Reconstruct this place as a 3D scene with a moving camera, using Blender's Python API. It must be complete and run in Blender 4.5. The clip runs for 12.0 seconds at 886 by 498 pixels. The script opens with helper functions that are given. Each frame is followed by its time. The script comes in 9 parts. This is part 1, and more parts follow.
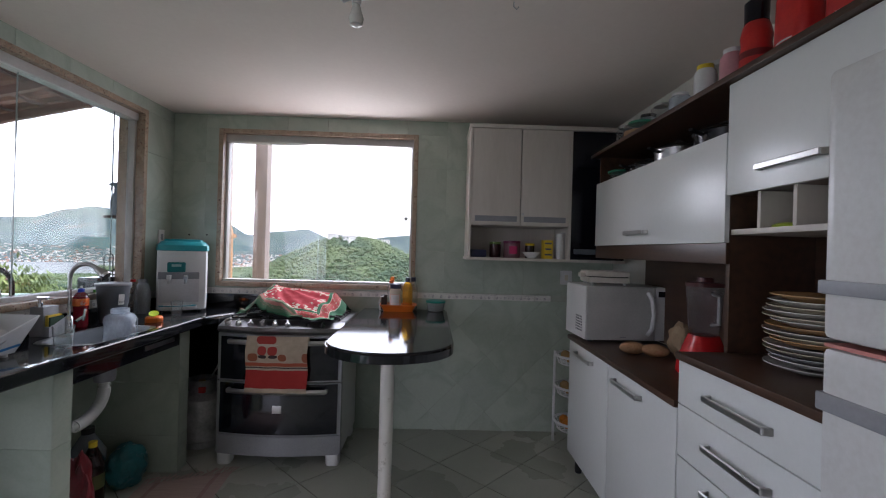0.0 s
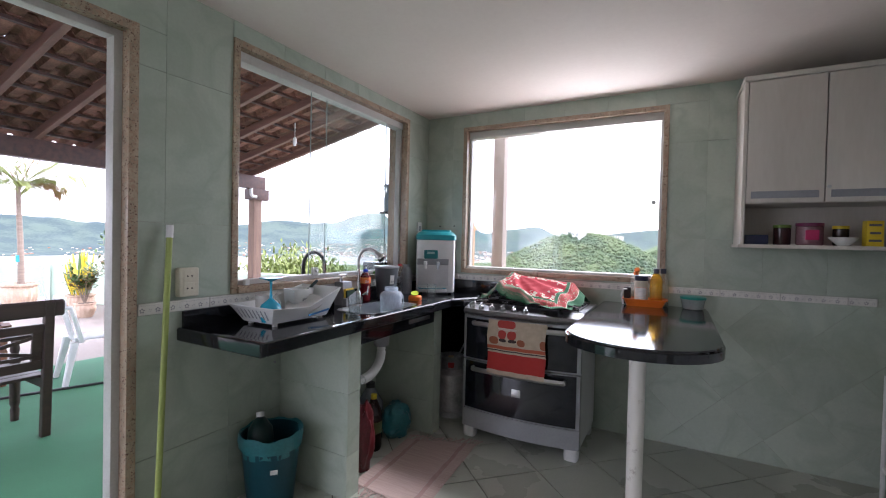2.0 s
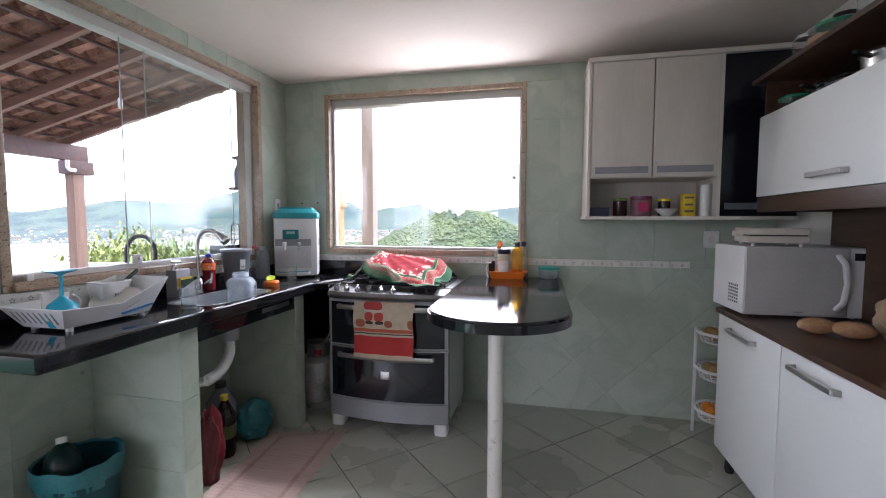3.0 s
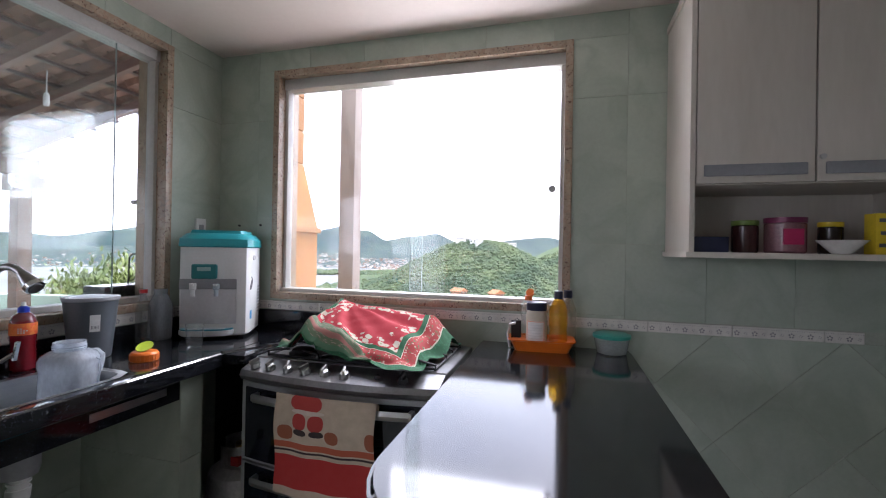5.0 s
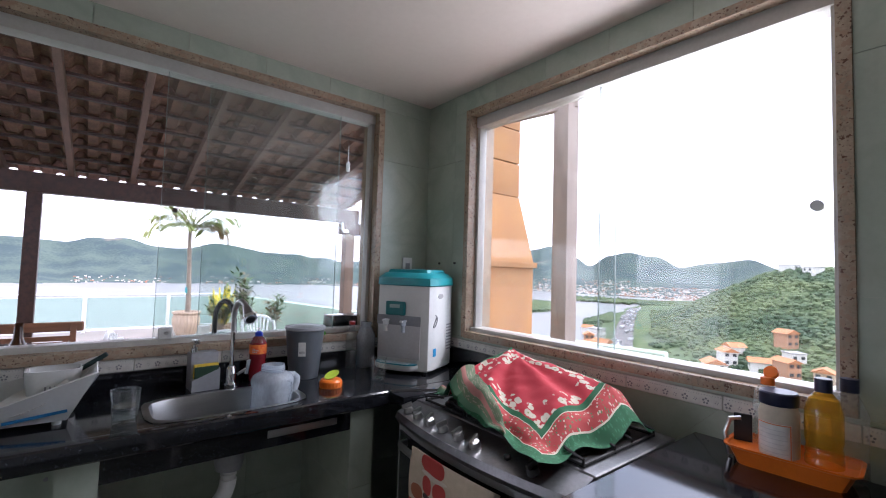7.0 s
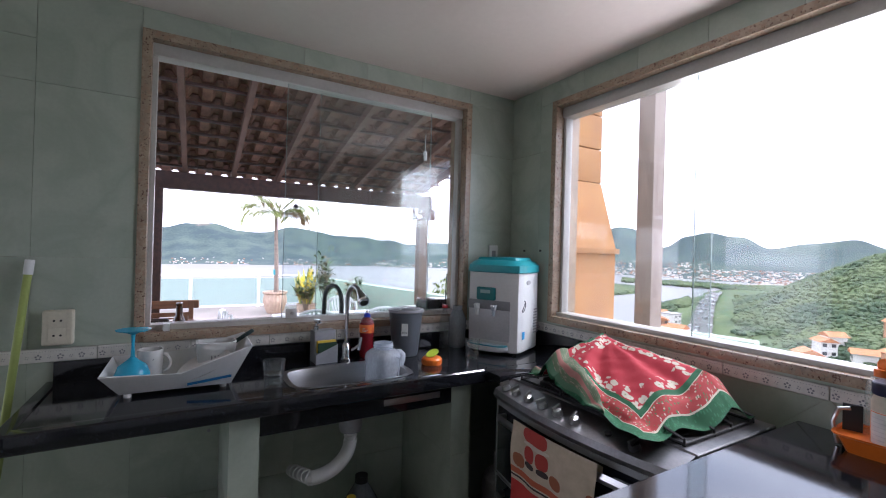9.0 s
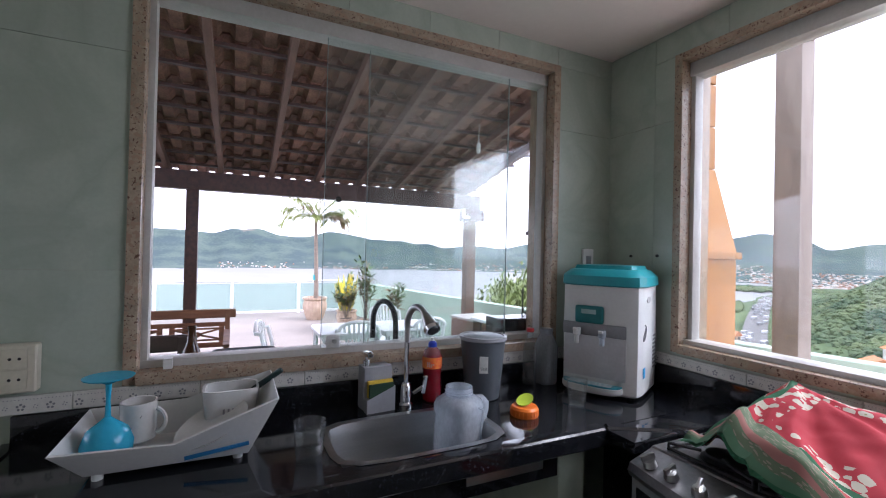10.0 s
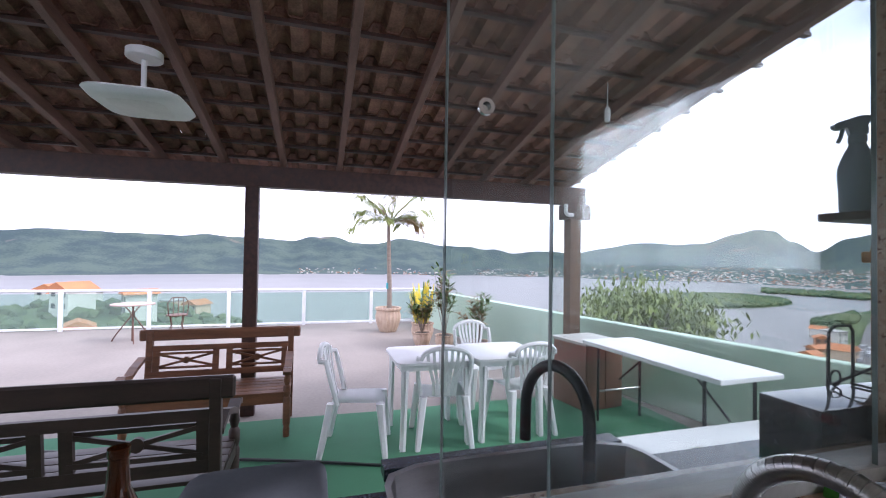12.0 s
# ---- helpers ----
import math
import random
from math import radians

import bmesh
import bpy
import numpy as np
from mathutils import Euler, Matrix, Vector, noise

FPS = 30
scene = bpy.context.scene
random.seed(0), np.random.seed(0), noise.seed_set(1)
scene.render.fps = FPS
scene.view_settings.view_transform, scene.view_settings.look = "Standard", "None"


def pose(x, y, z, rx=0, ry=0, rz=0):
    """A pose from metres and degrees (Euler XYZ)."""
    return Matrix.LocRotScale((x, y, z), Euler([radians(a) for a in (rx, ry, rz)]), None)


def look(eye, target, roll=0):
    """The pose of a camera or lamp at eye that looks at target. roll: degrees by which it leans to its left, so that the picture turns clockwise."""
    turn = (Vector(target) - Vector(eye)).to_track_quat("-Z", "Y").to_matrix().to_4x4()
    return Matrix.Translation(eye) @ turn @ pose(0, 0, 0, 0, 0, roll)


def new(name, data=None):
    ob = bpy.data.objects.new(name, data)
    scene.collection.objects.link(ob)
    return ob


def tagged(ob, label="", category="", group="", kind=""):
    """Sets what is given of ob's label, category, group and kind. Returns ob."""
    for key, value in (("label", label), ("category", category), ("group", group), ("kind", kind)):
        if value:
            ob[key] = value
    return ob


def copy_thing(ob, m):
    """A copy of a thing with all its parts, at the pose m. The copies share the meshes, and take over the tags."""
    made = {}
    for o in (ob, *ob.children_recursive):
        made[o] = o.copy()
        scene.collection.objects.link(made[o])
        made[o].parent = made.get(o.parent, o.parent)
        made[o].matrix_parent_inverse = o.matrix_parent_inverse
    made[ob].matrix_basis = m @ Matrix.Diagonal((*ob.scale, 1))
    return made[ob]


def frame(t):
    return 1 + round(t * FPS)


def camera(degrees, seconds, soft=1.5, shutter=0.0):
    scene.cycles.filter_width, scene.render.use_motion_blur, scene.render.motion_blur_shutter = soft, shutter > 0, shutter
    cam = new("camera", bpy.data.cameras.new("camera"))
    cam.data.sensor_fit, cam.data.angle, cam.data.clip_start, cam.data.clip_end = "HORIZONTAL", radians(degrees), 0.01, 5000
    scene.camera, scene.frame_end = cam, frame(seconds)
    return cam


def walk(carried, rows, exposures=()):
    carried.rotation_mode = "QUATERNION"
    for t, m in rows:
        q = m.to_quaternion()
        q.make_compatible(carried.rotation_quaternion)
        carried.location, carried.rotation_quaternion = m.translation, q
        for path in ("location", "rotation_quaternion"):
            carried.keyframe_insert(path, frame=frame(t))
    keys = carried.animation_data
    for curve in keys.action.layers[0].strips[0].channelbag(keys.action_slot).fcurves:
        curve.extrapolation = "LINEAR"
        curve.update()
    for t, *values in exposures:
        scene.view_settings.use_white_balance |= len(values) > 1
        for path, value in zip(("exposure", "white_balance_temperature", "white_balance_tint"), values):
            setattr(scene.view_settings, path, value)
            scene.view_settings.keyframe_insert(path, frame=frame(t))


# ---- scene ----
cam = camera(91.1, 12.0, 1.1)
PATH = [
    (0, (0.014, 0.125, 1.438), (0.059, 2.124, 1.443), 1.6),
    (0.5, (-0.039, 0.164, 1.44), (-0.225, 2.155, 1.426), 1.2),
    (1, (-0.035, 0.222, 1.408), (-0.67, 2.118, 1.396), 0.6),
    (1.5, (-0.041, 0.257, 1.357), (-0.99, 2.017, 1.336), 0.5),
    (2, (-0.061, 0.209, 1.371), (-1.007, 1.971, 1.336), 1.3),
    (2.5, (-0.069, 0.167, 1.355), (-0.662, 2.073, 1.241), 1.8),
    (3, (-0.002, 0.393, 1.366), (-0.448, 2.339, 1.236), 0.1),
    (3.2, (0.02, 0.515, 1.376), (-0.408, 2.466, 1.266), 0.2),
    (4.8, (-0.143, 1.421, 1.367), (-0.449, 3.397, 1.317), 0.7),
    (5, (-0.164, 1.548, 1.385), (-0.692, 3.477, 1.391), 1.0),
    (5.5, (-0.271, 1.759, 1.414), (-1.007, 3.618, 1.415), 1.4),
    (6, (-0.226, 2.013, 1.422), (-1.317, 3.687, 1.482), 1.6),
    (6.5, (-0.1, 2.121, 1.44), (-1.505, 3.541, 1.546), 1.9),
    (7, (0.091, 2.029, 1.462), (-1.472, 3.274, 1.562), 1.7),
    (7.5, (0.236, 2.016, 1.46), (-1.475, 3.048, 1.536), 1.5),
    (7.7, (0.28, 1.981, 1.465), (-1.46, 2.967, 1.512), 1.1),
    (9.3, (-0.005, 1.829, 1.498), (-1.733, 2.836, 1.5), 1.7),
    (9.5, (-0.146, 1.887, 1.503), (-1.927, 2.798, 1.506), 1.5),
    (10, (-0.467, 1.941, 1.497), (-2.271, 2.802, 1.517), 1.3),
    (10.5, (-0.823, 2.045, 1.475), (-2.641, 2.879, 1.508), 1.3),
    (11, (-1.116, 2.116, 1.479), (-2.991, 2.81, 1.519), 1.1),
    (11.5, (-1.362, 2.084, 1.485), (-3.227, 2.807, 1.525), 1.1),
    (12, (-1.587, 2.075, 1.494), (-3.503, 2.646, 1.534), 0.9),
]
EXPOSURES = [(t, stops, 6000 if t < 7 else 5850, 26) for t, stops in ((0.0, 2.05), (1.0, 2.55), (2.0, 2.6), (3.0, 2.9), (5.0, 2.36), (6.0, 2.12), (6.5, 2.05), (7.5, 2.13), (10.0, 2.07), (11.0, 2.5), (11.5, 2.1), (12.0, 1.55))]
walk(cam, [(t, look(eye, target, roll)) for t, eye, target, roll in PATH], EXPOSURES)

# ---- world, sun and exposure ----
world = bpy.data.worlds.new("sky")
scene.world = world
world.use_nodes = True
wn, wl = world.node_tree.nodes, world.node_tree.links
SUN_EL, SUN_AZ = 48.0, 20.0
sky = wn.new("ShaderNodeTexSky")
sky.sky_type, sky.sun_disc = "NISHITA", False
sky.sun_elevation, sky.sun_rotation = radians(SUN_EL), radians(SUN_AZ)
sky.air_density, sky.dust_density = 1.0, 3.0
wco = wn.new("ShaderNodeTexCoord")
wmp = wn.new("ShaderNodeMapping")
wmp.inputs["Scale"].default_value = (1.0, 1.0, 3.5)
wno = wn.new("ShaderNodeTexNoise")
wno.inputs["Scale"].default_value, wno.inputs["Detail"].default_value = 2.6, 7.0
wrp = wn.new("ShaderNodeMapRange")
wrp.inputs["From Min"].default_value, wrp.inputs["From Max"].default_value = 0.30, 0.52
wrp.inputs["To Min"].default_value, wrp.inputs["To Max"].default_value = 0.30, 0.95
wmx = wn.new("ShaderNodeMix")
wmx.data_type = "RGBA"
wmx.inputs["B"].default_value = (8.6, 8.8, 9.2, 1.0)
bg = wn["Background"]
bg.inputs["Strength"].default_value = 0.115
wl.new(wco.outputs["Generated"], wmp.inputs["Vector"])
wl.new(wmp.outputs["Vector"], wno.inputs["Vector"])
wl.new(wno.outputs["Fac"], wrp.inputs["Value"])
wl.new(wrp.outputs["Result"], wmx.inputs["Factor"])
wl.new(sky.outputs["Color"], wmx.inputs["A"])
wl.new(wmx.outputs["Result"], bg.inputs["Color"])
sun = new("sun", bpy.data.lights.new("sun", "SUN"))
sun.data.energy, sun.data.angle, sun.data.color = 0.8, radians(14), (1.0, 0.96, 0.9)
sun.matrix_world = look((0, 0, 40), (-40 * math.sin(radians(SUN_AZ)) / math.tan(radians(SUN_EL)), -40 * math.cos(radians(SUN_AZ)) / math.tan(radians(SUN_EL)), 0))

# area lamp added in the unseen part of the terrace doorway to brighten the room
dl = new("doorway_daylight", bpy.data.lights.new("doorway_daylight", "AREA"))
dl.data.shape, dl.data.size, dl.data.size_y, dl.data.energy, dl.data.color = "RECTANGLE", 1.5, 1.9, 2.4, (0.95, 0.98, 1.0)
dl.matrix_world = look((-2.13, -0.62, 1.12), (0.0, -0.45, 1.05))

# area lamp added in the stove window opening, on top of the sky, to brighten walls and ceiling
wl_ = new("window_daylight", bpy.data.lights.new("window_daylight", "AREA"))
wl_.data.shape, wl_.data.size, wl_.data.size_y, wl_.data.energy, wl_.data.color = "RECTANGLE", 0.82, 0.55, 2.8, (1.0, 0.98, 0.96)
wl_.matrix_world = look((-0.62, 3.735, 1.98), (-0.62, 2.0, 1.98))

# ---- materials ----
def rgba(c):
    return (c[0], c[1], c[2], 1.0)


def mat(name, col, rough=0.5, metal=0.0, col2=None, scale=6.0, fine=90.0, bump=0.08, stretch=(1, 1, 1), coat=0.0, rand=0.0,
        spec=0.5, trans=0.0, ior=1.45, sss=0.0, lo=0.35, hi=0.65, detail=5.0, distort=0.0):
    """A procedural surface: two colours mixed by coarse and fine grain, uneven gloss and a fine relief."""
    m = bpy.data.materials.new(name)
    m.use_nodes = True
    n, l = m.node_tree.nodes, m.node_tree.links
    b = n["Principled BSDF"]
    col2 = col2 or tuple(c * 0.82 for c in col)
    co, mp = n.new("ShaderNodeTexCoord"), n.new("ShaderNodeMapping")
    mp.inputs["Scale"].default_value = stretch
    l.new(co.outputs["Object"], mp.inputs["Vector"])
    n1, n2 = n.new("ShaderNodeTexNoise"), n.new("ShaderNodeTexNoise")
    for node, s in ((n1, scale), (n2, fine)):
        node.inputs["Scale"].default_value, node.inputs["Detail"].default_value = s, detail
        node.inputs["Distortion"].default_value = distort
        l.new(mp.outputs["Vector"], node.inputs["Vector"])
    add = n.new("ShaderNodeMath")
    add.operation = "MULTIPLY_ADD"
    add.inputs[1].default_value, add.inputs[2].default_value = 0.35, 0.0
    l.new(n2.outputs["Fac"], add.inputs[0])
    add2 = n.new("ShaderNodeMath")
    add2.operation = "MULTIPLY_ADD"
    add2.inputs[1].default_value = 0.65
    l.new(n1.outputs["Fac"], add2.inputs[0])
    l.new(add.outputs[0], add2.inputs[2])
    mr = n.new("ShaderNodeMapRange")
    mr.inputs["From Min"].default_value, mr.inputs["From Max"].default_value = lo, hi
    l.new(add2.outputs[0], mr.inputs["Value"])
    mx = n.new("ShaderNodeMix")
    mx.data_type = "RGBA"
    mx.inputs["A"].default_value, mx.inputs["B"].default_value = rgba(col2), rgba(col)
    l.new(mr.outputs["Result"], mx.inputs["Factor"])
    out = mx.outputs["Result"]
    if rand:
        oi, hs, rr = n.new("ShaderNodeObjectInfo"), n.new("ShaderNodeHueSaturation"), n.new("ShaderNodeMapRange")
        rr.inputs["To Min"].default_value, rr.inputs["To Max"].default_value = 1 - rand, 1 + rand
        l.new(oi.outputs["Random"], rr.inputs["Value"])
        l.new(rr.outputs["Result"], hs.inputs["Value"])
        l.new(out, hs.inputs["Color"])
        out = hs.outputs["Color"]
    l.new(out, b.inputs["Base Color"])
    ro = n.new("ShaderNodeMapRange")
    ro.inputs["To Min"].default_value, ro.inputs["To Max"].default_value = max(0.0, rough * 0.8), min(1.0, rough * 1.2)
    l.new(n1.outputs["Fac"], ro.inputs["Value"])
    l.new(ro.outputs["Result"], b.inputs["Roughness"])
    if bump:
        bp = n.new("ShaderNodeBump")
        bp.inputs["Strength"].default_value, bp.inputs["Distance"].default_value = bump, 0.004
        l.new(add2.outputs[0], bp.inputs["Height"])
        l.new(bp.outputs["Normal"], b.inputs["Normal"])
    b.inputs["Metallic"].default_value = metal
    b.inputs["Coat Weight"].default_value = coat
    b.inputs["Coat Roughness"].default_value = 0.08
    b.inputs["Specular IOR Level"].default_value = spec
    b.inputs["Transmission Weight"].default_value = trans
    b.inputs["IOR"].default_value = ior
    if sss:
        b.inputs["Subsurface Weight"].default_value = sss
        b.inputs["Subsurface Radius"].default_value = (0.02, 0.02, 0.02)
    return m


def speckled(name, base, dots, rough, size, hi=0.35, mid=None, coat=0.0):
    """Polished stone: a base with crystals of other colours."""
    m = mat(name, base, rough, col2=tuple(c * 0.6 for c in base), scale=18, fine=160, bump=0.01, coat=coat)
    n, l = m.node_tree.nodes, m.node_tree.links
    b = n["Principled BSDF"]
    src = b.inputs["Base Color"].links[0].from_socket
    co = n.new("ShaderNodeTexCoord")
    for s, c, th in ((size, dots, hi), (size * 0.45, mid or dots, hi * 0.8)):
        v, nz = n.new("ShaderNodeTexVoronoi"), n.new("ShaderNodeTexNoise")
        v.inputs["Scale"].default_value, v.inputs["Randomness"].default_value = s, 1.0
        nz.inputs["Scale"].default_value, nz.inputs["Detail"].default_value = s * 0.35, 3.0
        l.new(co.outputs["Object"], v.inputs["Vector"])
        l.new(co.outputs["Object"], nz.inputs["Vector"])
        sep = n.new("ShaderNodeSeparateColor")
        l.new(v.outputs["Color"], sep.inputs["Color"])
        mu = n.new("ShaderNodeMath")
        mu.operation = "MULTIPLY"
        l.new(sep.outputs["Red"], mu.inputs[0])
        l.new(nz.outputs["Fac"], mu.inputs[1])
        gt = n.new("ShaderNodeMapRange")
        gt.inputs["From Min"].default_value, gt.inputs["From Max"].default_value = th, th + 0.06
        l.new(mu.outputs[0], gt.inputs["Value"])
        mx = n.new("ShaderNodeMix")
        mx.data_type = "RGBA"
        mx.inputs["B"].default_value = rgba(c)
        l.new(gt.outputs["Result"], mx.inputs["Factor"])
        l.new(src, mx.inputs["A"])
        src = mx.outputs["Result"]
    l.new(src, b.inputs["Base Color"])
    return m


def marbled(name, base, vein, rough, scale, rand=0.05, bump=0.02, amount=0.5):
    """Glazed tile with soft marble veins."""
    m = mat(name, base, rough, col2=tuple(c * 0.88 for c in base), scale=scale, fine=70, bump=bump, rand=rand)
    n, l = m.node_tree.nodes, m.node_tree.links
    b = n["Principled BSDF"]
    src = b.inputs["Base Color"].links[0].from_socket
    co, oi = n.new("ShaderNodeTexCoord"), n.new("ShaderNodeObjectInfo")
    ad = n.new("ShaderNodeVectorMath")
    ad.operation = "MULTIPLY_ADD"
    ad.inputs[1].default_value = (9.0, 7.0, 5.0)
    l.new(oi.outputs["Random"], ad.inputs[0])
    l.new(co.outputs["Object"], ad.inputs[2])
    nz = n.new("ShaderNodeTexNoise")
    nz.inputs["Scale"].default_value, nz.inputs["Detail"].default_value = 3.2, 6.0
    nz.inputs["Distortion"].default_value = 0.7
    l.new(ad.outputs["Vector"], nz.inputs["Vector"])
    su = n.new("ShaderNodeMath")
    su.operation = "SUBTRACT"
    su.inputs[1].default_value = 0.5
    l.new(nz.outputs["Fac"], su.inputs[0])
    ab = n.new("ShaderNodeMath")
    ab.operation = "ABSOLUTE"
    l.new(su.outputs[0], ab.inputs[0])
    mr = n.new("ShaderNodeMapRange")
    mr.inputs["From Min"].default_value, mr.inputs["From Max"].default_value = 0.0, 0.10
    mr.inputs["To Min"].default_value, mr.inputs["To Max"].default_value = amount, 0.0
    l.new(ab.outputs[0], mr.inputs["Value"])
    mx = n.new("ShaderNodeMix")
    mx.data_type = "RGBA"
    mx.inputs["B"].default_value = rgba(vein)
    l.new(mr.outputs["Result"], mx.inputs["Factor"])
    l.new(src, mx.inputs["A"])
    l.new(mx.outputs["Result"], b.inputs["Base Color"])
    return m


def sheen(n, l, ior):
    """How much a smooth clear surface mirrors, by the slant of the view; the same from both sides."""
    lw, pw, mr = n.new("ShaderNodeLayerWeight"), n.new("ShaderNodeMath"), n.new("ShaderNodeMapRange")
    lw.inputs["Blend"].default_value = 0.5
    pw.operation = "POWER"
    pw.inputs[1].default_value = 4.0
    mr.inputs["To Min"].default_value = ((ior - 1) / (ior + 1)) ** 2
    l.new(lw.outputs["Facing"], pw.inputs[0])
    l.new(pw.outputs[0], mr.inputs["Value"])
    return mr.outputs["Result"]


def pane_glass(name, tint=(0.93, 0.96, 0.95), dirt=0.05, ior=1.5, specks=0.5):
    """A thin sheet of window glass with a film of dust and water spots."""
    m = bpy.data.materials.new(name)
    m.use_nodes = True
    n, l = m.node_tree.nodes, m.node_tree.links
    n.remove(n["Principled BSDF"])
    tr, gl, df = n.new("ShaderNodeBsdfTransparent"), n.new("ShaderNodeBsdfGlossy"), n.new("ShaderNodeBsdfDiffuse")
    tr.inputs["Color"].default_value = rgba(tint)
    gl.inputs["Roughness"].default_value = 0.01
    df.inputs["Color"].default_value = (0.75, 0.77, 0.78, 1)
    fr = sheen(n, l, ior)
    m1, m2 = n.new("ShaderNodeMixShader"), n.new("ShaderNodeMixShader")
    l.new(fr, m1.inputs["Fac"])
    l.new(tr.outputs[0], m1.inputs[1])
    l.new(gl.outputs[0], m1.inputs[2])
    co = n.new("ShaderNodeTexCoord")
    na, nb = n.new("ShaderNodeTexNoise"), n.new("ShaderNodeTexVoronoi")
    na.inputs["Scale"].default_value, na.inputs["Detail"].default_value = 2.2, 8.0
    nb.inputs["Scale"].default_value = 70.0
    l.new(co.outputs["Object"], na.inputs["Vector"])
    l.new(co.outputs["Object"], nb.inputs["Vector"])
    ra = n.new("ShaderNodeMapRange")
    ra.inputs["From Min"].default_value, ra.inputs["From Max"].default_value = 0.35, 0.8
    ra.inputs["To Max"].default_value = dirt * 3.0
    ra.inputs["To Min"].default_value = dirt * 0.3
    l.new(na.outputs["Fac"], ra.inputs["Value"])
    sc = n.new("ShaderNodeSeparateColor")
    l.new(nb.outputs["Color"], sc.inputs["Color"])
    big = n.new("ShaderNodeMapRange")
    big.inputs["From Min"].default_value, big.inputs["From Max"].default_value = 0.80, 1.0
    big.inputs["To Max"].default_value = 0.16
    l.new(sc.outputs["Red"], big.inputs["Value"])
    lt = n.new("ShaderNodeMath")
    lt.operation = "LESS_THAN"
    l.new(nb.outputs["Distance"], lt.inputs[0])
    l.new(big.outputs["Result"], lt.inputs[1])
    ms = n.new("ShaderNodeMath")
    ms.operation = "MULTIPLY_ADD"
    ms.inputs[1].default_value = dirt * 4.0 * specks
    l.new(lt.outputs[0], ms.inputs[0])
    l.new(ra.outputs["Result"], ms.inputs[2])
    l.new(ms.outputs[0], m2.inputs["Fac"])
    l.new(m1.outputs[0], m2.inputs[1])
    l.new(df.outputs[0], m2.inputs[2])
    l.new(m2.outputs[0], n["Material Output"].inputs["Surface"])
    return m


def clear(name, col=(0.95, 0.97, 0.97), rough=0.02, ior=1.35, haze=0.0):
    """Thin clear plastic or glass ware: see-through with gloss, more or less cloudy."""
    m = bpy.data.materials.new(name)
    m.use_nodes = True
    n, l = m.node_tree.nodes, m.node_tree.links
    n.remove(n["Principled BSDF"])
    tr, gl, df = n.new("ShaderNodeBsdfTransparent"), n.new("ShaderNodeBsdfGlossy"), n.new("ShaderNodeBsdfDiffuse")
    tl = n.new("ShaderNodeBsdfTranslucent")
    tr.inputs["Color"].default_value = rgba(col)
    gl.inputs["Roughness"].default_value = rough
    df.inputs["Color"].default_value = tl.inputs["Color"].default_value = rgba(col)
    fr = sheen(n, l, ior)
    m0, m1, m2 = n.new("ShaderNodeMixShader"), n.new("ShaderNodeMixShader"), n.new("ShaderNodeMixShader")
    nz = n.new("ShaderNodeTexNoise")
    nz.inputs["Scale"].default_value = 14.0
    mr = n.new("ShaderNodeMapRange")
    mr.inputs["To Min"].default_value, mr.inputs["To Max"].default_value = haze * 0.75, min(1.0, haze * 1.25)
    l.new(nz.outputs["Fac"], mr.inputs["Value"])
    l.new(df.outputs[0], m0.inputs[1])
    l.new(tl.outputs[0], m0.inputs[2])
    l.new(mr.outputs["Result"], m1.inputs["Fac"])
    l.new(tr.outputs[0], m1.inputs[1])
    l.new(m0.outputs[0], m1.inputs[2])
    l.new(fr, m2.inputs["Fac"])
    l.new(m1.outputs[0], m2.inputs[1])
    l.new(gl.outputs[0], m2.inputs[2])
    l.new(m2.outputs[0], n["Material Output"].inputs["Surface"])
    return m


WALLTILE = marbled("wall_tile_glaze", (0.44, 0.50, 0.42), (0.31, 0.37, 0.30), 0.22, 2.5, amount=0.5)
GROUT = mat("grout", (0.42, 0.45, 0.38), 0.9, col2=(0.33, 0.36, 0.30), scale=12, bump=0.3)
FLOORTILE = marbled("floor_tile_glaze", (0.46, 0.48, 0.41), (0.38, 0.40, 0.33), 0.28, 2.0, rand=0.05, amount=0.12)
FLOORGROUT = mat("floor_grout", (0.20, 0.20, 0.17), 0.9, col2=(0.12, 0.12, 0.10), scale=12, bump=0.3)
# off-white, warmed further to stand in for pinkish light bounced in from outside
PLASTER = mat("ceiling_paint", (0.80, 0.72, 0.66), 0.85, col2=(0.75, 0.67, 0.61), scale=1.5, fine=40, bump=0.15)
WALLPAINT = mat("wall_paint", (0.72, 0.72, 0.66), 0.8, scale=2, bump=0.15)
BLACKGRANITE = speckled("black_granite", (0.009, 0.010, 0.013), (0.036, 0.04, 0.048), 0.09, 640, 0.62, coat=0.3)
BEIGEGRANITE = speckled("beige_granite", (0.46, 0.36, 0.26), (0.15, 0.085, 0.06), 0.25, 190, 0.43, mid=(0.36, 0.25, 0.175))
ALUM = mat("white_aluminium", (0.56, 0.55, 0.52), 0.4, col2=(0.45, 0.44, 0.41), scale=5, bump=0.02)
GLASS = pane_glass("window_glass", dirt=0.012)
DUSTYGLASS = pane_glass("dusty_window_glass", dirt=0.035, specks=0.8)
GLASSEDGE = mat("glass_edge", (0.30, 0.36, 0.35), 0.15, scale=20, bump=0.0)
BANDTILE = mat("border_tile_glaze", (0.72, 0.71, 0.66), 0.25, scale=10, bump=0.02)
BANDINK = mat("border_tile_ink", (0.22, 0.23, 0.25), 0.35, scale=30, bump=0.0)
CABWHITE = mat("white_laminate", (0.73, 0.76, 0.75), 0.25, col2=(0.69, 0.72, 0.71), scale=2.5, fine=60, bump=0.004)
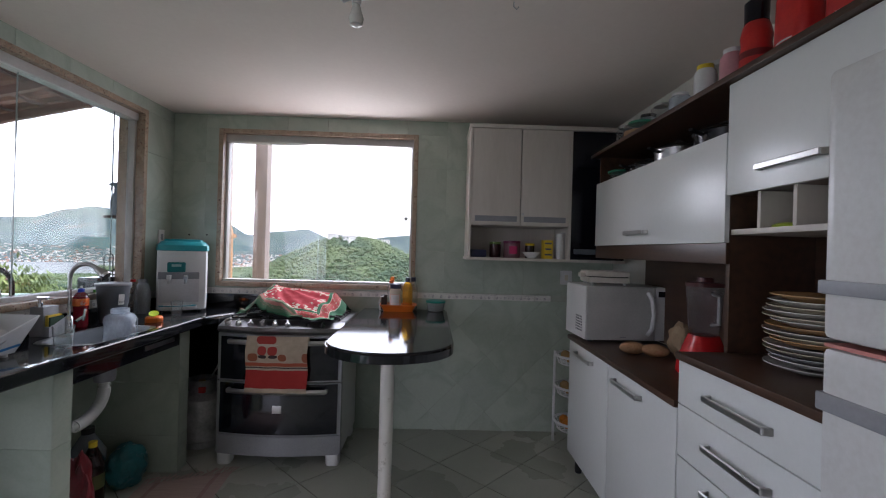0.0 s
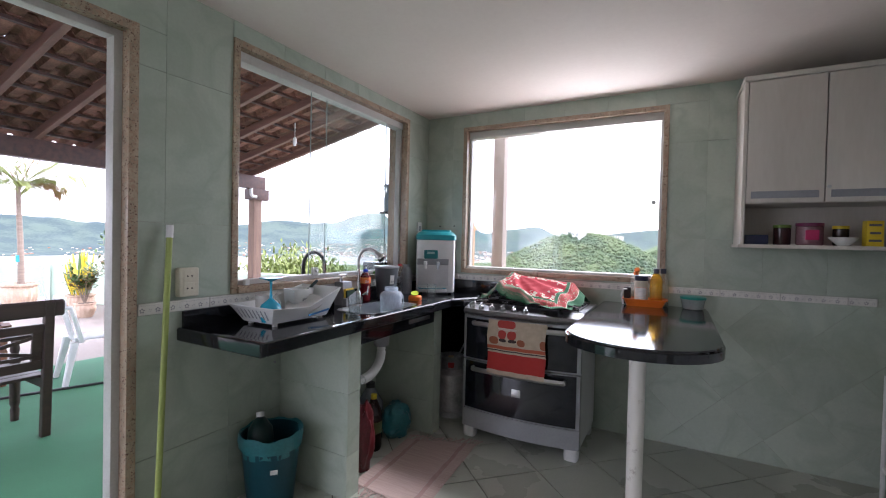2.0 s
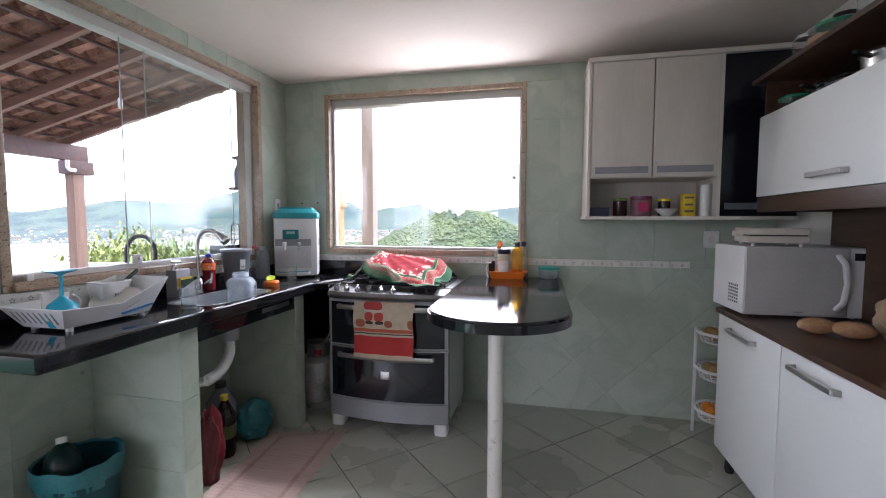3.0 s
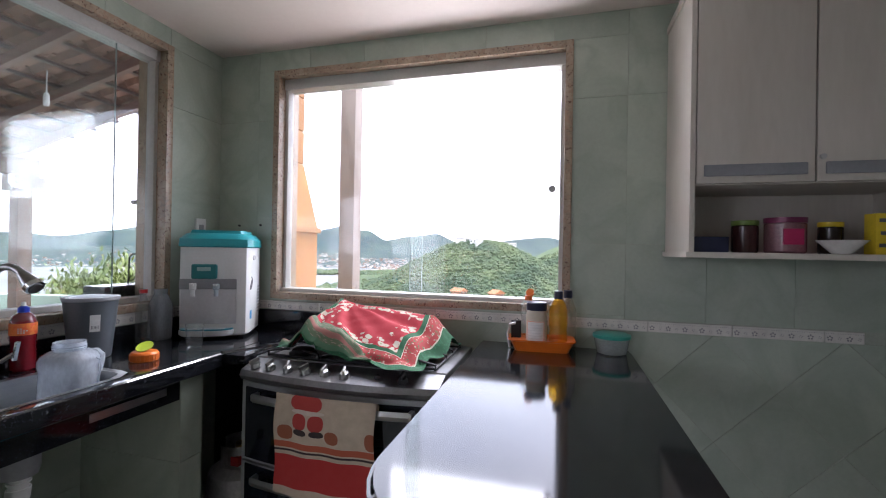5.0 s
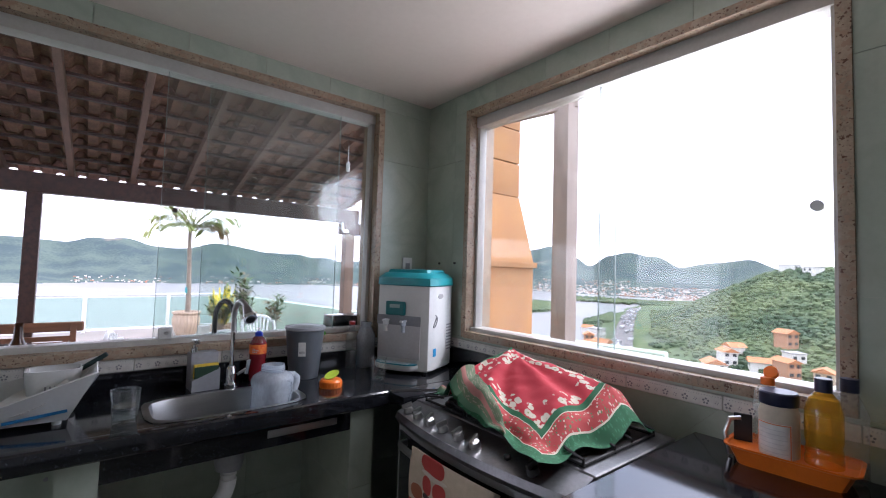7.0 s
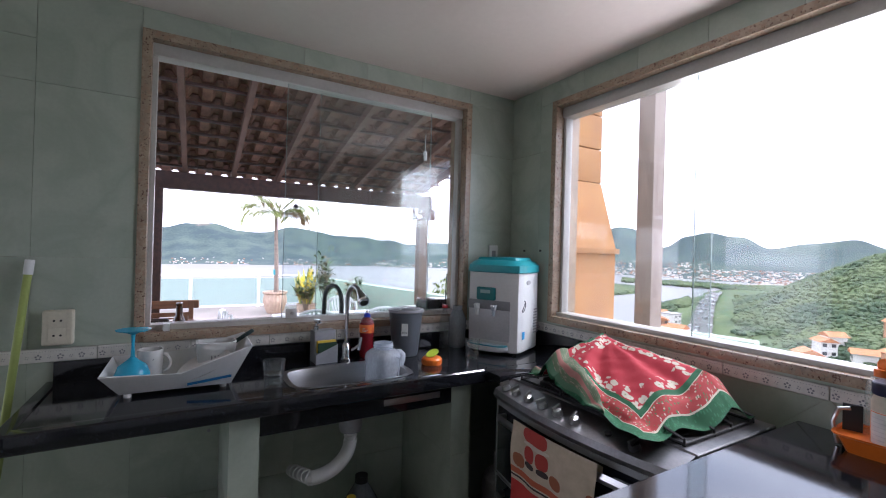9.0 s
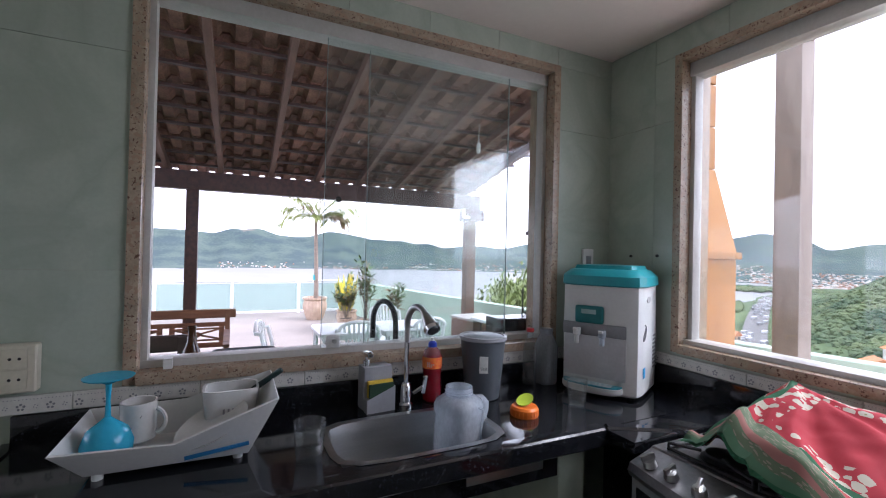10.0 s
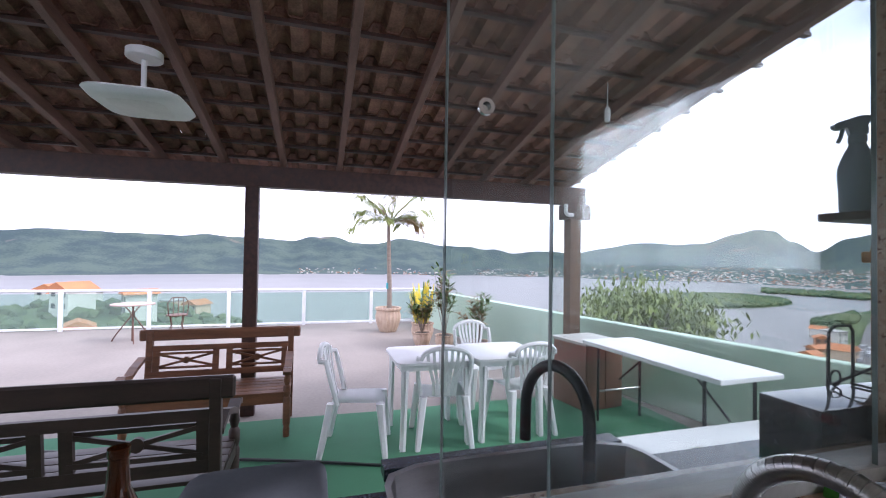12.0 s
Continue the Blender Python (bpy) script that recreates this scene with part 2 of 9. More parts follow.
CABCREAM = mat("cream_laminate", (0.62, 0.58, 0.52), 0.42, col2=(0.55, 0.51, 0.45), scale=8, fine=60, bump=0.03, stretch=(1, 1, 0.2))
CABBLACK = mat("black_gloss_laminate", (0.008, 0.009, 0.014), 0.15, scale=4, bump=0.0)
WALNUT = mat("walnut_laminate", (0.085, 0.045, 0.027), 0.35, col2=(0.045, 0.024, 0.016), scale=5, fine=50, bump=0.05, stretch=(6, 0.6, 6))
STEEL = mat("brushed_steel", (0.55, 0.55, 0.54), 0.30, 1.0, col2=(0.42, 0.42, 0.42), scale=5, fine=120, bump=0.03, stretch=(1, 1, 6))
CHROME = mat("chrome", (0.75, 0.75, 0.75), 0.10, 1.0, scale=10, bump=0.0)
STOVEGREY = mat("silver_enamel", (0.34, 0.35, 0.36), 0.35, 0.3, scale=4, bump=0.02)
STOVETOP = mat("stove_steel", (0.30, 0.30, 0.31), 0.35, 0.9, col2=(0.20, 0.20, 0.21), scale=9, bump=0.03)
STOVEWHITE = mat("white_enamel", (0.62, 0.63, 0.62), 0.3, col2=(0.52, 0.52, 0.50), scale=3, bump=0.02)
OVENGLASS = mat("oven_glass", (0.010, 0.012, 0.018), 0.06, scale=4, bump=0.0, coat=0.5)
IRON = mat("cast_iron", (0.015, 0.015, 0.016), 0.55, scale=25, bump=0.15)
BLACKPLASTIC = mat("black_plastic", (0.02, 0.02, 0.022), 0.4, scale=10, bump=0.03)
WHITEPLASTIC = mat("white_plastic", (0.72, 0.73, 0.72), 0.35, col2=(0.64, 0.65, 0.64), scale=5, bump=0.02)
GREYPLASTIC = mat("grey_plastic", (0.10, 0.115, 0.13), 0.35, scale=5, bump=0.02)
MIDGREY = mat("mid_grey_plastic", (0.30, 0.31, 0.33), 0.4, scale=5, bump=0.02)
TEAL = mat("teal_plastic", (0.02, 0.32, 0.36), 0.3, col2=(0.015, 0.26, 0.30), scale=5, bump=0.01)
POLEPAINT = mat("chipped_white_paint", (0.72, 0.70, 0.64), 0.5, col2=(0.45, 0.42, 0.36), scale=22, fine=160, bump=0.25, lo=0.30, hi=0.42)
DARKWOOD = mat("dark_stained_wood", (0.075, 0.032, 0.022), 0.5, col2=(0.03, 0.015, 0.011), scale=4, fine=60, bump=0.15, stretch=(0.5, 5, 5))
RAFTERWOOD = mat("rafter_wood", (0.21, 0.115, 0.09), 0.6, col2=(0.12, 0.062, 0.048), scale=4, fine=50, bump=0.2, stretch=(0.4, 5, 5))
BENCHWOOD = mat("bench_wood", (0.20, 0.085, 0.04), 0.45, col2=(0.10, 0.042, 0.022), scale=4, fine=60, bump=0.12, stretch=(5, 0.6, 5))
BENCHDARK = mat("dark_bench_wood", (0.05, 0.03, 0.022), 0.5, col2=(0.025, 0.015, 0.012), scale=4, fine=60, bump=0.12, stretch=(5, 0.6, 5))
ROOFTILE = mat("clay_roof_tile", (0.33, 0.17, 0.12), 0.8, col2=(0.12, 0.055, 0.04), scale=7, fine=60, bump=0.3, rand=0.2)
CONCRETE = mat("terrace_concrete", (0.25, 0.222, 0.195), 0.85, col2=(0.19, 0.165, 0.145), scale=1.2, fine=25, bump=0.2)
TURF = mat("green_carpet", (0.05, 0.19, 0.10), 0.95, col2=(0.035, 0.14, 0.07), scale=2.2, fine=180, bump=0.6)
PARAPET = mat("pale_green_paint", (0.50, 0.62, 0.50), 0.8, col2=(0.40, 0.52, 0.42), scale=1.5, fine=30, bump=0.2)
RAILWHITE = mat("white_rail_paint", (0.76, 0.77, 0.76), 0.4, scale=5, bump=0.03)
FROST = clear("frosted_aqua_glass", (0.74, 0.85, 0.80), 0.25, 1.4, 0.09)
WHITECHAIR = mat("white_resin", (0.74, 0.75, 0.74), 0.4, col2=(0.64, 0.65, 0.65), scale=4, bump=0.03)
BRICKCLAY = mat("orange_brick", (0.52, 0.27, 0.11), 0.8, col2=(0.42, 0.20, 0.08), scale=5, fine=60, bump=0.3, rand=0.1)
# unseen ground, made pale and pink to bounce light onto the ceiling
OUTBOUNCE = mat("pale_pink_bounce_ground", (0.60, 0.48, 0.41), 0.85, col2=(0.50, 0.39, 0.33), scale=1.4, fine=25, bump=0.2)
OUTWALL = mat("outer_render", (0.55, 0.48, 0.40), 0.85, scale=2, bump=0.3)
POSTWOOD = mat("weathered_post", (0.20, 0.13, 0.09), 0.75, col2=(0.12, 0.075, 0.055), scale=4, fine=40, bump=0.25, stretch=(5, 5, 0.5))


# ---- mesh helpers ----
def box(bm, a, b, bevel=0.0, seg=2):
    x0, y0, z0 = (min(p, q) for p, q in zip(a, b))
    x1, y1, z1 = (max(p, q) for p, q in zip(a, b))
    r = bmesh.ops.create_cube(bm, size=1.0, matrix=Matrix.Translation(((x0 + x1) / 2, (y0 + y1) / 2, (z0 + z1) / 2)) @ Matrix.Diagonal((x1 - x0, y1 - y0, z1 - z0, 1)))
    if bevel:
        es = list({e for v in r["verts"] for e in v.link_edges})
        bmesh.ops.bevel(bm, geom=es, offset=bevel, segments=seg, affect="EDGES", profile=0.7)
    return bm


def bar(bm, p, q, w, h, up=(0, 0, 1), bevel=0.0):
    """A straight bar of w by h from p to q."""
    p, q = Vector(p), Vector(q)
    d = (q - p).normalized()
    s = d.cross(Vector(up)).normalized()
    u = s.cross(d)
    m = Matrix((s, d, u)).transposed().to_4x4()
    m.translation = (p + q) / 2
    r = bmesh.ops.create_cube(bm, size=1.0, matrix=m @ Matrix.Diagonal((w, (q - p).length, h, 1)))
    if bevel:
        es = list({e for v in r["verts"] for e in v.link_edges})
        bmesh.ops.bevel(bm, geom=es, offset=bevel, segments=1, affect="EDGES")
    return bm


def rod(bm, p, q, r0, r1=None, seg=14):
    p, q = Vector(p), Vector(q)
    m = (q - p).to_track_quat("Z", "Y").to_matrix().to_4x4()
    m.translation = (p + q) / 2
    bmesh.ops.create_cone(bm, cap_ends=True, segments=seg, radius1=r0, radius2=r0 if r1 is None else r1, depth=(q - p).length, matrix=m)
    return bm


def lathe(bm, prof, c=(0, 0, 0), seg=24, sx=1.0, sy=1.0, power=2.0):
    """Turns a profile of (radius, height) round the upright; power over 2 squares the outline."""
    rings = []
    for r, z in prof:
        ring = []
        for i in range(seg):
            a = 2 * math.pi * i / seg
            ca, sa = math.cos(a), math.sin(a)
            k = (abs(ca) ** power + abs(sa) ** power) ** (-1.0 / power)
            ring.append(bm.verts.new((c[0] + r * k * ca * sx, c[1] + r * k * sa * sy, c[2] + z)))
        rings.append(ring)
    for a, b in zip(rings, rings[1:]):
        for i in range(seg):
            j = (i + 1) % seg
            bm.faces.new((a[i], a[j], b[j], b[i]))
    if prof[0][0] > 1e-5:
        bm.faces.new(rings[0][::-1])
    if prof[-1][0] > 1e-5:
        bm.faces.new(rings[-1])
    bmesh.ops.remove_doubles(bm, verts=[v for r in rings for v in r], dist=1e-6)
    return bm


def tube(bm, pts, r, seg=10, ends=True, taper=None):
    """A round tube along points."""
    pts = [Vector(p) for p in pts]
    rings, prev = [], None
    for i, p in enumerate(pts):
        d = (pts[min(i + 1, len(pts) - 1)] - pts[max(i - 1, 0)]).normalized()
        if prev is None:
            prev = d.orthogonal().normalized()
        prev = (prev - d * prev.dot(d)).normalized()
        s = d.cross(prev)
        rr = r if taper is None else r + (taper - r) * i / (len(pts) - 1)
        rings.append([bm.verts.new(p + (prev * math.cos(2 * math.pi * k / seg) + s * math.sin(2 * math.pi * k / seg)) * rr) for k in range(seg)])
    for a, b in zip(rings, rings[1:]):
        for k in range(seg):
            j = (k + 1) % seg
            bm.faces.new((a[k], a[j], b[j], b[k]))
    if ends:
        bm.faces.new(rings[0][::-1])
        bm.faces.new(rings[-1])
    return bm


def arc(c, r, a0, a1, n, u=(1, 0, 0), v=(0, 0, 1)):
    c, u, v = Vector(c), Vector(u), Vector(v)
    return [c + u * r * math.cos(a0 + (a1 - a0) * i / n) + v * r * math.sin(a0 + (a1 - a0) * i / n) for i in range(n + 1)]


def prism(bm, poly, o, u, v, n, depth, bevel=0.0):
    """A flat polygon given in u, v at o, thickened along n."""
    o, u, v, n = Vector(o), Vector(u), Vector(v), Vector(n)
    low = [bm.verts.new(o + u * a + v * b) for a, b in poly]
    top = [bm.verts.new(o + u * a + v * b + n * depth) for a, b in poly]
    fs = [bm.faces.new(low[::-1]), bm.faces.new(top)]
    for i in range(len(poly)):
        j = (i + 1) % len(poly)
        fs.append(bm.faces.new((low[i], low[j], top[j], top[i])))
    bmesh.ops.recalc_face_normals(bm, faces=fs)
    if bevel:
        bmesh.ops.bevel(bm, geom=list(fs[1].edges), offset=bevel, segments=3, affect="EDGES")
    return bm


def sheet(bm, rows, thick=0.0):
    """A grid of points made into a surface, thickened downwards if wanted."""
    g = [[bm.verts.new(p) for p in row] for row in rows]
    fs = [bm.faces.new((g[i][j], g[i][j + 1], g[i + 1][j + 1], g[i + 1][j])) for i in range(len(g) - 1) for j in range(len(g[0]) - 1)]
    if thick:
        bmesh.ops.solidify(bm, geom=fs, thickness=thick)
    return bm


def mesh_of(bm, name, material, smooth=True):
    bmesh.ops.recalc_face_normals(bm, faces=bm.faces)
    me = bpy.data.meshes.new(name)
    bm.to_mesh(me)
    bm.free()
    me.materials.append(material)
    if smooth:
        me.shade_smooth()
        me.set_sharp_from_angle(angle=radians(35))
    return me


def part(name, bm, material, parent, label="", smooth=True):
    ob = new(name, mesh_of(bm, name, material, smooth))
    ob.parent = parent
    if label:
        ob["label"] = label
    return ob


def thing(name, at=(0, 0, 0), rz=0.0, label="", category="", group="", kind=""):
    ob = new(name)
    ob.empty_display_size = 0.1
    ob.matrix_basis = pose(*at, 0, 0, rz)
    return tagged(ob, label, category, group, kind)


def single(name, bm, material, at=(0, 0, 0), rz=0.0, label="", category="", group="", kind="", smooth=True):
    ob = new(name, mesh_of(bm, name, material, smooth))
    ob.matrix_basis = pose(*at, 0, 0, rz)
    return tagged(ob, label, category, group, kind)


B = bmesh.new

# ---- the room ----
XL, XR, YB, YF, ZC, TZ = -2.06, 1.47, 3.61, -1.6, 2.465, -0.12   # inner faces, ceiling and terrace level
CT = 0.945                                                          # counter top


def wall_boxes(bm, axis, at, thick, u0, u1, z0, z1, holes):
    """A wall with openings (u0, z0, u1, z1) cut through it."""
    cuts = sorted({u0, u1, *(h[0] for h in holes), *(h[2] for h in holes)})
    for a, b in zip(cuts, cuts[1:]):
        spans, lo = [], z0
        for h in sorted((h for h in holes if h[0] <= a and h[2] >= b), key=lambda h: h[1]):
            spans.append((lo, h[1]))
            lo = h[3]
        spans.append((lo, z1))
        for p, q in spans:
            if q - p > 1e-4:
                if axis == "x":
                    box(bm, (at, a, p), (at + thick, b, q))
                else:
                    box(bm, (a, at, p), (b, at + thick, q))
    return bm


LW = (1.676, 1.11, 3.25, 2.346)      # window over the sink: y, z
# door widened out of view to -1.42, as the opening for the added lamp
LD = (-1.42, 0.0, 1.172, 2.212)       # terrace door: y, z
BW = (-1.67, 1.14, -0.157, 2.322)   # window over the stove: x, z
wall_left = single("wall_left", wall_boxes(B(), "x", XL, -0.15, YF, YB + 0.15, TZ, ZC + 0.1, [LW, (LD[0], 0.0, LD[2], LD[3])]), GROUT, label="tiled kitchen wall with window and terrace door", kind="structure", smooth=False)
wall_back = single("wall_back", wall_boxes(B(), "y", YB, 0.15, XL, XR + 0.15, TZ, ZC + 0.1, [BW]), GROUT, label="tiled kitchen wall with large window over the stove", kind="structure", smooth=False)
single("wall_right", box(B(), (XR, YF, 0), (XR + 0.15, YB, ZC + 0.1)), WALLPAINT, label="plain painted kitchen wall behind the cabinets", kind="structure", smooth=False)
single("wall_front", box(B(), (XL - 0.15, YF - 0.15, 0), (XR + 0.15, YF, ZC + 0.1)), WALLPAINT, label="plain painted kitchen wall", kind="structure", smooth=False)
single("ceiling", box(B(), (XL, YF, ZC), (XR, YB, ZC + 0.12)), PLASTER, label="off-white painted plaster ceiling", kind="structure", smooth=False)
floor = single("floor", box(B(), (XL, YF, -0.1), (XR, YB, -0.005)), FLOORGROUT, label="pale green ceramic floor tiles laid diagonally", kind="structure", smooth=False)
single("door_sill", box(B(), (XL - 0.15, LD[0], -0.1), (XL, LD[2], 0.004)), BEIGEGRANITE, label="granite threshold of the terrace door", kind="structure", smooth=False)


def stone_frame(name, axis, at, out, hole, face=0.031, sill=True, label=""):
    """Granite trim: a face round the opening and a lining through the wall."""
    u0, z0, u1, z1 = hole
    t = thing(name, label=label, category="window" if sill else "door", kind="structure")
    d = 0.014 * (1 if axis == "x" else -1)
    ins, outs = at + d, at + out

    def slab(bm, ua, za, ub, zb, p, q):
        return box(bm, (p, ua, za), (q, ub, zb), 0.003) if axis == "x" else box(bm, (ua, p, za), (ub, q, zb), 0.003)
    part("side_trim", slab(B(), u0 - face, z0 - (face if sill else 0), u0 + 0.004, z1 + face, ins, outs), BEIGEGRANITE, t)
    part("side_trim", slab(B(), u1 - 0.004, z0 - (face if sill else 0), u1 + face, z1 + face, ins, outs), BEIGEGRANITE, t)
    part("head_trim", slab(B(), u0 + 0.004, z1 - 0.004, u1 - 0.004, z1 + face - 0.0005, ins, outs), BEIGEGRANITE, t)
    if sill:
        part("window_sill", slab(B(), u0 + 0.004, z0 - 0.032, u1 - 0.004, z0 + 0.004, ins + d * 0.8, outs), BEIGEGRANITE, t)
    return t


window_1 = stone_frame("window_1", "x", XL, -0.17, LW, label="sliding glass window in a beige granite frame, half open")
window_2 = stone_frame("window_2", "y", YB, 0.17, BW, label="sliding glass window in a beige granite frame over the stove")
door_1 = stone_frame("door_1", "x", XL, -0.17, LD, face=0.034, sill=False, label="open terrace doorway with granite trim")


def pane_part(parent, a, b, glass=GLASS):
    p = part("pane", box(B(), a, b), glass, parent, smooth=False)
    ex = 0.0016
    for axis in (0, 1):
        if abs(a[axis] - b[axis]) > 0.1:
            for e, s in ((a, 1), (b, -1)):
                lo, hi = list(a), list(b)
                lo[axis], hi[axis] = e[axis] - s * 0.001 - ex / 2, e[axis] - s * 0.001 + ex / 2
                ob = part("pane_edge", box(B(), lo, hi), GLASSEDGE, p, smooth=False)
    return p


# sliding window over the sink
part("head_track", box(B(), (XL - 0.115, LW[0], 2.292), (XL - 0.035, LW[2], LW[3]), 0.004), ALUM, window_1)
part("sill_track", box(B(), (XL - 0.115, LW[0], LW[1]), (XL - 0.045, LW[2], LW[1] + 0.028), 0.004), ALUM, window_1)
part("jamb", box(B(), (XL - 0.095, LW[0], LW[1] + 0.028), (XL - 0.045, LW[0] + 0.022, 2.292), 0.003), ALUM, window_1)
part("jamb", box(B(), (XL - 0.095, LW[2] - 0.022, LW[1] + 0.028), (XL - 0.045, LW[2], 2.292), 0.003), ALUM, window_1)
pane_part(window_1, (XL - 0.058, 2.235, 1.135), (XL - 0.050, 3.04, 2.30))
pane_part(window_1, (XL - 0.088, 2.405, 1.135), (XL - 0.080, 3.23, 2.30))
lock = part("window_lock", box(B(), (XL - 0.05, 2.250, 1.137), (XL - 0.032, 2.302, 1.186), 0.008, 3), RAILWHITE, window_1)
part("lock_cylinder", rod(B(), (XL - 0.033, 2.278, 1.164), (XL - 0.018, 2.278, 1.164), 0.008), STEEL, lock)
part("track_stop", box(B(), (XL - 0.035, 1.745, LW[1]), (XL - 0.01, 1.77, LW[1] + 0.035), 0.003), WHITEPLASTIC, window_1)
part("pane_ring", lathe(B(), [(0.006, -0.003), (0.011, -0.003), (0.011, 0.003), (0.006, 0.003), (0.006, -0.003)], seg=20), CHROME, window_1).matrix_basis = pose(XL - 0.047, 2.285, 1.69, 0, 90, 0)
# sliding window over the stove
part("head_track", box(B(), (BW[0], YB + 0.035, 2.262), (BW[2], YB + 0.115, BW[3]), 0.004), ALUM, window_2)
part("sill_track", box(B(), (BW[0], YB + 0.02, BW[1]), (BW[2], YB + 0.115, BW[1] + 0.022), 0.004), ALUM, window_2)
part("jamb", box(B(), (BW[0], YB + 0.045, BW[1] + 0.022), (BW[0] + 0.022, YB + 0.095, 2.262), 0.003), ALUM, window_2)
part("jamb", box(B(), (BW[2] - 0.022, YB + 0.045, BW[1] + 0.022), (BW[2], YB + 0.095, 2.262), 0.003), ALUM, window_2)
pane_part(window_2, (-0.917, YB + 0.050, 1.16), (-0.178, YB + 0.058, 2.266), DUSTYGLASS)
pane_part(window_2, (-1.649, YB + 0.080, 1.16), (-0.864, YB + 0.088, 2.266), DUSTYGLASS)
part("pane_knob", rod(B(), (-0.213, YB + 0.032, 1.682), (-0.213, YB + 0.05, 1.682), 0.016), STEEL, window_2)
# aluminium frame of the terrace door
part("door_jamb", box(B(), (XL - 0.10, LD[2] - 0.035, 0.004), (XL - 0.04, LD[2], LD[3]), 0.004), ALUM, door_1)
part("door_jamb", box(B(), (XL - 0.10, LD[0], 0.004), (XL - 0.04, LD[0] + 0.035, LD[3]), 0.004), ALUM, door_1)
part("door_head", box(B(), (XL - 0.10, LD[0] + 0.035, LD[3] - 0.035), (XL - 0.04, LD[2] - 0.035, LD[3]), 0.004), ALUM, door_1)

# ---- border tile with flower motif, granite splash, counters ----
band = thing("border_tiles", label="white ceramic border strip with small dark flowers", category="tile border", kind="structure")
BZ0, BZ1 = 1.048, 1.094      # border on the stove wall
LZ0, LZ1 = 1.026, 1.076      # border on the sink wall


def border(axis, at, u0, u1, z0, z1, step=0.32):
    bm, ink = B(), B()
    turn = Matrix.Rotation(radians(90), 4, "Y" if axis == "x" else "X")

    def mark(u, z, r):
        m = Matrix.Translation((at + 0.0095, u, z) if axis == "x" else (u, at - 0.0095, z)) @ turn
        bmesh.ops.create_cone(ink, cap_ends=True, segments=5, radius1=r, radius2=r, depth=0.001, matrix=m)
    u = u0
    while u < u1 - 0.01:
        e = min(u + step, u1)
        if axis == "x":
            box(bm, (at, u + 0.001, z0), (at + 0.009, e - 0.001, z1), 0.002, 1)
        else:
            box(bm, (u + 0.001, at, z0), (e - 0.001, at - 0.009, z1), 0.002, 1)
        zc = z0 + 0.40 * (z1 - z0)
        for i in range(int((e - u) / 0.032)):
            c = u + 0.016 + i * 0.032
            if i % 2:
                for k in range(4):
                    mark(c + 0.0045 * math.cos(k * 1.571 + 0.4), zc + 0.0045 * math.sin(k * 1.571 + 0.4), 0.0016)
            else:
                for k in range(5):
                    mark(c + 0.0075 * math.cos(k * 1.257 + 0.3), zc + 0.0075 * math.sin(k * 1.257 + 0.3), 0.0036)
        for i in range(int((e - u) / 0.008)):
            mark(u + 0.004 + i * 0.008, z1 - 0.009, 0.0013)
        u = e
    b = part("border_strip", bm, BANDTILE, band)
    part("flower_motif", ink, BANDINK, b, smooth=False)["kind"] = "stuff"


border("x", XL + 0.004, 1.21, YB - 0.01, LZ0, LZ1)
border("y", YB - 0.004, XL + 0.02, XR - 0.5, BZ0, BZ1)

counter = thing("sink_counter", (0, 0, 0), label="black polished granite counter along the window wall", category="counter")
bm = B()
# slab with a cut-out for the basin, built from four strips
SX0, SX1, SY0, SY1 = -1.86, -1.575, 2.20, 2.70
CX = -1.515
for a, b in (((XL + 0.004, 1.40, CT - 0.035), (CX, SY0, CT)), ((XL + 0.004, SY1, CT - 0.035), (CX, YB - 0.004, CT)), ((XL + 0.004, SY0, CT - 0.035), (SX0, SY1, CT)), ((SX1, SY0, CT - 0.035), (CX, SY1, CT))):
    part("worktop", box(B(), a, b), BLACKGRANITE, counter, smooth=False)
box(bm, (CX - 0.03, 1.40, CT - 0.055), (CX + 0.022, 3.03, CT + 0.006), 0.014, 3)
part("front_edge", bm, BLACKGRANITE, counter)
part("end_edge", box(B(), (XL + 0.004, 1.375, CT - 0.055), (CX + 0.022, 1.42, CT + 0.0065), 0.014, 3), BLACKGRANITE, counter)
part("corner_worktop", box(B(), (CX, 3.03, CT - 0.035), (-1.39, YB - 0.004, CT - 0.0005), 0.004), BLACKGRANITE, counter)
part("corner_edge", bar(B(), (CX - 0.003, 3.035, CT - 0.024), (-1.395, 3.26, CT - 0.024), 0.05, 0.062, bevel=0.012), BLACKGRANITE, counter)
part("backsplash", box(B(), (XL + 0.004, 1.40, CT), (XL + 0.022, YB - 0.004, LZ0 - 0.002), 0.002), BLACKGRANITE, counter)
part("backsplash", box(B(), (XL + 0.022, YB - 0.022, CT), (-1.33, YB - 0.004, BZ0 - 0.002), 0.002), BLACKGRANITE, counter)
# dark sheet laid over the back wall tiles below the corner worktop
part("under_panel", box(B(), (XL + 0.01, YB - 0.016, 0.002), (-1.39, YB - 0.006, CT - 0.036), 0.002), BLACKGRANITE, counter)
part("under_band", box(B(), (CX - 0.06, 2.06, 0.80), (CX - 0.04, 2.93, CT - 0.036), 0.003), BLACKGRANITE, counter)
part("maker_plate", box(B(), (CX - 0.039, 2.55, 0.835), (CX - 0.036, 2.82, 0.862), 0.001), STEEL, counter)
# basin
basin = B()
N = 28


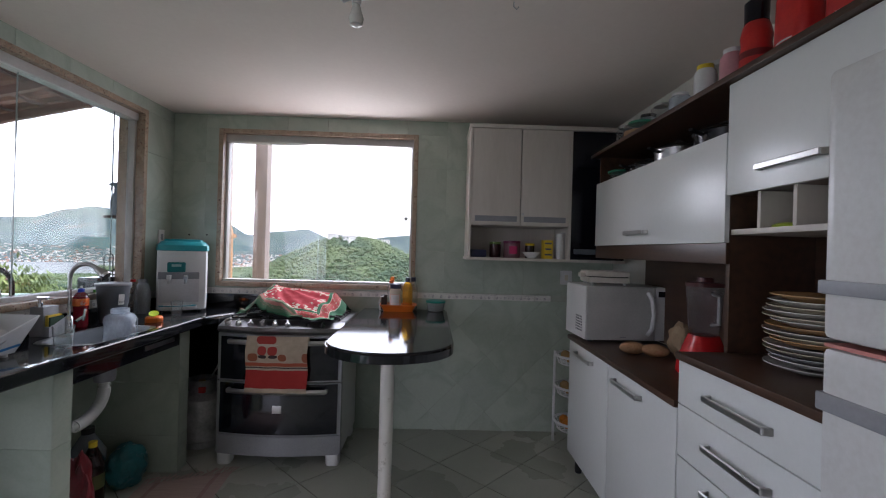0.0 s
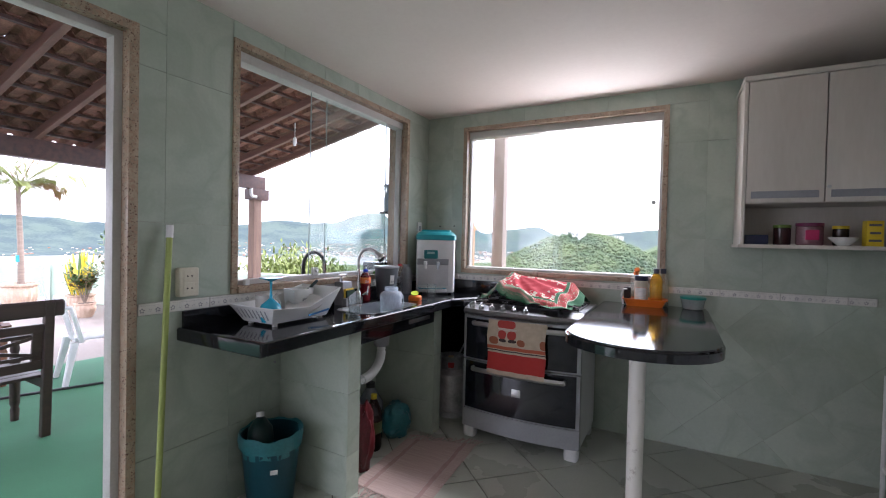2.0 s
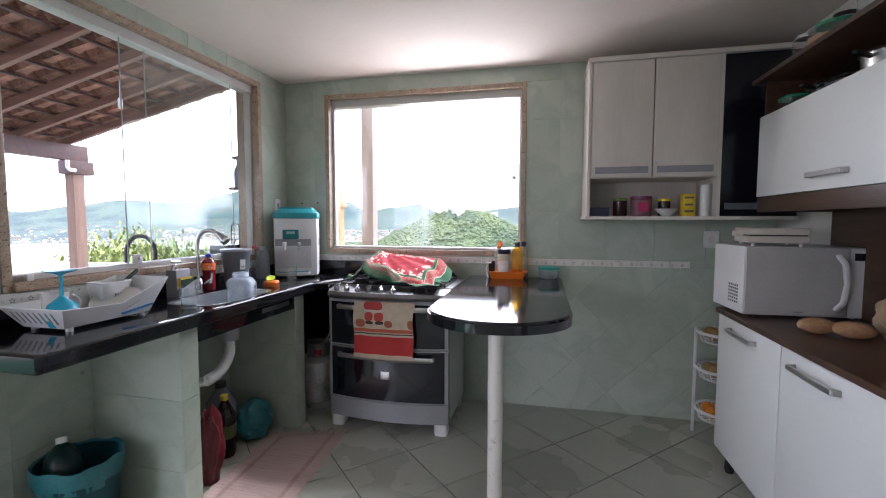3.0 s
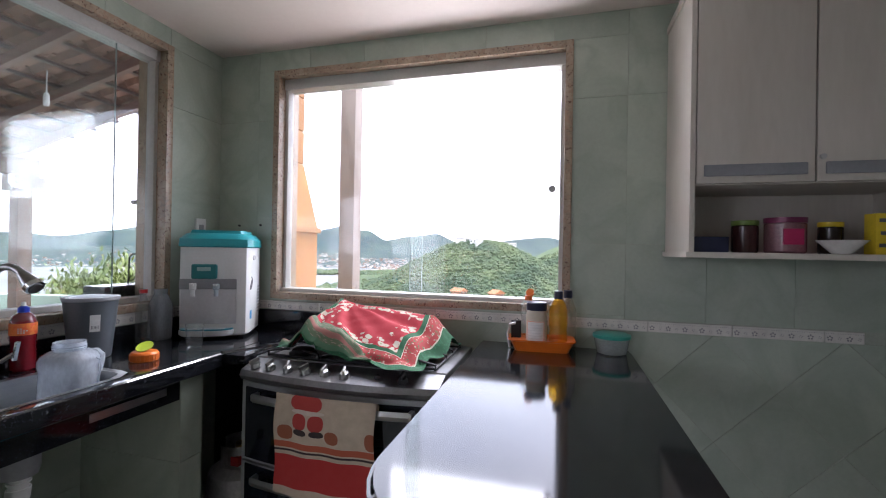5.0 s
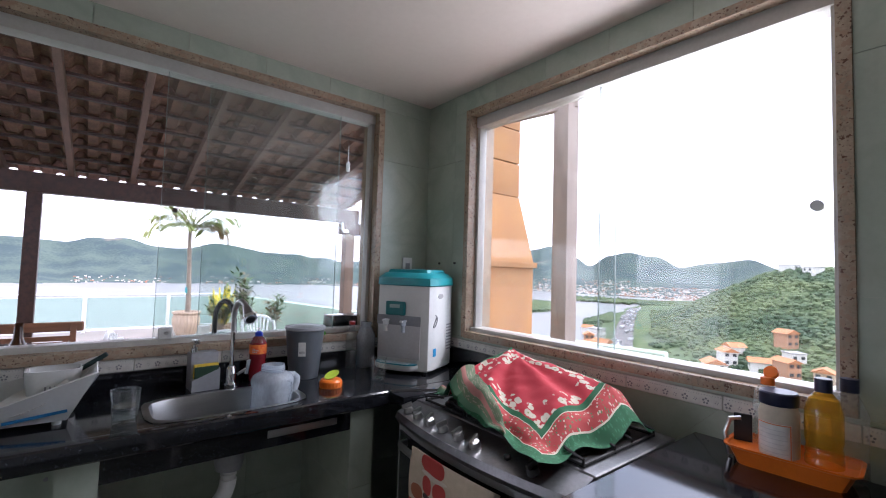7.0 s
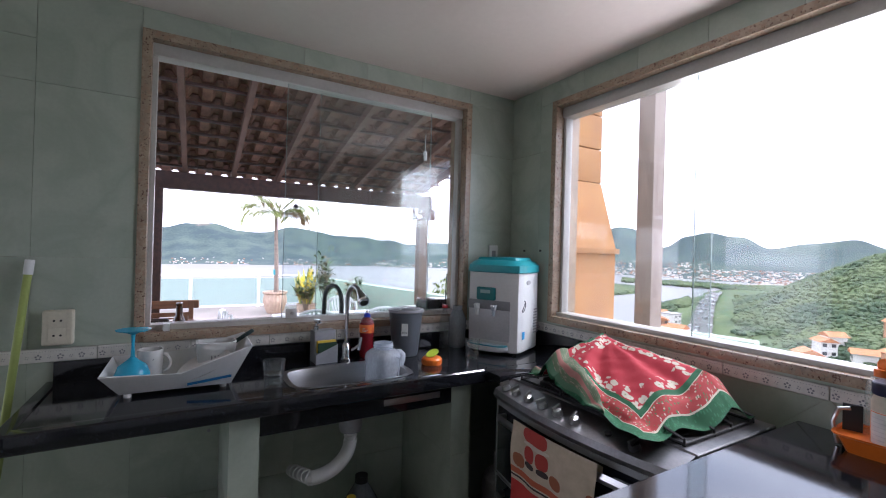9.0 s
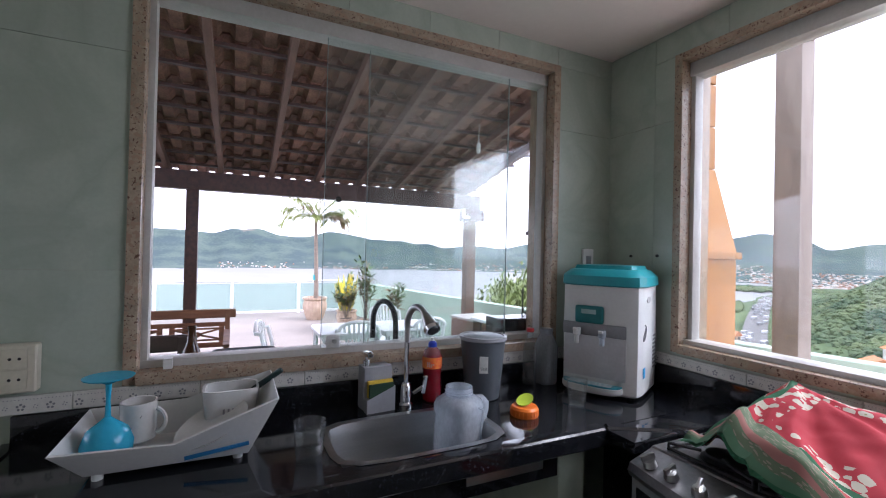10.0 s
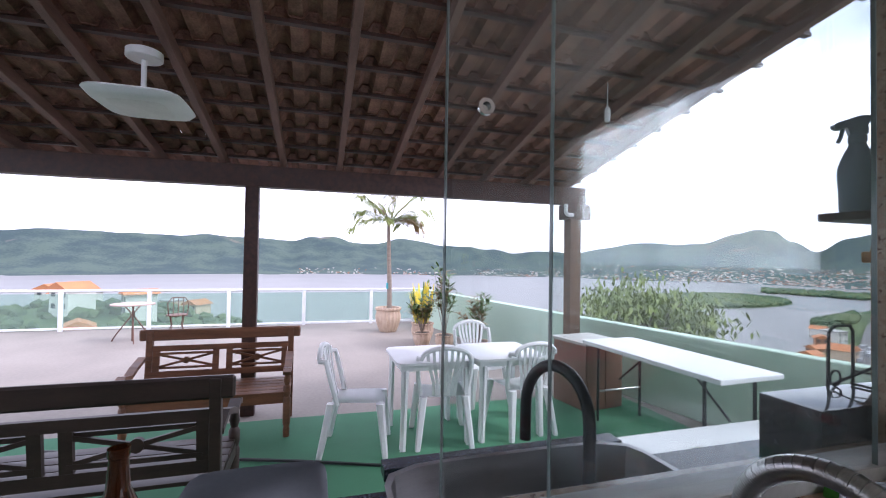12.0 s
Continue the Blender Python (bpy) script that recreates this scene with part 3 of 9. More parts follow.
def ring(x0, y0, x1, y1, z, k=5.0):
    out = []
    for i in range(N):
        a = 2 * math.pi * i / N
        c, s = math.cos(a), math.sin(a)
        f = (abs(c) ** k + abs(s) ** k) ** (-1 / k)
        out.append(((x0 + x1) / 2 + (x1 - x0) / 2 * f * c, (y0 + y1) / 2 + (y1 - y0) / 2 * f * s, z))
    return out


loops = [ring(SX0 - 0.02, SY0 - 0.02, SX1 + 0.02, SY1 + 0.02, CT + 0.002), ring(SX0 + 0.002, SY0 + 0.002, SX1 - 0.002, SY1 - 0.002, CT + 0.001), ring(SX0 + 0.008, SY0 + 0.008, SX1 - 0.008, SY1 - 0.008, CT - 0.03),
         ring(SX0 + 0.02, SY0 + 0.02, SX1 - 0.02, SY1 - 0.02, CT - 0.14), ring(SX0 + 0.06, SY0 + 0.06, SX1 - 0.06, SY1 - 0.06, CT - 0.165)]
vs = [[basin.verts.new(p) for p in lp] for lp in loops]
for a, b in zip(vs, vs[1:]):
    for i in range(N):
        basin.faces.new((a[i], a[(i + 1) % N], b[(i + 1) % N], b[i]))
basin.faces.new(vs[-1])
sink = single("sink_basin", basin, STEEL, label="stainless steel sink basin with water drops", category="sink")
part("drain", lathe(B(), [(0.0, 0.0), (0.04, 0.0), (0.045, 0.004), (0.0, 0.006)], ((SX0 + SX1) / 2, 2.46, CT - 0.164)), CHROME, sink)

# tiled piers under the counter
def pier(y0, y1, label):
    t = single("counter_pier", box(B(), (XL + 0.004, y0 + 0.006, 0.0), (-1.556, y1 - 0.006, CT - 0.056)), GROUT, label=label, category="pier", group="counter piers", smooth=False)
    for z0, z1 in ((0.0, 0.23), (0.23, 0.56), (0.56, CT - 0.056)):
        part("tile", box(B(), (XL + 0.008, y0, z0 + 0.001), (-1.552, y0 + 0.006, z1 - 0.001)), WALLTILE, t, smooth=False)
        part("tile", box(B(), (-1.556, y0 + 0.001, z0 + 0.001), (-1.55, y1 - 0.001, z1 - 0.001)), WALLTILE, t, smooth=False)
        part("tile", box(B(), (XL + 0.008, y1 - 0.006, z0 + 0.001), (-1.552, y1, z1 - 0.001)), WALLTILE, t, smooth=False)
    return t


pier(1.97, 2.07, "pale green tiled pier under the sink counter")
pier(2.88, 2.985, "pale green tiled pier beside the gas bottle")

# peninsula
pen = thing("breakfast_counter", label="black granite breakfast counter with rounded end on a white pole", category="counter")
px0, px1, py0 = -0.53, 0.135, 2.40
outline = [(px0, YB - 0.006), (px0, py0)] + [((px0 + px1) / 2 + (px1 - px0) / 2 * math.cos(a), py0 + 0.30 * math.sin(a)) for a in [math.pi + math.pi * i / 20 for i in range(1, 20)]] + [(px1, py0), (px1, YB - 0.006)]
part("worktop", prism(B(), outline, (0, 0, CT - 0.035), (1, 0, 0), (0, 1, 0), (0, 0, 1), 0.05, 0.012), BLACKGRANITE, pen)
part("pole", lathe(B(), [(0.034, 0.0), (0.034, 0.3), (0.035, 0.6), (0.034, CT - 0.035)], (-0.20, 2.33, 0)), POLEPAINT, pen, "white painted pole with chipped paint")

# ---- cabinets ----
def handle(parent, p, q, off):
    """A bent bar handle from p to q, standing off the door by the vector off."""
    p, q, off = Vector(p), Vector(q), Vector(off)
    d = (q - p)
    bm = B()
    up = d.cross(off).normalized()
    bar(bm, p + off, q + off, 0.022, 0.010, up=off, bevel=0.003)
    for e, s in ((p, 1), (q, -1)):
        bar(bm, e, e + off + d.normalized() * 0.012 * s, 0.022, 0.012, up=d, bevel=0.002)
    return part("handle", bm, STEEL, parent, "brushed steel handle")


FX = 0.95
base = thing("base_cabinet", label="white base cabinet with walnut top and two doors", category="cabinet")
part("body", box(B(), (FX + 0.02, 1.745, 0.12), (XR - 0.01, 3.03, 0.868), 0.002), CABWHITE, base)
part("top", box(B(), (FX - 0.012, 1.745, 0.868), (XR - 0.01, 3.045, 0.895), 0.004), WALNUT, base, "dark walnut laminate top")
for y0, y1, h in ((2.395, 3.03, (2.60, 2.87)), (1.748, 2.388, (2.02, 2.29))):
    d = part("door", box(B(), (FX, y0, 0.125), (FX + 0.02, y1, 0.866), 0.003), CABWHITE, base)
    handle(d, (FX, h[0], 0.808), (FX, h[1], 0.808), (-0.028, 0, 0))
for x in (FX + 0.06, XR - 0.07):
    for y in (1.80, 2.97):
        part("leg", lathe(B(), [(0.02, 0), (0.024, 0.02), (0.02, 0.12)], (x, y, 0)), BLACKPLASTIC, base)
drawers = thing("drawer_cabinet", label="white drawer cabinet with walnut top and steel handles", category="cabinet")
part("body", box(B(), (FX + 0.02, 1.12, 0.12), (XR - 0.01, 1.742, 1.055), 0.002), CABWHITE, drawers)
part("top", box(B(), (FX - 0.015, 1.12, 1.055), (XR - 0.01, 1.742, 1.082), 0.004), WALNUT, drawers, "dark walnut laminate top")
for z0, z1 in ((0.892, 1.053), (0.70, 0.888), (0.51, 0.696), (0.125, 0.506)):
    d = part("drawer_front", box(B(), (FX, 1.123, z0), (FX + 0.02, 1.74, z1), 0.003), CABWHITE, drawers)
    handle(d, (FX, 1.285, z1 - 0.045 - 0.04 * (z0 > 0.6)), (FX, 1.555, z1 - 0.045 - 0.04 * (z0 > 0.6)), (-0.028, 0, 0))
for x in (FX + 0.06, XR - 0.07):
    for y in (1.17, 1.69):
        part("leg", lathe(B(), [(0.02, 0), (0.024, 0.02), (0.02, 0.12)], (x, y, 0)), BLACKPLASTIC, drawers)

UX = 1.11
upper = thing("wall_hutch", label="white and walnut hutch with flap door, open top shelf and niches", category="cabinet")
part("side_panel", box(B(), (UX + 0.02, 3.03, 1.415), (XR - 0.01, 3.05, 2.09), 0.002), WALNUT, upper)
part("side_panel", box(B(), (UX + 0.02, 1.735, 0.896), (XR - 0.01, 1.757, 2.09), 0.002), WALNUT, upper)
part("side_panel", box(B(), (UX + 0.02, 1.12, 1.083), (XR - 0.01, 1.142, 2.09), 0.002), WALNUT, upper)
part("back_panel", box(B(), (XR - 0.009, 1.12, 0.9), (XR - 0.004, 3.05, 2.09)), WALNUT, upper, smooth=False)
part("top_shelf", box(B(), (UX - 0.03, 1.08, 2.09), (XR - 0.004, 3.09, 2.112), 0.003), WALNUT, upper)
part("flap_body", box(B(), (UX + 0.021, 1.758, 1.50), (XR - 0.01, 3.029, 1.90), 0.002), WALNUT, upper)
part("light_rail", box(B(), (UX + 0.006, 1.738, 1.415), (UX + 0.024, 3.05, 1.494), 0.002), WALNUT, upper, "walnut strip under the flap door")
fl = part("flap_door", box(B(), (UX, 1.74, 1.496), (UX + 0.02, 3.05, 1.912), 0.003), CABWHITE, upper)
handle(fl, (UX, 2.33, 1.56), (UX, 2.56, 1.56), (-0.026, 0, 0))
part("niche_body", box(B(), (UX + 0.021, 1.143, 1.675), (XR - 0.01, 1.734, 2.088), 0.002), WALNUT, upper)
td = part("tall_door", box(B(), (UX, 1.12, 1.672), (UX + 0.02, 1.732, 2.086), 0.003), CABWHITE, upper)
handle(td, (UX, 1.31, 1.745), (UX, 1.56, 1.745), (-0.026, 0, 0))
part("niche_shelf", box(B(), (UX + 0.022, 1.143, 1.525), (XR - 0.01, 1.734, 1.545), 0.002), CABCREAM, upper)
for y in (1.30, 1.45, 1.60):
    part("divider", box(B(), (UX + 0.03, y, 1.546), (XR - 0.01, y + 0.015, 1.674), 0.001), CABCREAM, upper)

# wall cabinet on the back wall
wc = thing("wall_cabinet", label="cream two-door wall cabinet over an open shelf, black end unit", category="cabinet")
CY, CZ0, CZ1 = 3.237, 1.395, 2.325
part("side_panel", box(B(), (0.262, CY, CZ0), (0.28, YB - 0.012, CZ1), 0.002), CABCREAM, wc)
part("side_panel", box(B(), (0.985, CY, CZ0), (1.003, YB - 0.012, CZ1), 0.002), CABCREAM, wc)
part("top_board", box(B(), (0.255, CY - 0.012, CZ1), (1.40, YB - 0.012, CZ1 + 0.028), 0.004), CABCREAM, wc)
part("bottom_board", box(B(), (0.252, CY - 0.006, CZ0 - 0.02), (1.40, YB - 0.012, CZ0), 0.003), CABCREAM, wc)
part("middle_board", box(B(), (0.28, CY + 0.02, 1.628), (0.985, YB - 0.012, 1.644), 0.002), CABCREAM, wc)
part("back_board", box(B(), (0.28, YB - 0.02, CZ0), (0.985, YB - 0.012, CZ1)), CABCREAM, wc, smooth=False)
for x0, x1 in ((0.283, 0.63), (0.636, 0.983)):
    d = part("door", box(B(), (x0, CY, 1.632), (x1, CY + 0.018, CZ1 - 0.003), 0.002), CABCREAM, wc)
    part("handle_strip", box(B(), (x0 + 0.022, CY - 0.009, 1.655), (x1 - 0.022, CY, 1.695), 0.004), MIDGREY, d, "grey aluminium pull strip")
part("door_lock", rod(B(), (0.65, CY - 0.008, 1.712), (0.65, CY, 1.712), 0.009), STEEL, wc)
part("end_unit", box(B(), (1.005, CY + 0.012, CZ0), (1.40, YB - 0.012, CZ1 - 0.002), 0.003), CABBLACK, wc, "glossy black door of the end unit")
part("handle_strip", box(B(), (1.03, CY + 0.002, 1.435), (1.38, CY + 0.012, 1.472), 0.004), GREYPLASTIC, wc)

# refrigerator
fr = thing("refrigerator", label="white two-door refrigerator with grey handle bands", category="refrigerator")
RX = 0.76
part("body", box(B(), (RX + 0.075, 0.30, 0.03), (XR - 0.02, 0.93, 1.80), 0.02, 3), STOVEWHITE, fr)
for z0, z1, hz in ((1.29, 1.80, (1.375, 1.402)), (0.06, 1.275, (1.155, 1.19))):
    d = part("door", box(B(), (RX, 0.29, z0), (RX + 0.07, 0.94, z1), 0.022, 4), STOVEWHITE, fr)
    part("handle_band", box(B(), (RX - 0.006, 0.285, hz[0]), (RX + 0.04, 0.945, hz[1]), 0.006, 2), MIDGREY, d, "grey plastic handle band")
part("paper_note", box(B(), (RX + 0.002, 0.80, 1.276), (RX + 0.06, 0.935, 1.283)), mat("pink_paper", (0.6, 0.25, 0.22), 0.8), fr, "pink slip of paper in the door gap")
for y in (0.36, 0.87):
    part("foot", lathe(B(), [(0.025, 0), (0.02, 0.03)], (RX + 0.12, y, 0)), BLACKPLASTIC, fr)
    part("foot", lathe(B(), [(0.025, 0), (0.02, 0.03)], (XR - 0.1, y, 0)), BLACKPLASTIC, fr)

# ---- stove ----
sv = thing("gas_stove", (0, 0, 0), label="silver five-burner gas stove with two dark oven doors", category="stove")
SXL, SXR, SYF, SYK = -1.372, -0.565, 3.0, 3.55


def bow(x, d=0.045):
    k = (x - (SXL + SXR) / 2) / ((SXR - SXL) / 2)
    return SYF - d * (1 - k * k)


def bowed(bm, x0, x1, z0, z1, off=0.0, depth=0.03, n=14, d=0.045):
    xs = [x0 + (x1 - x0) * i / n for i in range(n + 1)]
    poly = [(x, bow(x, d) + off) for x in xs] + [(x, bow(x, d) + off + depth) for x in reversed(xs)]
    return prism(bm, poly, (0, 0, z0), (1, 0, 0), (0, 1, 0), (0, 0, 1), z1 - z0)


part("side_panel", box(B(), (SXL, SYF + 0.03, 0.075), (SXL + 0.012, SYK, 0.89), 0.003), STOVEWHITE, sv)
part("side_panel", box(B(), (SXR - 0.012, SYF + 0.03, 0.075), (SXR, SYK, 0.89), 0.003), STOVEWHITE, sv)
part("oven_cavity", box(B(), (SXL + 0.013, SYF + 0.04, 0.08), (SXR - 0.013, SYK - 0.002, 0.885)), BLACKPLASTIC, sv, smooth=False)
part("plinth", bowed(B(), SXL, SXR, 0.075, 0.20, 0.0, 0.05), STOVEGREY, sv)
for z0, z1, wz in ((0.205, 0.545, (0.235, 0.50)), (0.555, 0.86, (0.585, 0.80))):
    d = part("oven_door", bowed(B(), SXL, SXR, z0, z1, 0.0, 0.045), STOVEGREY, sv, "silver oven door")
    part("door_glass", bowed(B(), SXL + 0.022, SXR - 0.022, wz[0] - 0.02, wz[1] + 0.04, -0.004, 0.006), OVENGLASS, d, "dark tinted oven glass")
    bm = B()
    xs = [SXL + 0.09 + (SXR - SXL - 0.18) * i / 12 for i in range(13)]
    sheet(bm, [[(x, bow(x) - 0.040 + yy, z1 - 0.045 + zz) for x in xs] for yy, zz in ((0, 0.016), (-0.006, 0.0), (0, -0.016), (0.008, 0.0), (0, 0.016))])
    for x in (xs[0], xs[-1]):
        box(bm, (x - 0.008, bow(x) - 0.04, z1 - 0.057), (x + 0.008, bow(x), z1 - 0.033), 0.002)
    part("door_handle", bm, STEEL, d, "steel bar handle")
part("badge", box(B(), (-0.995, bow(-0.97) - 0.008, 0.355), (-0.935, bow(-0.97) - 0.003, 0.405), 0.002), STEEL, sv)
bm = B()
xs = [SXL + (SXR - SXL) * i / 14 for i in range(15)]
sheet(bm, [[(x, bow(x) - 0.012, 0.868) for x in xs], [(x, bow(x) - 0.02, 0.885) for x in xs], [(x, bow(x) - 0.01, 0.905) for x in xs], [(x, SYF + 0.085, 0.932) for x in xs], [(x, SYF + 0.085, 0.868) for x in xs], [(x, bow(x) - 0.012, 0.868) for x in xs]])
part("control_panel", bm, STOVETOP, sv, "dark steel control panel")
for i, x in enumerate((-1.315, -1.245, -1.165, -1.085, -1.005, -0.925, -0.80, -0.70)):
    if i == 6:
        part("igniter_button", lathe(B(), [(0.011, 0), (0.011, 0.008), (0.008, 0.01)]), BLACKPLASTIC, sv).matrix_basis = pose(x, SYF + 0.005, 0.918, 18, 0, 0)
        continue
    k = part("knob", lathe(B(), [(0.019, 0), (0.019, 0.005), (0.015, 0.018), (0.0, 0.019)], seg=18), STEEL if i < 6 else BLACKPLASTIC, sv)
    k.matrix_basis = pose(x, SYF + 0.01 - 0.02 * (1 - ((x + 0.97) / 0.4) ** 2), 0.915, 18, 0, 20 * (i % 3) - 20)
    part("knob_grip", box(B(), (-0.005, -0.02, 0.018), (0.005, 0.02, 0.034), 0.003), STEEL if i < 6 else BLACKPLASTIC, k)
bm = B()
box(bm, (SXL - 0.004, SYF + 0.08, 0.89), (SXR + 0.004, SYK, 0.936), 0.01, 3)
part("cooktop", bm, STOVETOP, sv, "steel cooktop")
for bx, by, r in ((-1.22, 3.18, 0.045), (-1.22, 3.42, 0.045), (-0.97, 3.30, 0.06), (-0.71, 3.18, 0.045), (-0.71, 3.42, 0.045)):
    bn = part("burner", lathe(B(), [(r + 0.012, 0.0), (r + 0.012, 0.006), (r, 0.012), (r, 0.02), (r - 0.01, 0.024), (0, 0.025)], (bx, by, 0.936)), IRON, sv)
for gx0, gx1 in ((-1.33, -1.10), (-1.085, -0.855), (-0.84, -0.61)):
    bm = B()
    for gx in (gx0, gx1):
        for gy in (3.10, 3.26, 3.36, 3.50):
            tube(bm, [(gx, gy, 0.937), (gx, gy, 0.957), (gx + (0.05 if gx == gx0 else -0.05), gy, 0.967), ((gx0 + gx1) / 2 + (-0.03 if gx == gx0 else 0.03), gy + (0.02 if gy in (3.10, 3.36) else -0.02), 0.967)], 0.005, 6)
    for gy in (3.10, 3.50):
        tube(bm, [(gx0, gy, 0.942), (gx1, gy, 0.942)], 0.005, 6)
    for gx in (gx0, gx1):
        tube(bm, [(gx, 3.10, 0.942), (gx, 3.50, 0.942)], 0.005, 6)
    part("grate", bm, IRON, sv, "black wire pan grate")
for x in (SXL + 0.05, SXR - 0.05):
    for y in (SYF + 0.035, SYK - 0.06):
        part("foot", lathe(B(), [(0.04, 0), (0.045, 0.01), (0.045, 0.075)], (x, y, 0), power=4), WHITEPLASTIC, sv, "white plastic foot")

# ---- terrace ----
single("terrace_floor", box(B(), (-12.35, -9.0, TZ - 0.25), (XL - 0.15, 7.5, TZ)), CONCRETE, label="bare concrete terrace slab", kind="structure", smooth=False)
bm = B()
gx = [-6.15 + 3.94 * i / 40 for i in range(41)]
gy = [-4.0 + 9.6 * i / 90 for i in range(91)]
sheet(bm, [[(x + 0.05 * noise.noise((0, y * 0.9, 1)) * (x < -6.1), y, TZ + 0.007 + 0.006 * max(0, noise.noise((x * 1.7, y * 1.7, 3)))) for y in gy] for x in gx])
single("green_carpet", bm, TURF, label="green artificial turf mat, slightly rumpled, on the terrace", category="carpet")
bm = B()
tube(bm, [(-5.25 + 0.35 * (0.25 * i - 1.7), 0.25 * i, TZ + 0.022 + 0.004 * math.sin(i)) for i in range(14)], 0.012, 6)
single("black_hose", bm, BLACKPLASTIC, label="thin black hose lying on the green carpet", category="hose")

rail = thing("terrace_railing", (-12.2, 0, TZ), label="white railing with frosted aqua glass panels", category="railing")
PY = [-8.93, -7.40, -5.87, -4.33, -2.78, -1.23, 0.30, 1.89, 3.44, 4.50]
part("top_rail", rod(B(), (0, PY[0], 0.82), (0, PY[-1], 0.82), 0.028), RAILWHITE, rail)
part("bottom_rail", box(B(), (-0.02, PY[0], 0.035), (0.02, PY[-1], 0.075), 0.005), RAILWHITE, rail)
for y in PY:
    part("post", box(B(), (-0.035, y - 0.035, 0), (0.035, y + 0.035, 0.80), 0.006), RAILWHITE, rail)
for a, b in zip(PY, PY[1:]):
    part("glass_panel", box(B(), (-0.004, a + 0.04, 0.09), (0.004, b - 0.04, 0.76)), FROST, rail, smooth=False)
single("parapet", bar(B(), (-12.3, 4.62, TZ + 0.42), (-1.9, 6.47, TZ + 0.42), 0.14, 0.84, bevel=0.01), PARAPET, label="pale green painted parapet wall of the terrace", kind="structure", smooth=False)

# roof
SL = 0.22
def rz(x):
    """Underside of the rafters."""
    return 2.43 + (x + 6.2) * SL


roof = thing("terrace_roof", label="clay tile roof on dark wooden rafters over the terrace", category="roof", kind="structure")
part("eave_beam", box(B(), (-6.46, -4.5, 2.185), (-6.32, 5.36, 2.40), 0.008), DARKWOOD, roof)
part("wall_plate", box(B(), (XL - 0.20, -4.5, rz(-2.22) - 0.12), (XL - 0.152, 5.36, rz(-2.22) + 0.0), 0.005), DARKWOOD, roof)
ry = [1.21 + 0.56 * i for i in range(-9, 8)]
for y in ry:
    part("rafter", bar(B(), (-6.85, y, rz(-6.85) + 0.045), (-2.22, y - 0.06, rz(-2.22) + 0.045), 0.055, 0.09, bevel=0.004), RAFTERWOOD, roof, smooth=False)
bx = [-6.75 + 0.335 * i for i in range(14)]
for x in bx:
    part("batten", bar(B(), (x, -4.2, rz(x) + 0.105), (x, 5.34, rz(x) + 0.105), 0.045, 0.025), DARKWOOD, roof, smooth=False)
W = 0.40
wave = [(0.0, 0.0), (0.082, 0.0), (0.112, 0.052), (0.120, 0.056), (0.162, 0.056), (0.170, 0.052)]
prof = wave + [(y + 0.2, z) for y, z in wave] + [(0.4, 0.0), (0.425, 0.0)]


def tile_verts():
    v, f = [], []
    for end, lift in ((0.0, 0.018), (0.42, 0.0)):
        for y, z in prof:
            v.append((end - 0.02, y, z + lift))
        for y, z in prof:
            v.append((end - 0.02, y, z + lift + 0.016))
    k = len(prof)
    for i in range(k - 1):
        f += [(i, i + 1, 2 * k + i + 1, 2 * k + i), (k + i, 3 * k + i, 3 * k + i + 1, k + i + 1), (i, k + i, k + i + 1, i + 1), (2 * k + i, 2 * k + i + 1, 3 * k + i + 1, 3 * k + i)]
    return v, f


tv, tf = tile_verts()
tile_me = bpy.data.meshes.new("roof_tile")
tile_me.from_pydata(tv, [], tf)
tile_me.materials.append(ROOFTILE)
slope = math.degrees(math.atan(SL))
rest_v, rest_f = [], []
cols = [5.30 - W * (i + 1) for i in range(24)]
for x in bx[:-1]:
    for c, y in enumerate(cols):
        m = pose(x - 0.03, y + random.uniform(-0.004, 0.004), rz(x) + 0.114, 0, -slope, random.uniform(-0.8, 0.8))
        if c < 20:
            ob = new("roof_tile", tile_me)
            ob.parent = roof
            ob.matrix_basis = m
        else:
            o = len(rest_v)
            rest_v += [tuple(m @ Vector(p)) for p in tv]
            rest_f += [tuple(o + i for i in q) for q in tf]
me = bpy.data.meshes.new("far_roof_tiles")
me.from_pydata(rest_v, [], rest_f)
me.materials.append(ROOFTILE)
ob = new("far_roof_tiles", me)
ob.parent = roof
ob["kind"] = "stuff"


def post(name, x, y, z1, s, material, label):
    t = thing(name, (x, y, TZ), label=label, category="post")
    part("shaft", box(B(), (-s, -s, 0), (s, s, z1 - TZ), 0.008), material, t)
    return t


post("roof_post", -6.39, 1.47, 2.185, 0.065, DARKWOOD, "dark wooden post under the terrace roof beam")
post("roof_post", -6.39, -2.6, 2.185, 0.065, DARKWOOD, "dark wooden post under the terrace roof beam")
p3 = post("roof_post", -6.40, 5.22, 2.0, 0.075, POSTWOOD, "weathered wooden corner post under the terrace roof")
part("bracket", box(B(), (-0.1, -0.14, 2.12), (0.1, 0.2, 2.305), 0.01), DARKWOOD, p3)
COLGREY = mat("weathered_column", (0.34, 0.28, 0.24), 0.8, col2=(0.24, 0.19, 0.16), scale=5, fine=60, bump=0.3, stretch=(4, 4, 1))
p4 = post("outer_column", -1.705, 4.515, 3.1, 0.060, COLGREY, "tall weathered column outside the stove window")
# never in view; works as a reflector below the stove window
single("outer_ground", box(B(), (-2.3, YB + 0.15, TZ - 0.25), (4.0, 5.9, TZ)), OUTBOUNCE, label="unseen pale pink ground outside the stove window, bouncing light indoors", kind="structure", smooth=False)
single("eave_board", bar(B(), (-2.4, 3.95, 2.46), (-1.65, 4.55, 2.64), 0.05, 0.06), COLGREY, label="weathered eave board outside the stove window", category="board")

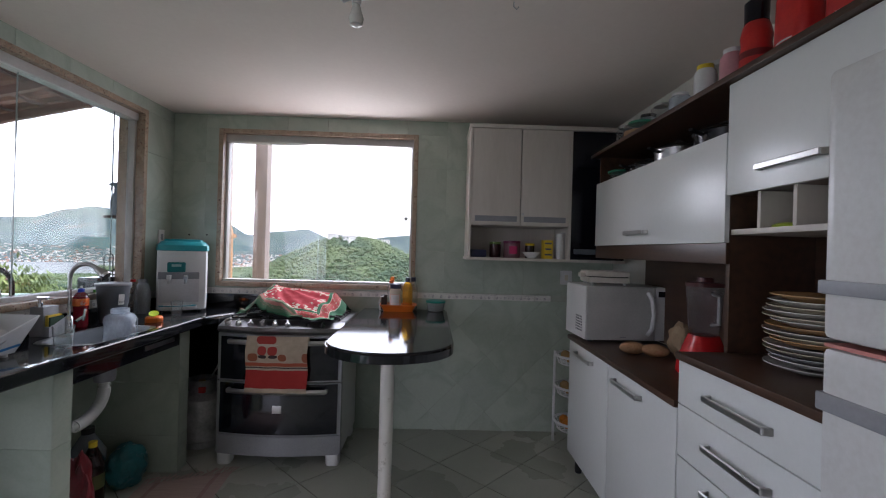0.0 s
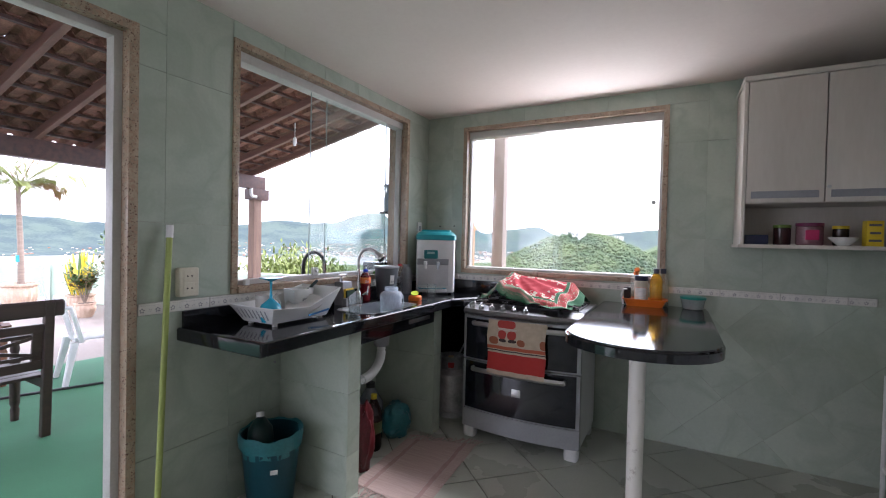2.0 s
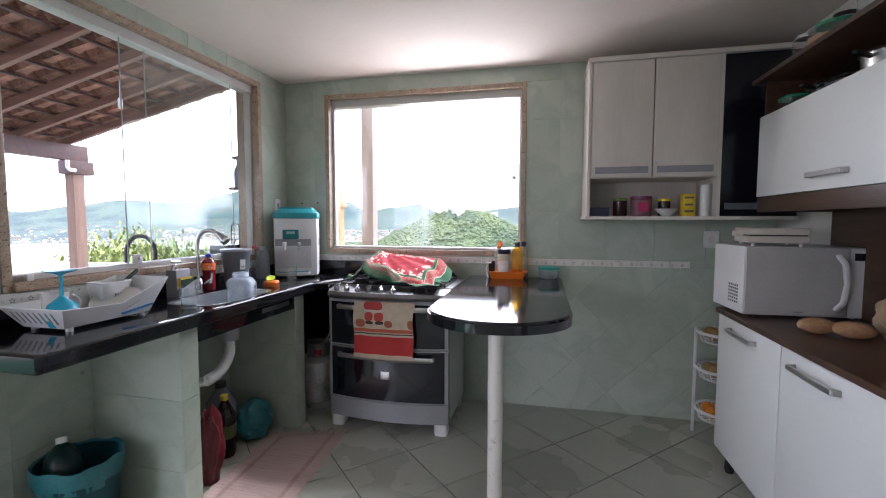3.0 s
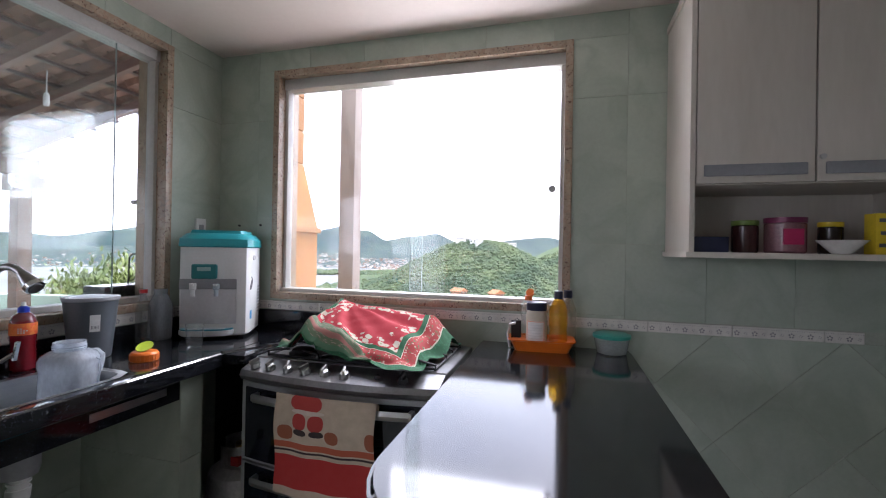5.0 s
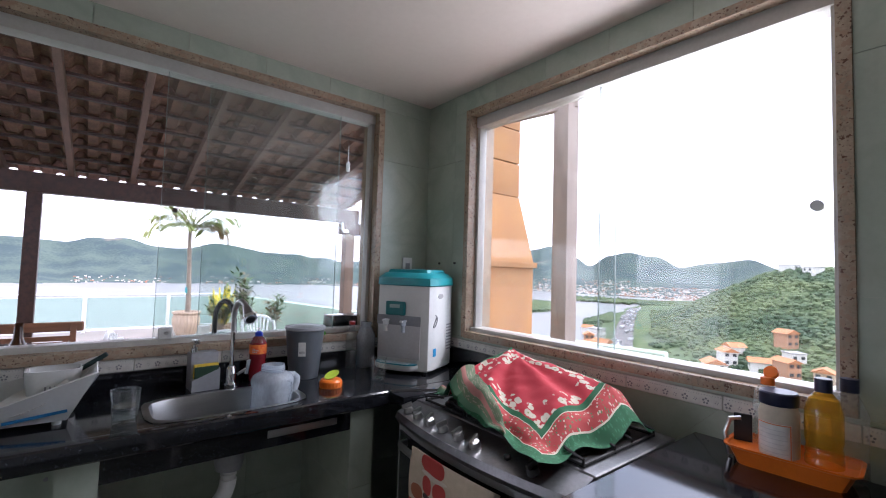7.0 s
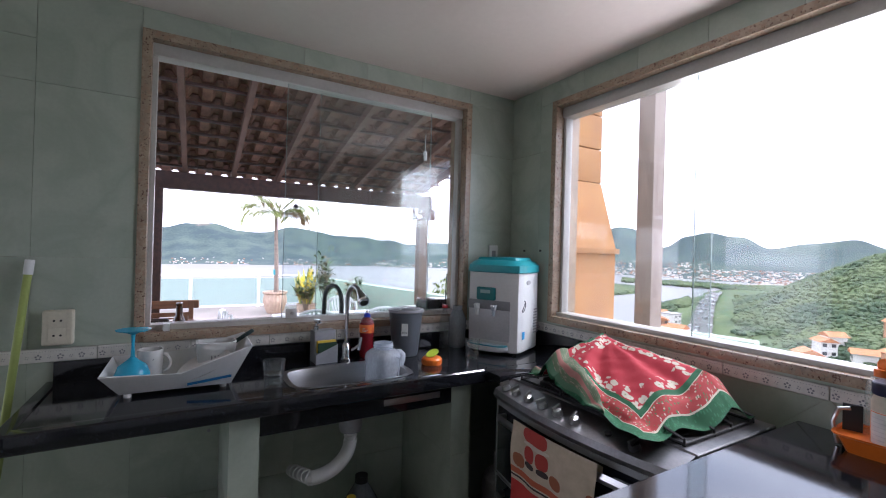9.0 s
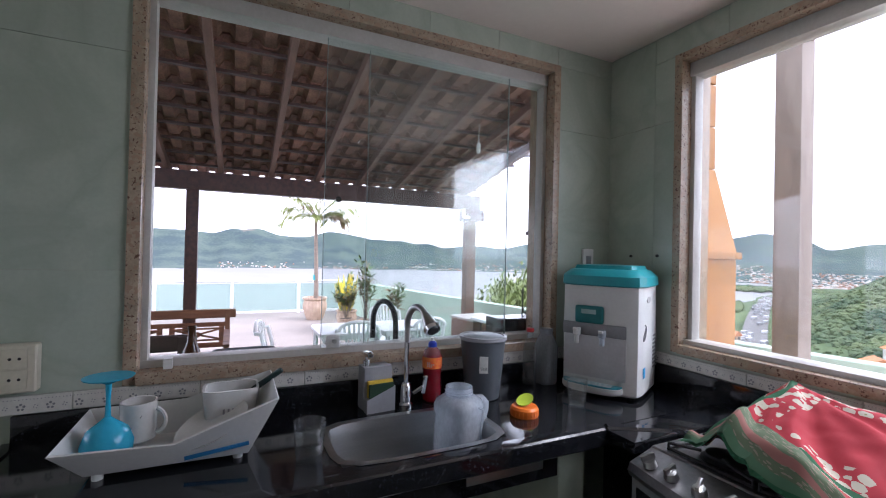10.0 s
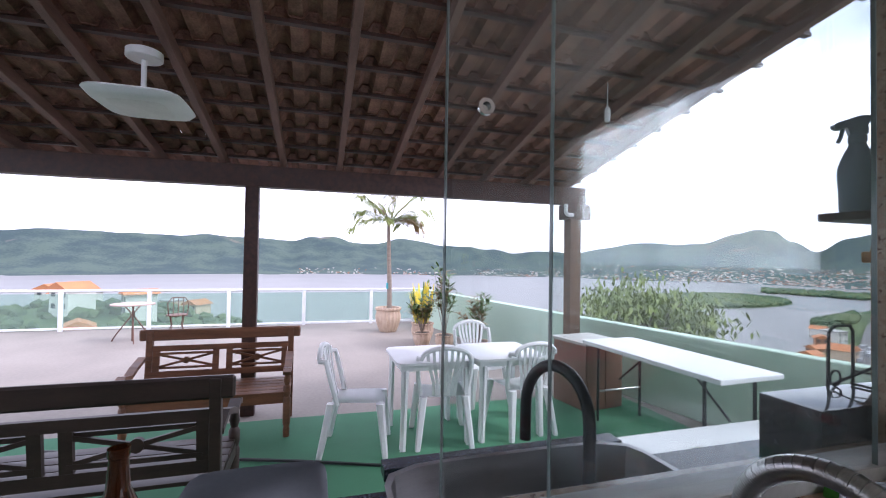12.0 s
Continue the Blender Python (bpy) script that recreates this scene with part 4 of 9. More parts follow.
# brick barbecue outside the corner
bq = thing("brick_barbecue", (-2.40, 4.25, TZ), label="orange brick barbecue with tapering chimney hood", category="barbecue")
part("hearth", box(B(), (-0.25, -0.25, 0), (0.40, 0.30, 1.62), 0.01), BRICKCLAY, bq)
part("ledge", box(B(), (-0.265, -0.27, 1.62), (0.42, 0.32, 1.66), 0.005), BRICKCLAY, bq)
bm = B()
lo, hi = [(-0.25, -0.25), (0.40, -0.25), (0.40, 0.30), (-0.25, 0.30)], [(-0.19, -0.18), (0.32, -0.18), (0.32, 0.22), (-0.19, 0.22)]
a = [bm.verts.new((x, y, 1.66)) for x, y in lo]
b = [bm.verts.new((x, y, 2.14)) for x, y in hi]
for i in range(4):
    bm.faces.new((a[i], a[(i + 1) % 4], b[(i + 1) % 4], b[i]))
bm.faces.new(a[::-1])
bm.faces.new(b)
part("hood", bm, BRICKCLAY, bq, smooth=False)
for i, z in enumerate((2.145, 2.395, 2.645, 2.895)):
    part("chimney_block", box(B(), (-0.19, -0.18, z), (0.32, 0.22, z + 0.242), 0.006), BRICKCLAY, bq)

# ---- view: lake, hills, town ----
EYEZ = 1.47
WATER = mat("lake_water", (0.155, 0.15, 0.145), 0.35, col2=(0.115, 0.112, 0.11), scale=0.02, fine=0.6, bump=0.0, spec=0.10)
LAKE = -30.0
bm = B()
bmesh.ops.create_grid(bm, x_segments=1, y_segments=1, size=2600)
single("lake", bm, WATER, (0, 0, LAKE), label="wide pale lake below the terrace", kind="structure", smooth=False)
# skyline: bearing (degrees left of straight ahead) and height angle of the far range
SKY = [(-40, 1.5), (-10, 0.8), (-2.6, 0.9), (2.0, 2.0), (6, 1.7), (9, 1.2), (12.4, 0.9), (16.5, 2.3), (19.5, 2.0), (22.7, 1.3), (25.4, 2.6), (28.6, 3.0), (30.4, 2.7), (32.8, 1.3), (34.6, 2.4), (36.2, 3.65), (37.6, 3.8), (39.2, 3.2), (42.5, 2.3), (45.5, 2.1), (48.8, 2.3), (52.8, 1.7), (57, 0.95), (61, 1.15), (64.2, 0.75), (67, 1.35), (70.6, 1.5), (73.4, 1.8), (77.5, 2.5), (79, 2.55), (82, 1.8), (84.6, 1.95), (87.6, 2.75), (90, 2.5), (92.5, 2.0), (96, 2.3), (101.6, 2.4), (107, 2.2), (111, 2.35), (115.6, 2.5), (119, 2.1), (135, 2.2), (170, 2.0)]


def skyline(az):
    for (a, p), (b, q) in zip(SKY, SKY[1:]):
        if a <= az <= b:
            k = (az - a) / (b - a)
            k = k * k * (3 - 2 * k)
            return p + (q - p) * k
    return 2.0


def ground_z(az, r):
    """Height of the land at a bearing and a distance."""
    x, y = -r * math.sin(radians(az)), r * math.cos(radians(az))
    shore = 780 + 60 * noise.noise((az * 0.11, 0, 5))
    if az < 52:
        shore = min(shore, 560 + 6 * az)
    z = LAKE - 4
    # far range
    ridge = EYEZ + 1150 * math.tan(radians(skyline(az)))
    k = min(1.0, max(0.0, (r - shore) / (1150 - shore)))
    if r > shore:
        base = LAKE + 1.0
        s = k ** 1.6
        z = base + (ridge - base) * s * (1 + 0.18 * (1 - k) * noise.noise((x * 0.008, y * 0.008, 2)))
        if r > 1150:
            z = ridge - (r - 1150) * 0.25
        z += 5 * k * noise.noise((x * 0.02, y * 0.02, 7)) * (k < 0.98) - 26 * k * (1 - k) * abs(noise.noise((x * 0.009, y * 0.009, 12))) - 34 * k * (1 - k) * abs(noise.noise((az * 0.32, r * 0.0015, 6)))
    # mainland on the near side, with the green hill
    if az < 47:
        edge = 1 / (1 + math.exp((az - (34 - 0.02 * (r - 200))) * 0.9))
        z = max(z, LAKE - 4 + (6.5 + 1.5 * noise.noise((x * 0.02, y * 0.02, 0))) * edge * (r < 800))
    d2 = ((az - 10.5) / 12.5) ** 2 + ((r - 270) / 85) ** 2
    h1 = 37.5 * math.exp(-d2 * 1.05)
    h2 = 46 * math.exp(-(((az + 4) / 10) ** 2 + ((r - 480) / 120) ** 2))
    hh = max(h1, h2)
    if hh > 1.2:
        z = max(z, LAKE + hh + 1.2 * noise.noise((x * 0.05, y * 0.05, 4)))
    # near slope under the terrace, and the point of land beyond it
    if az > 88:
        d = ((az - 112) / 24) ** 2 + ((r - 120) / 75) ** 2
        z = max(z, LAKE - 3 + 23 * math.exp(-d))
    if r < 60:
        z = max(z, LAKE + 26 * (60 - r) / 54)
    if 28 <= az < 56:
        d = ((az - 41.5) / 8) ** 2 + ((r - 415 - 4 * (41.5 - az)) / 75) ** 2
        z = max(z, LAKE - 3 + 6.5 * math.exp(-d))
    return z


def land(name, r0, r1, nr, az0, az1, na, material, label):
    rs = [r0 * (r1 / r0) ** (i / nr) for i in range(nr + 1)]
    v = [(-r * math.sin(radians(az0 + (az1 - az0) * j / na)), r * math.cos(radians(az0 + (az1 - az0) * j / na)), ground_z(az0 + (az1 - az0) * j / na, r)) for r in rs for j in range(na + 1)]
    f = [(i * (na + 1) + j, i * (na + 1) + j + 1, (i + 1) * (na + 1) + j + 1, (i + 1) * (na + 1) + j) for i in range(nr) for j in range(na)]
    me = bpy.data.meshes.new(name)
    me.from_pydata(v, [], f)
    me.materials.append(material)
    me.shade_smooth()
    return tagged(new(name, me), label=label, kind="structure")


def forest(name, c1, c2, scale, bare=None):
    """Wooded slope; bare: colour of cleared patches of earth."""
    m = mat(name, c1, 0.95, col2=c2, scale=scale, fine=scale * 11, bump=0.0, detail=7.0, lo=0.42, hi=0.58, spec=0.1)
    if bare:
        n, l = m.node_tree.nodes, m.node_tree.links
        b = n["Principled BSDF"]
        src = b.inputs["Base Color"].links[0].from_socket
        co, nz, mr, mx = n.new("ShaderNodeTexCoord"), n.new("ShaderNodeTexNoise"), n.new("ShaderNodeMapRange"), n.new("ShaderNodeMix")
        nz.inputs["Scale"].default_value, nz.inputs["Detail"].default_value = 0.008, 6.0
        mr.inputs["From Min"].default_value, mr.inputs["From Max"].default_value, mr.inputs["To Max"].default_value = 0.66, 0.70, 0.55
        mx.data_type = "RGBA"
        mx.inputs["B"].default_value = rgba(bare)
        l.new(co.outputs["Object"], nz.inputs["Vector"])
        l.new(nz.outputs["Fac"], mr.inputs["Value"])
        l.new(mr.outputs["Result"], mx.inputs["Factor"])
        l.new(src, mx.inputs["A"])
        l.new(mx.outputs["Result"], b.inputs["Base Color"])
    return m


# distance haze is put into HILL's base colours, bluer than plain forest
HILL = forest("haze_tinted_forest", (0.070, 0.098, 0.082), (0.038, 0.060, 0.062), 0.022, (0.17, 0.145, 0.115))
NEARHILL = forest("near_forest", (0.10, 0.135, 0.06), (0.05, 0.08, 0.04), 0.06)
land("far_hills", 640, 1500, 34, -30, 140, 420, HILL, "forested hills across the lake, bluish haze put into their colour")
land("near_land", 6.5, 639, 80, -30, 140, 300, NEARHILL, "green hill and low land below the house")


def clumps(name, spots, material, label):
    """Many low tree crowns in one mesh."""
    v, f = [], []
    ico = B()
    bmesh.ops.create_icosphere(ico, subdivisions=1, radius=1.0)
    iv, fi = [tuple(p.co) for p in ico.verts], [[p.index for p in q.verts] for q in ico.faces]
    ico.free()
    for x, y, z, s in spots:
        o = len(v)
        a = random.uniform(0, 6.28)
        for p in iv:
            k = s * random.uniform(0.7, 1.25)
            v.append((x + k * (p[0] * math.cos(a) - p[1] * math.sin(a)), y + k * (p[0] * math.sin(a) + p[1] * math.cos(a)), z + k * p[2] * 0.75))
        f += [[o + i for i in q] for q in fi]
    me = bpy.data.meshes.new(name)
    me.from_pydata(v, [], f)
    me.materials.append(material)
    return tagged(new(name, me), label=label, category="trees", kind="stuff")


LEAF = mat("tree_canopy", (0.115, 0.145, 0.068), 0.9, col2=(0.045, 0.075, 0.042), scale=0.05, fine=0.7, bump=0.0, spec=0.15, lo=0.42, hi=0.58)
spots = []
while len(spots) < 26000:
    az, r = random.uniform(-22, 47), random.uniform(75, 430)
    z = ground_z(az, r)
    if z > LAKE + 0.4 and (z > LAKE + 5 or random.random() < 0.2) and not (25.5 < az < 31 and r < 430):
        s = (0.4 + 1.1 * random.random() ** 2.2) * (0.6 + r / 400)
        spots.append((-r * math.sin(radians(az)), r * math.cos(radians(az)), z + s * 0.3, s))
clumps("hillside_trees", spots, LEAF, "dense green trees covering the hill")
spots = []
while len(spots) < 700:
    az, r = random.uniform(88, 135), random.uniform(50, 200)
    z = ground_z(az, r)
    if z > LAKE + 1.0:
        s = random.uniform(0.8, 2.0)
        spots.append((-r * math.sin(radians(az)), r * math.cos(radians(az)), z + s * 0.3, s))
while len(spots) < 2700:
    az, r = random.uniform(30, 54), random.uniform(290, 560)
    z = ground_z(az, r)
    if z > LAKE + 0.3:
        s = random.uniform(1.5, 3.2)
        spots.append((-r * math.sin(radians(az)), r * math.cos(radians(az)), z + s * 0.2, s))
while len(spots) < 3400:
    az = random.uniform(20, 37)
    r = random.uniform(560, 640) - 4 * (37 - az)
    s = random.uniform(1.6, 3.2)
    spots.append((-r * math.sin(radians(az)), r * math.cos(radians(az)), LAKE + 0.8 + s * 0.3, s))
clumps("shore_trees", spots, LEAF, "trees along the lake shore")

HWALL = [mat("house_wall_%s" % k, c, 0.85, scale=0.4, fine=4, bump=0.0) for k, c in (("white", (0.66, 0.63, 0.58)), ("cream", (0.55, 0.42, 0.30)), ("brick", (0.42, 0.22, 0.13)))]
HROOF = mat("house_roof_tile", (0.50, 0.20, 0.08), 0.85, col2=(0.36, 0.14, 0.06), scale=0.5, fine=6, bump=0.0)
HGREY = mat("house_roof_grey", (0.34, 0.33, 0.32), 0.85, scale=0.5, fine=6, bump=0.0)
HDARK = mat("house_window", (0.03, 0.035, 0.04), 0.3, scale=2, bump=0.0)


def house(x, y, z, w, d, h, rz_, wall, flat, storeys=1):
    t = thing("house", (x, y, z), rz_, "%s house with %s" % (("white", "cream", "brick-red")[wall], "a flat grey roof" if flat else "an orange tiled gable roof"), "house", "houses below the terrace")
    part("wall", box(B(), (-w / 2, -d / 2, -2.5), (w / 2, d / 2, h)), HWALL[wall], t, smooth=False)
    if flat:
        part("roof", box(B(), (-w / 2 - 0.25, -d / 2 - 0.25, h), (w / 2 + 0.25, d / 2 + 0.25, h + 0.35)), HGREY, t, smooth=False)
    else:
        part("roof", prism(B(), [(-w / 2 - 0.6, h - 0.15), (w / 2 + 0.6, h - 0.15), (0, h + w * 0.26)], (0, -d / 2 - 0.5, 0), (1, 0, 0), (0, 0, 1), (0, 1, 0), d + 1.0), HROOF, t, smooth=False)
    for s in range(storeys):
        for side in (-1, 1):
            for k in (-0.27, 0.27):
                part("window", box(B(), (k * w - 0.5, side * d / 2 - 0.06, s * 2.2 + 0.7), (k * w + 0.5, side * d / 2 + 0.06, s * 2.2 + 1.6)), HDARK, t, smooth=False)


hr = random.Random(4)
placed = []
for n_, a0, a1, r0, r1 in ((11, 7, 20, 150, 178), (7, 30.5, 37, 150, 260), (3, 6, 13, 245, 275), (3, -8, 1, 240, 330), (13, 96, 128, 75, 150)):
    tries = 0
    while n_ and tries < 200:
        tries += 1
        az, r = hr.uniform(a0, a1), hr.uniform(r0, r1)
        z = ground_z(az, r)
        x, y = -r * math.sin(radians(az)), r * math.cos(radians(az))
        if z < LAKE + 0.6 or any((x - p) ** 2 + (y - q) ** 2 < (60 if r < 205 else 110) for p, q in placed):
            continue
        placed.append((x, y))
        st = hr.choice((1, 1, 2)) if r < 220 else 1
        k = 0.52 if r < 205 else 0.65
        house(x, y, z + 0.7, hr.uniform(6, 10) * k, hr.uniform(7, 11) * k, 2.7 * st * max(k, 0.8), hr.uniform(0, 180), hr.choice((0, 0, 0, 1, 1, 2)) if r < 220 else 0, hr.random() < (0.12 if r < 220 else 0.8), st)
        n_ -= 1


def specks(name, material, count, seed, label, az0, az1):
    q = random.Random(seed)
    v, f = [], []
    while count:
        az = q.uniform(az0, az1)
        r = 640 + q.random() ** 2.2 * 330
        z = ground_z(az, r)
        if z < LAKE + 0.5 or z > LAKE + (8 if az > 60 else 22 if az > 28 else 13) or noise.noise((az * 0.25, r * 0.01, 9)) < -0.15 - (0.25 if az < 70 else 0):
            continue
        count -= 1
        w, h = q.uniform(1.2, 3.4), q.uniform(0.9, 2.0)
        x, y = -r * math.sin(radians(az)), r * math.cos(radians(az))
        o = len(v)
        v += [(x + a * w, y + b * w, z + c * h - 0.5) for c in (0, 1) for a, b in ((-.5, -.5), (.5, -.5), (.5, .5), (-.5, .5))]
        f += [(o, o + 1, o + 5, o + 4), (o + 1, o + 2, o + 6, o + 5), (o + 2, o + 3, o + 7, o + 6), (o + 3, o, o + 4, o + 7), (o + 4, o + 5, o + 6, o + 7)]
    me = bpy.data.meshes.new(name)
    me.from_pydata(v, [], f)
    me.materials.append(material)
    tagged(new(name, me), label=label, category="town", kind="stuff")


TOWNWALL = mat("town_wall", (0.66, 0.61, 0.56), 0.85, col2=(0.44, 0.38, 0.33), scale=0.05, fine=0.3, bump=0.0)
TOWNROOF = mat("town_roof", (0.36, 0.18, 0.11), 0.85, col2=(0.26, 0.13, 0.09), scale=0.05, fine=0.3, bump=0.0)
specks("far_town_houses", TOWNWALL, 1100, 5, "pale houses of the town across the lake", -5, 92)
specks("far_town_roofs", TOWNROOF, 450, 6, "orange roofs of the town across the lake", -5, 92)
specks("shore_town_houses", TOWNWALL, 900, 15, "pale houses of the town beyond the lagoon", 18, 46)
specks("shore_town_roofs", TOWNROOF, 420, 16, "orange roofs of the town beyond the lagoon", 18, 46)

# straight road through the valley, with parked and driving cars
ASPHALT = mat("valley_asphalt", (0.12, 0.115, 0.11), 0.9, scale=0.1, fine=1.0, bump=0.0)
rd = [(28.9 - 1.6 * i / 16, 150 + 290 * i / 16) for i in range(17)]
bm = B()
sheet(bm, [[(-r * math.sin(radians(az)) + o, r * math.cos(radians(az)) + o * 0.5, max(LAKE + 0.3, ground_z(az, r)) + 1.4) for az, r in rd] for o in (-3.6, 3.6)])
single("valley_road", bm, ASPHALT, label="straight grey road through the valley", kind="structure", smooth=False)
q = random.Random(21)
v, f = [], []
for k in range(44):
    i = q.random() ** 1.3
    az, r, o = 28.9 - 1.6 * i, 150 + 290 * i, q.choice((-2.8, -1.0, 1.0, 2.8))
    x, y, z = -r * math.sin(radians(az)) + o, r * math.cos(radians(az)) + o * 0.5, max(LAKE + 0.3, ground_z(az, r)) + 1.45
    n0 = len(v)
    v += [(x + a * 0.6, y + b * 1.3, z + c * 1.0) for c in (0, 1) for a, b in ((-1, -1), (1, -1), (1, 1), (-1, 1))]
    f += [tuple(n0 + j for j in t) for t in ((0, 1, 5, 4), (1, 2, 6, 5), (2, 3, 7, 6), (3, 0, 4, 7), (4, 5, 6, 7))]
me = bpy.data.meshes.new("distant_cars")
me.from_pydata(v, [], f)
me.materials.append(mat("car_paint", (0.55, 0.55, 0.55), 0.4, col2=(0.12, 0.12, 0.13), scale=0.15, fine=0.4, bump=0.0))
tagged(new("distant_cars", me), label="small cars along the valley road", category="cars", kind="stuff")

# ---- things on and under the sink counter ----
WATERCLR = clear("drinking_glass", (0.96, 0.98, 0.98), 0.01, 1.5, 0.02)
WATERIN = clear("water", (0.90, 0.93, 0.94), 0.0, 1.33, 0.03)
CLOUDY = clear("cloudy_plastic", (0.80, 0.86, 0.92), 0.2, 1.35, 0.52)
PETCLEAR = clear("clear_bottle_plastic", (0.93, 0.95, 0.95), 0.03, 1.45, 0.10)
REDSOAP = mat("red_detergent", (0.30, 0.012, 0.022), 0.15, scale=6, bump=0.0, trans=0.3)
ORANGE = mat("orange_plastic", (0.85, 0.20, 0.02), 0.3, col2=(0.75, 0.16, 0.02), scale=6, bump=0.01)
ORANGELABEL = mat("orange_label", (0.85, 0.22, 0.04), 0.4, col2=(0.8, 0.12, 0.03), scale=30, bump=0.0, lo=0.45, hi=0.5)
YELLOW = mat("yellow_plastic", (0.75, 0.55, 0.03), 0.35, scale=6, bump=0.01)
LIME = mat("lime_plastic", (0.45, 0.60, 0.05), 0.35, scale=6, bump=0.01)
BLUECAP = mat("blue_plastic", (0.02, 0.05, 0.45), 0.3, scale=6, bump=0.01)
NAVY = mat("navy_plastic", (0.02, 0.025, 0.06), 0.35, scale=6, bump=0.01)
CYAN = mat("cyan_resin", (0.03, 0.42, 0.62), 0.25, col2=(0.02, 0.36, 0.55), scale=5, bump=0.01)
GREENPLASTIC = mat("green_plastic", (0.03, 0.35, 0.10), 0.35, scale=6, bump=0.01)
CERAMIC = mat("white_ceramic", (0.74, 0.73, 0.70), 0.15, scale=5, bump=0.0)
PAPERWHITE = mat("white_label", (0.75, 0.75, 0.73), 0.6, scale=30, bump=0.0)
INK = mat("label_ink", (0.12, 0.12, 0.14), 0.6, scale=30, bump=0.0)
SPONGEY = mat("yellow_sponge", (0.75, 0.52, 0.06), 0.95, scale=60, fine=200, bump=0.8)
SPONGEG = mat("green_scourer", (0.018, 0.05, 0.028), 0.95, scale=60, fine=200, bump=0.8)
BINBLUE = mat("petrol_blue_plastic", (0.007, 0.065, 0.09), 0.35, scale=5, bump=0.02)
BAGTEAL = mat("teal_bag_film", (0.03, 0.20, 0.22), 0.3, col2=(0.02, 0.13, 0.15), scale=12, bump=0.3)
BAGRED = mat("dark_red_bag", (0.12, 0.01, 0.015), 0.35, col2=(0.06, 0.008, 0.01), scale=12, bump=0.3)
SODA = mat("dark_soda", (0.02, 0.010, 0.008), 0.1, scale=6, bump=0.0)
GASPAINT = mat("worn_silver_paint", (0.56, 0.56, 0.55), 0.4, 0.35, col2=(0.30, 0.30, 0.30), scale=9, fine=60, bump=0.1)
BROOMGREEN = mat("lime_broom_handle", (0.36, 0.44, 0.12), 0.4, scale=5, bump=0.02)
RUGPINK = mat("pink_cotton", (0.56, 0.43, 0.39), 0.95, col2=(0.45, 0.33, 0.30), scale=25, fine=300, bump=0.9, stretch=(0.2, 4, 1))
RUGDARK = mat("rose_cotton_stripe", (0.46, 0.31, 0.28), 0.95, scale=25, fine=300, bump=0.9)
SOCKETCREAM = mat("cream_socket_plastic", (0.66, 0.62, 0.50), 0.4, scale=6, bump=0.01)

wd = thing("water_dispenser", (-1.832, 3.388, CT), 27, "white table-top water dispenser with teal lid", "water dispenser")
wd.scale = (1.07, 1.04, 1.0)
bm = B()
lathe(bm, [(0.138, 0.012), (0.146, 0.02), (0.148, 0.24), (0.147, 0.435)], sy=0.98, power=9, seg=40)
part("body", bm, WHITEPLASTIC, wd)
bm = B()
lathe(bm, [(0.150, 0.435), (0.156, 0.44), (0.154, 0.475), (0.130, 0.50), (0.118, 0.503), (0.112, 0.518), (0.0, 0.522)], sy=0.98, power=7, seg=40)
part("lid", bm, TEAL, wd, "teal plastic lid")
part("tap_panel", box(B(), (-0.135, -0.150, 0.235), (0.100, -0.1445, 0.285), 0.004), MIDGREY, wd)
part("front_recess", box(B(), (-0.128, -0.1485, 0.07), (0.100, -0.1445, 0.235), 0.003), mat("pale_grey_panel", (0.60, 0.60, 0.62), 0.4), wd)
bm = B()
box(bm, (-0.085, -0.160, 0.285), (0.020, -0.140, 0.355), 0.012, 3)
bd = part("badge_panel", bm, mat("teal_badge", (0.005, 0.17, 0.18), 0.3), wd)
part("badge_print", box(B(), (-0.060, -0.1615, 0.323), (-0.005, -0.1605, 0.341), 0.0005), mat("pale_badge_print", (0.30, 0.46, 0.45), 0.5), bd)
for x in (-0.072, 0.022):
    tp = part("spigot", lathe(B(), [(0.009, 0.0), (0.009, 0.03), (0.014, 0.035), (0.014, 0.06), (0.0, 0.062)], (x, -0.172, 0.205)), CLOUDY if x > 0 else WHITEPLASTIC, wd)
    part("lever", box(B(), (x - 0.008, -0.195, 0.255), (x + 0.008, -0.15, 0.264), 0.002), WHITEPLASTIC, tp)
tr = part("drip_tray", lathe(B(), [(0.0, 0.02), (0.105, 0.02), (0.112, 0.028), (0.112, 0.045), (0.0, 0.045)], (-0.02, -0.135, 0), sy=0.55, seg=32, power=3), WHITEPLASTIC, wd)
part("tray_rim", lathe(B(), [(0.108, 0.046), (0.108, 0.052), (0.0, 0.052)], (-0.02, -0.135, 0), sy=0.55, seg=32, power=3), mat("teal_tray_rim", (0.03, 0.28, 0.36), 0.3), tr)
for i in range(7):
    part("tray_slot", box(B(), (-0.10, -0.185 + i * 0.014, 0.0525), (0.06, -0.180 + i * 0.014, 0.0535)), WHITEPLASTIC, tr, smooth=False)
# raised oval, no hollow: the grip's shade is put into its grey
part("side_grip", lathe(B(), [(0.0, 0.0), (0.03, 0.0), (0.026, 0.004), (0.0, 0.004)], sx=1.0, sy=0.45, seg=20), mat("grip_shadow", (0.45, 0.45, 0.46), 0.5), wd).matrix_basis = pose(0.146, -0.03, 0.385, 0, 90, 0) @ pose(0, 0, 0, 0, 0, 90)
part("side_sticker", box(B(), (0.1475, -0.10, 0.085), (0.1490, -0.07, 0.125), 0.0005), mat("blue_sticker", (0.03, 0.30, 0.62), 0.5), wd)
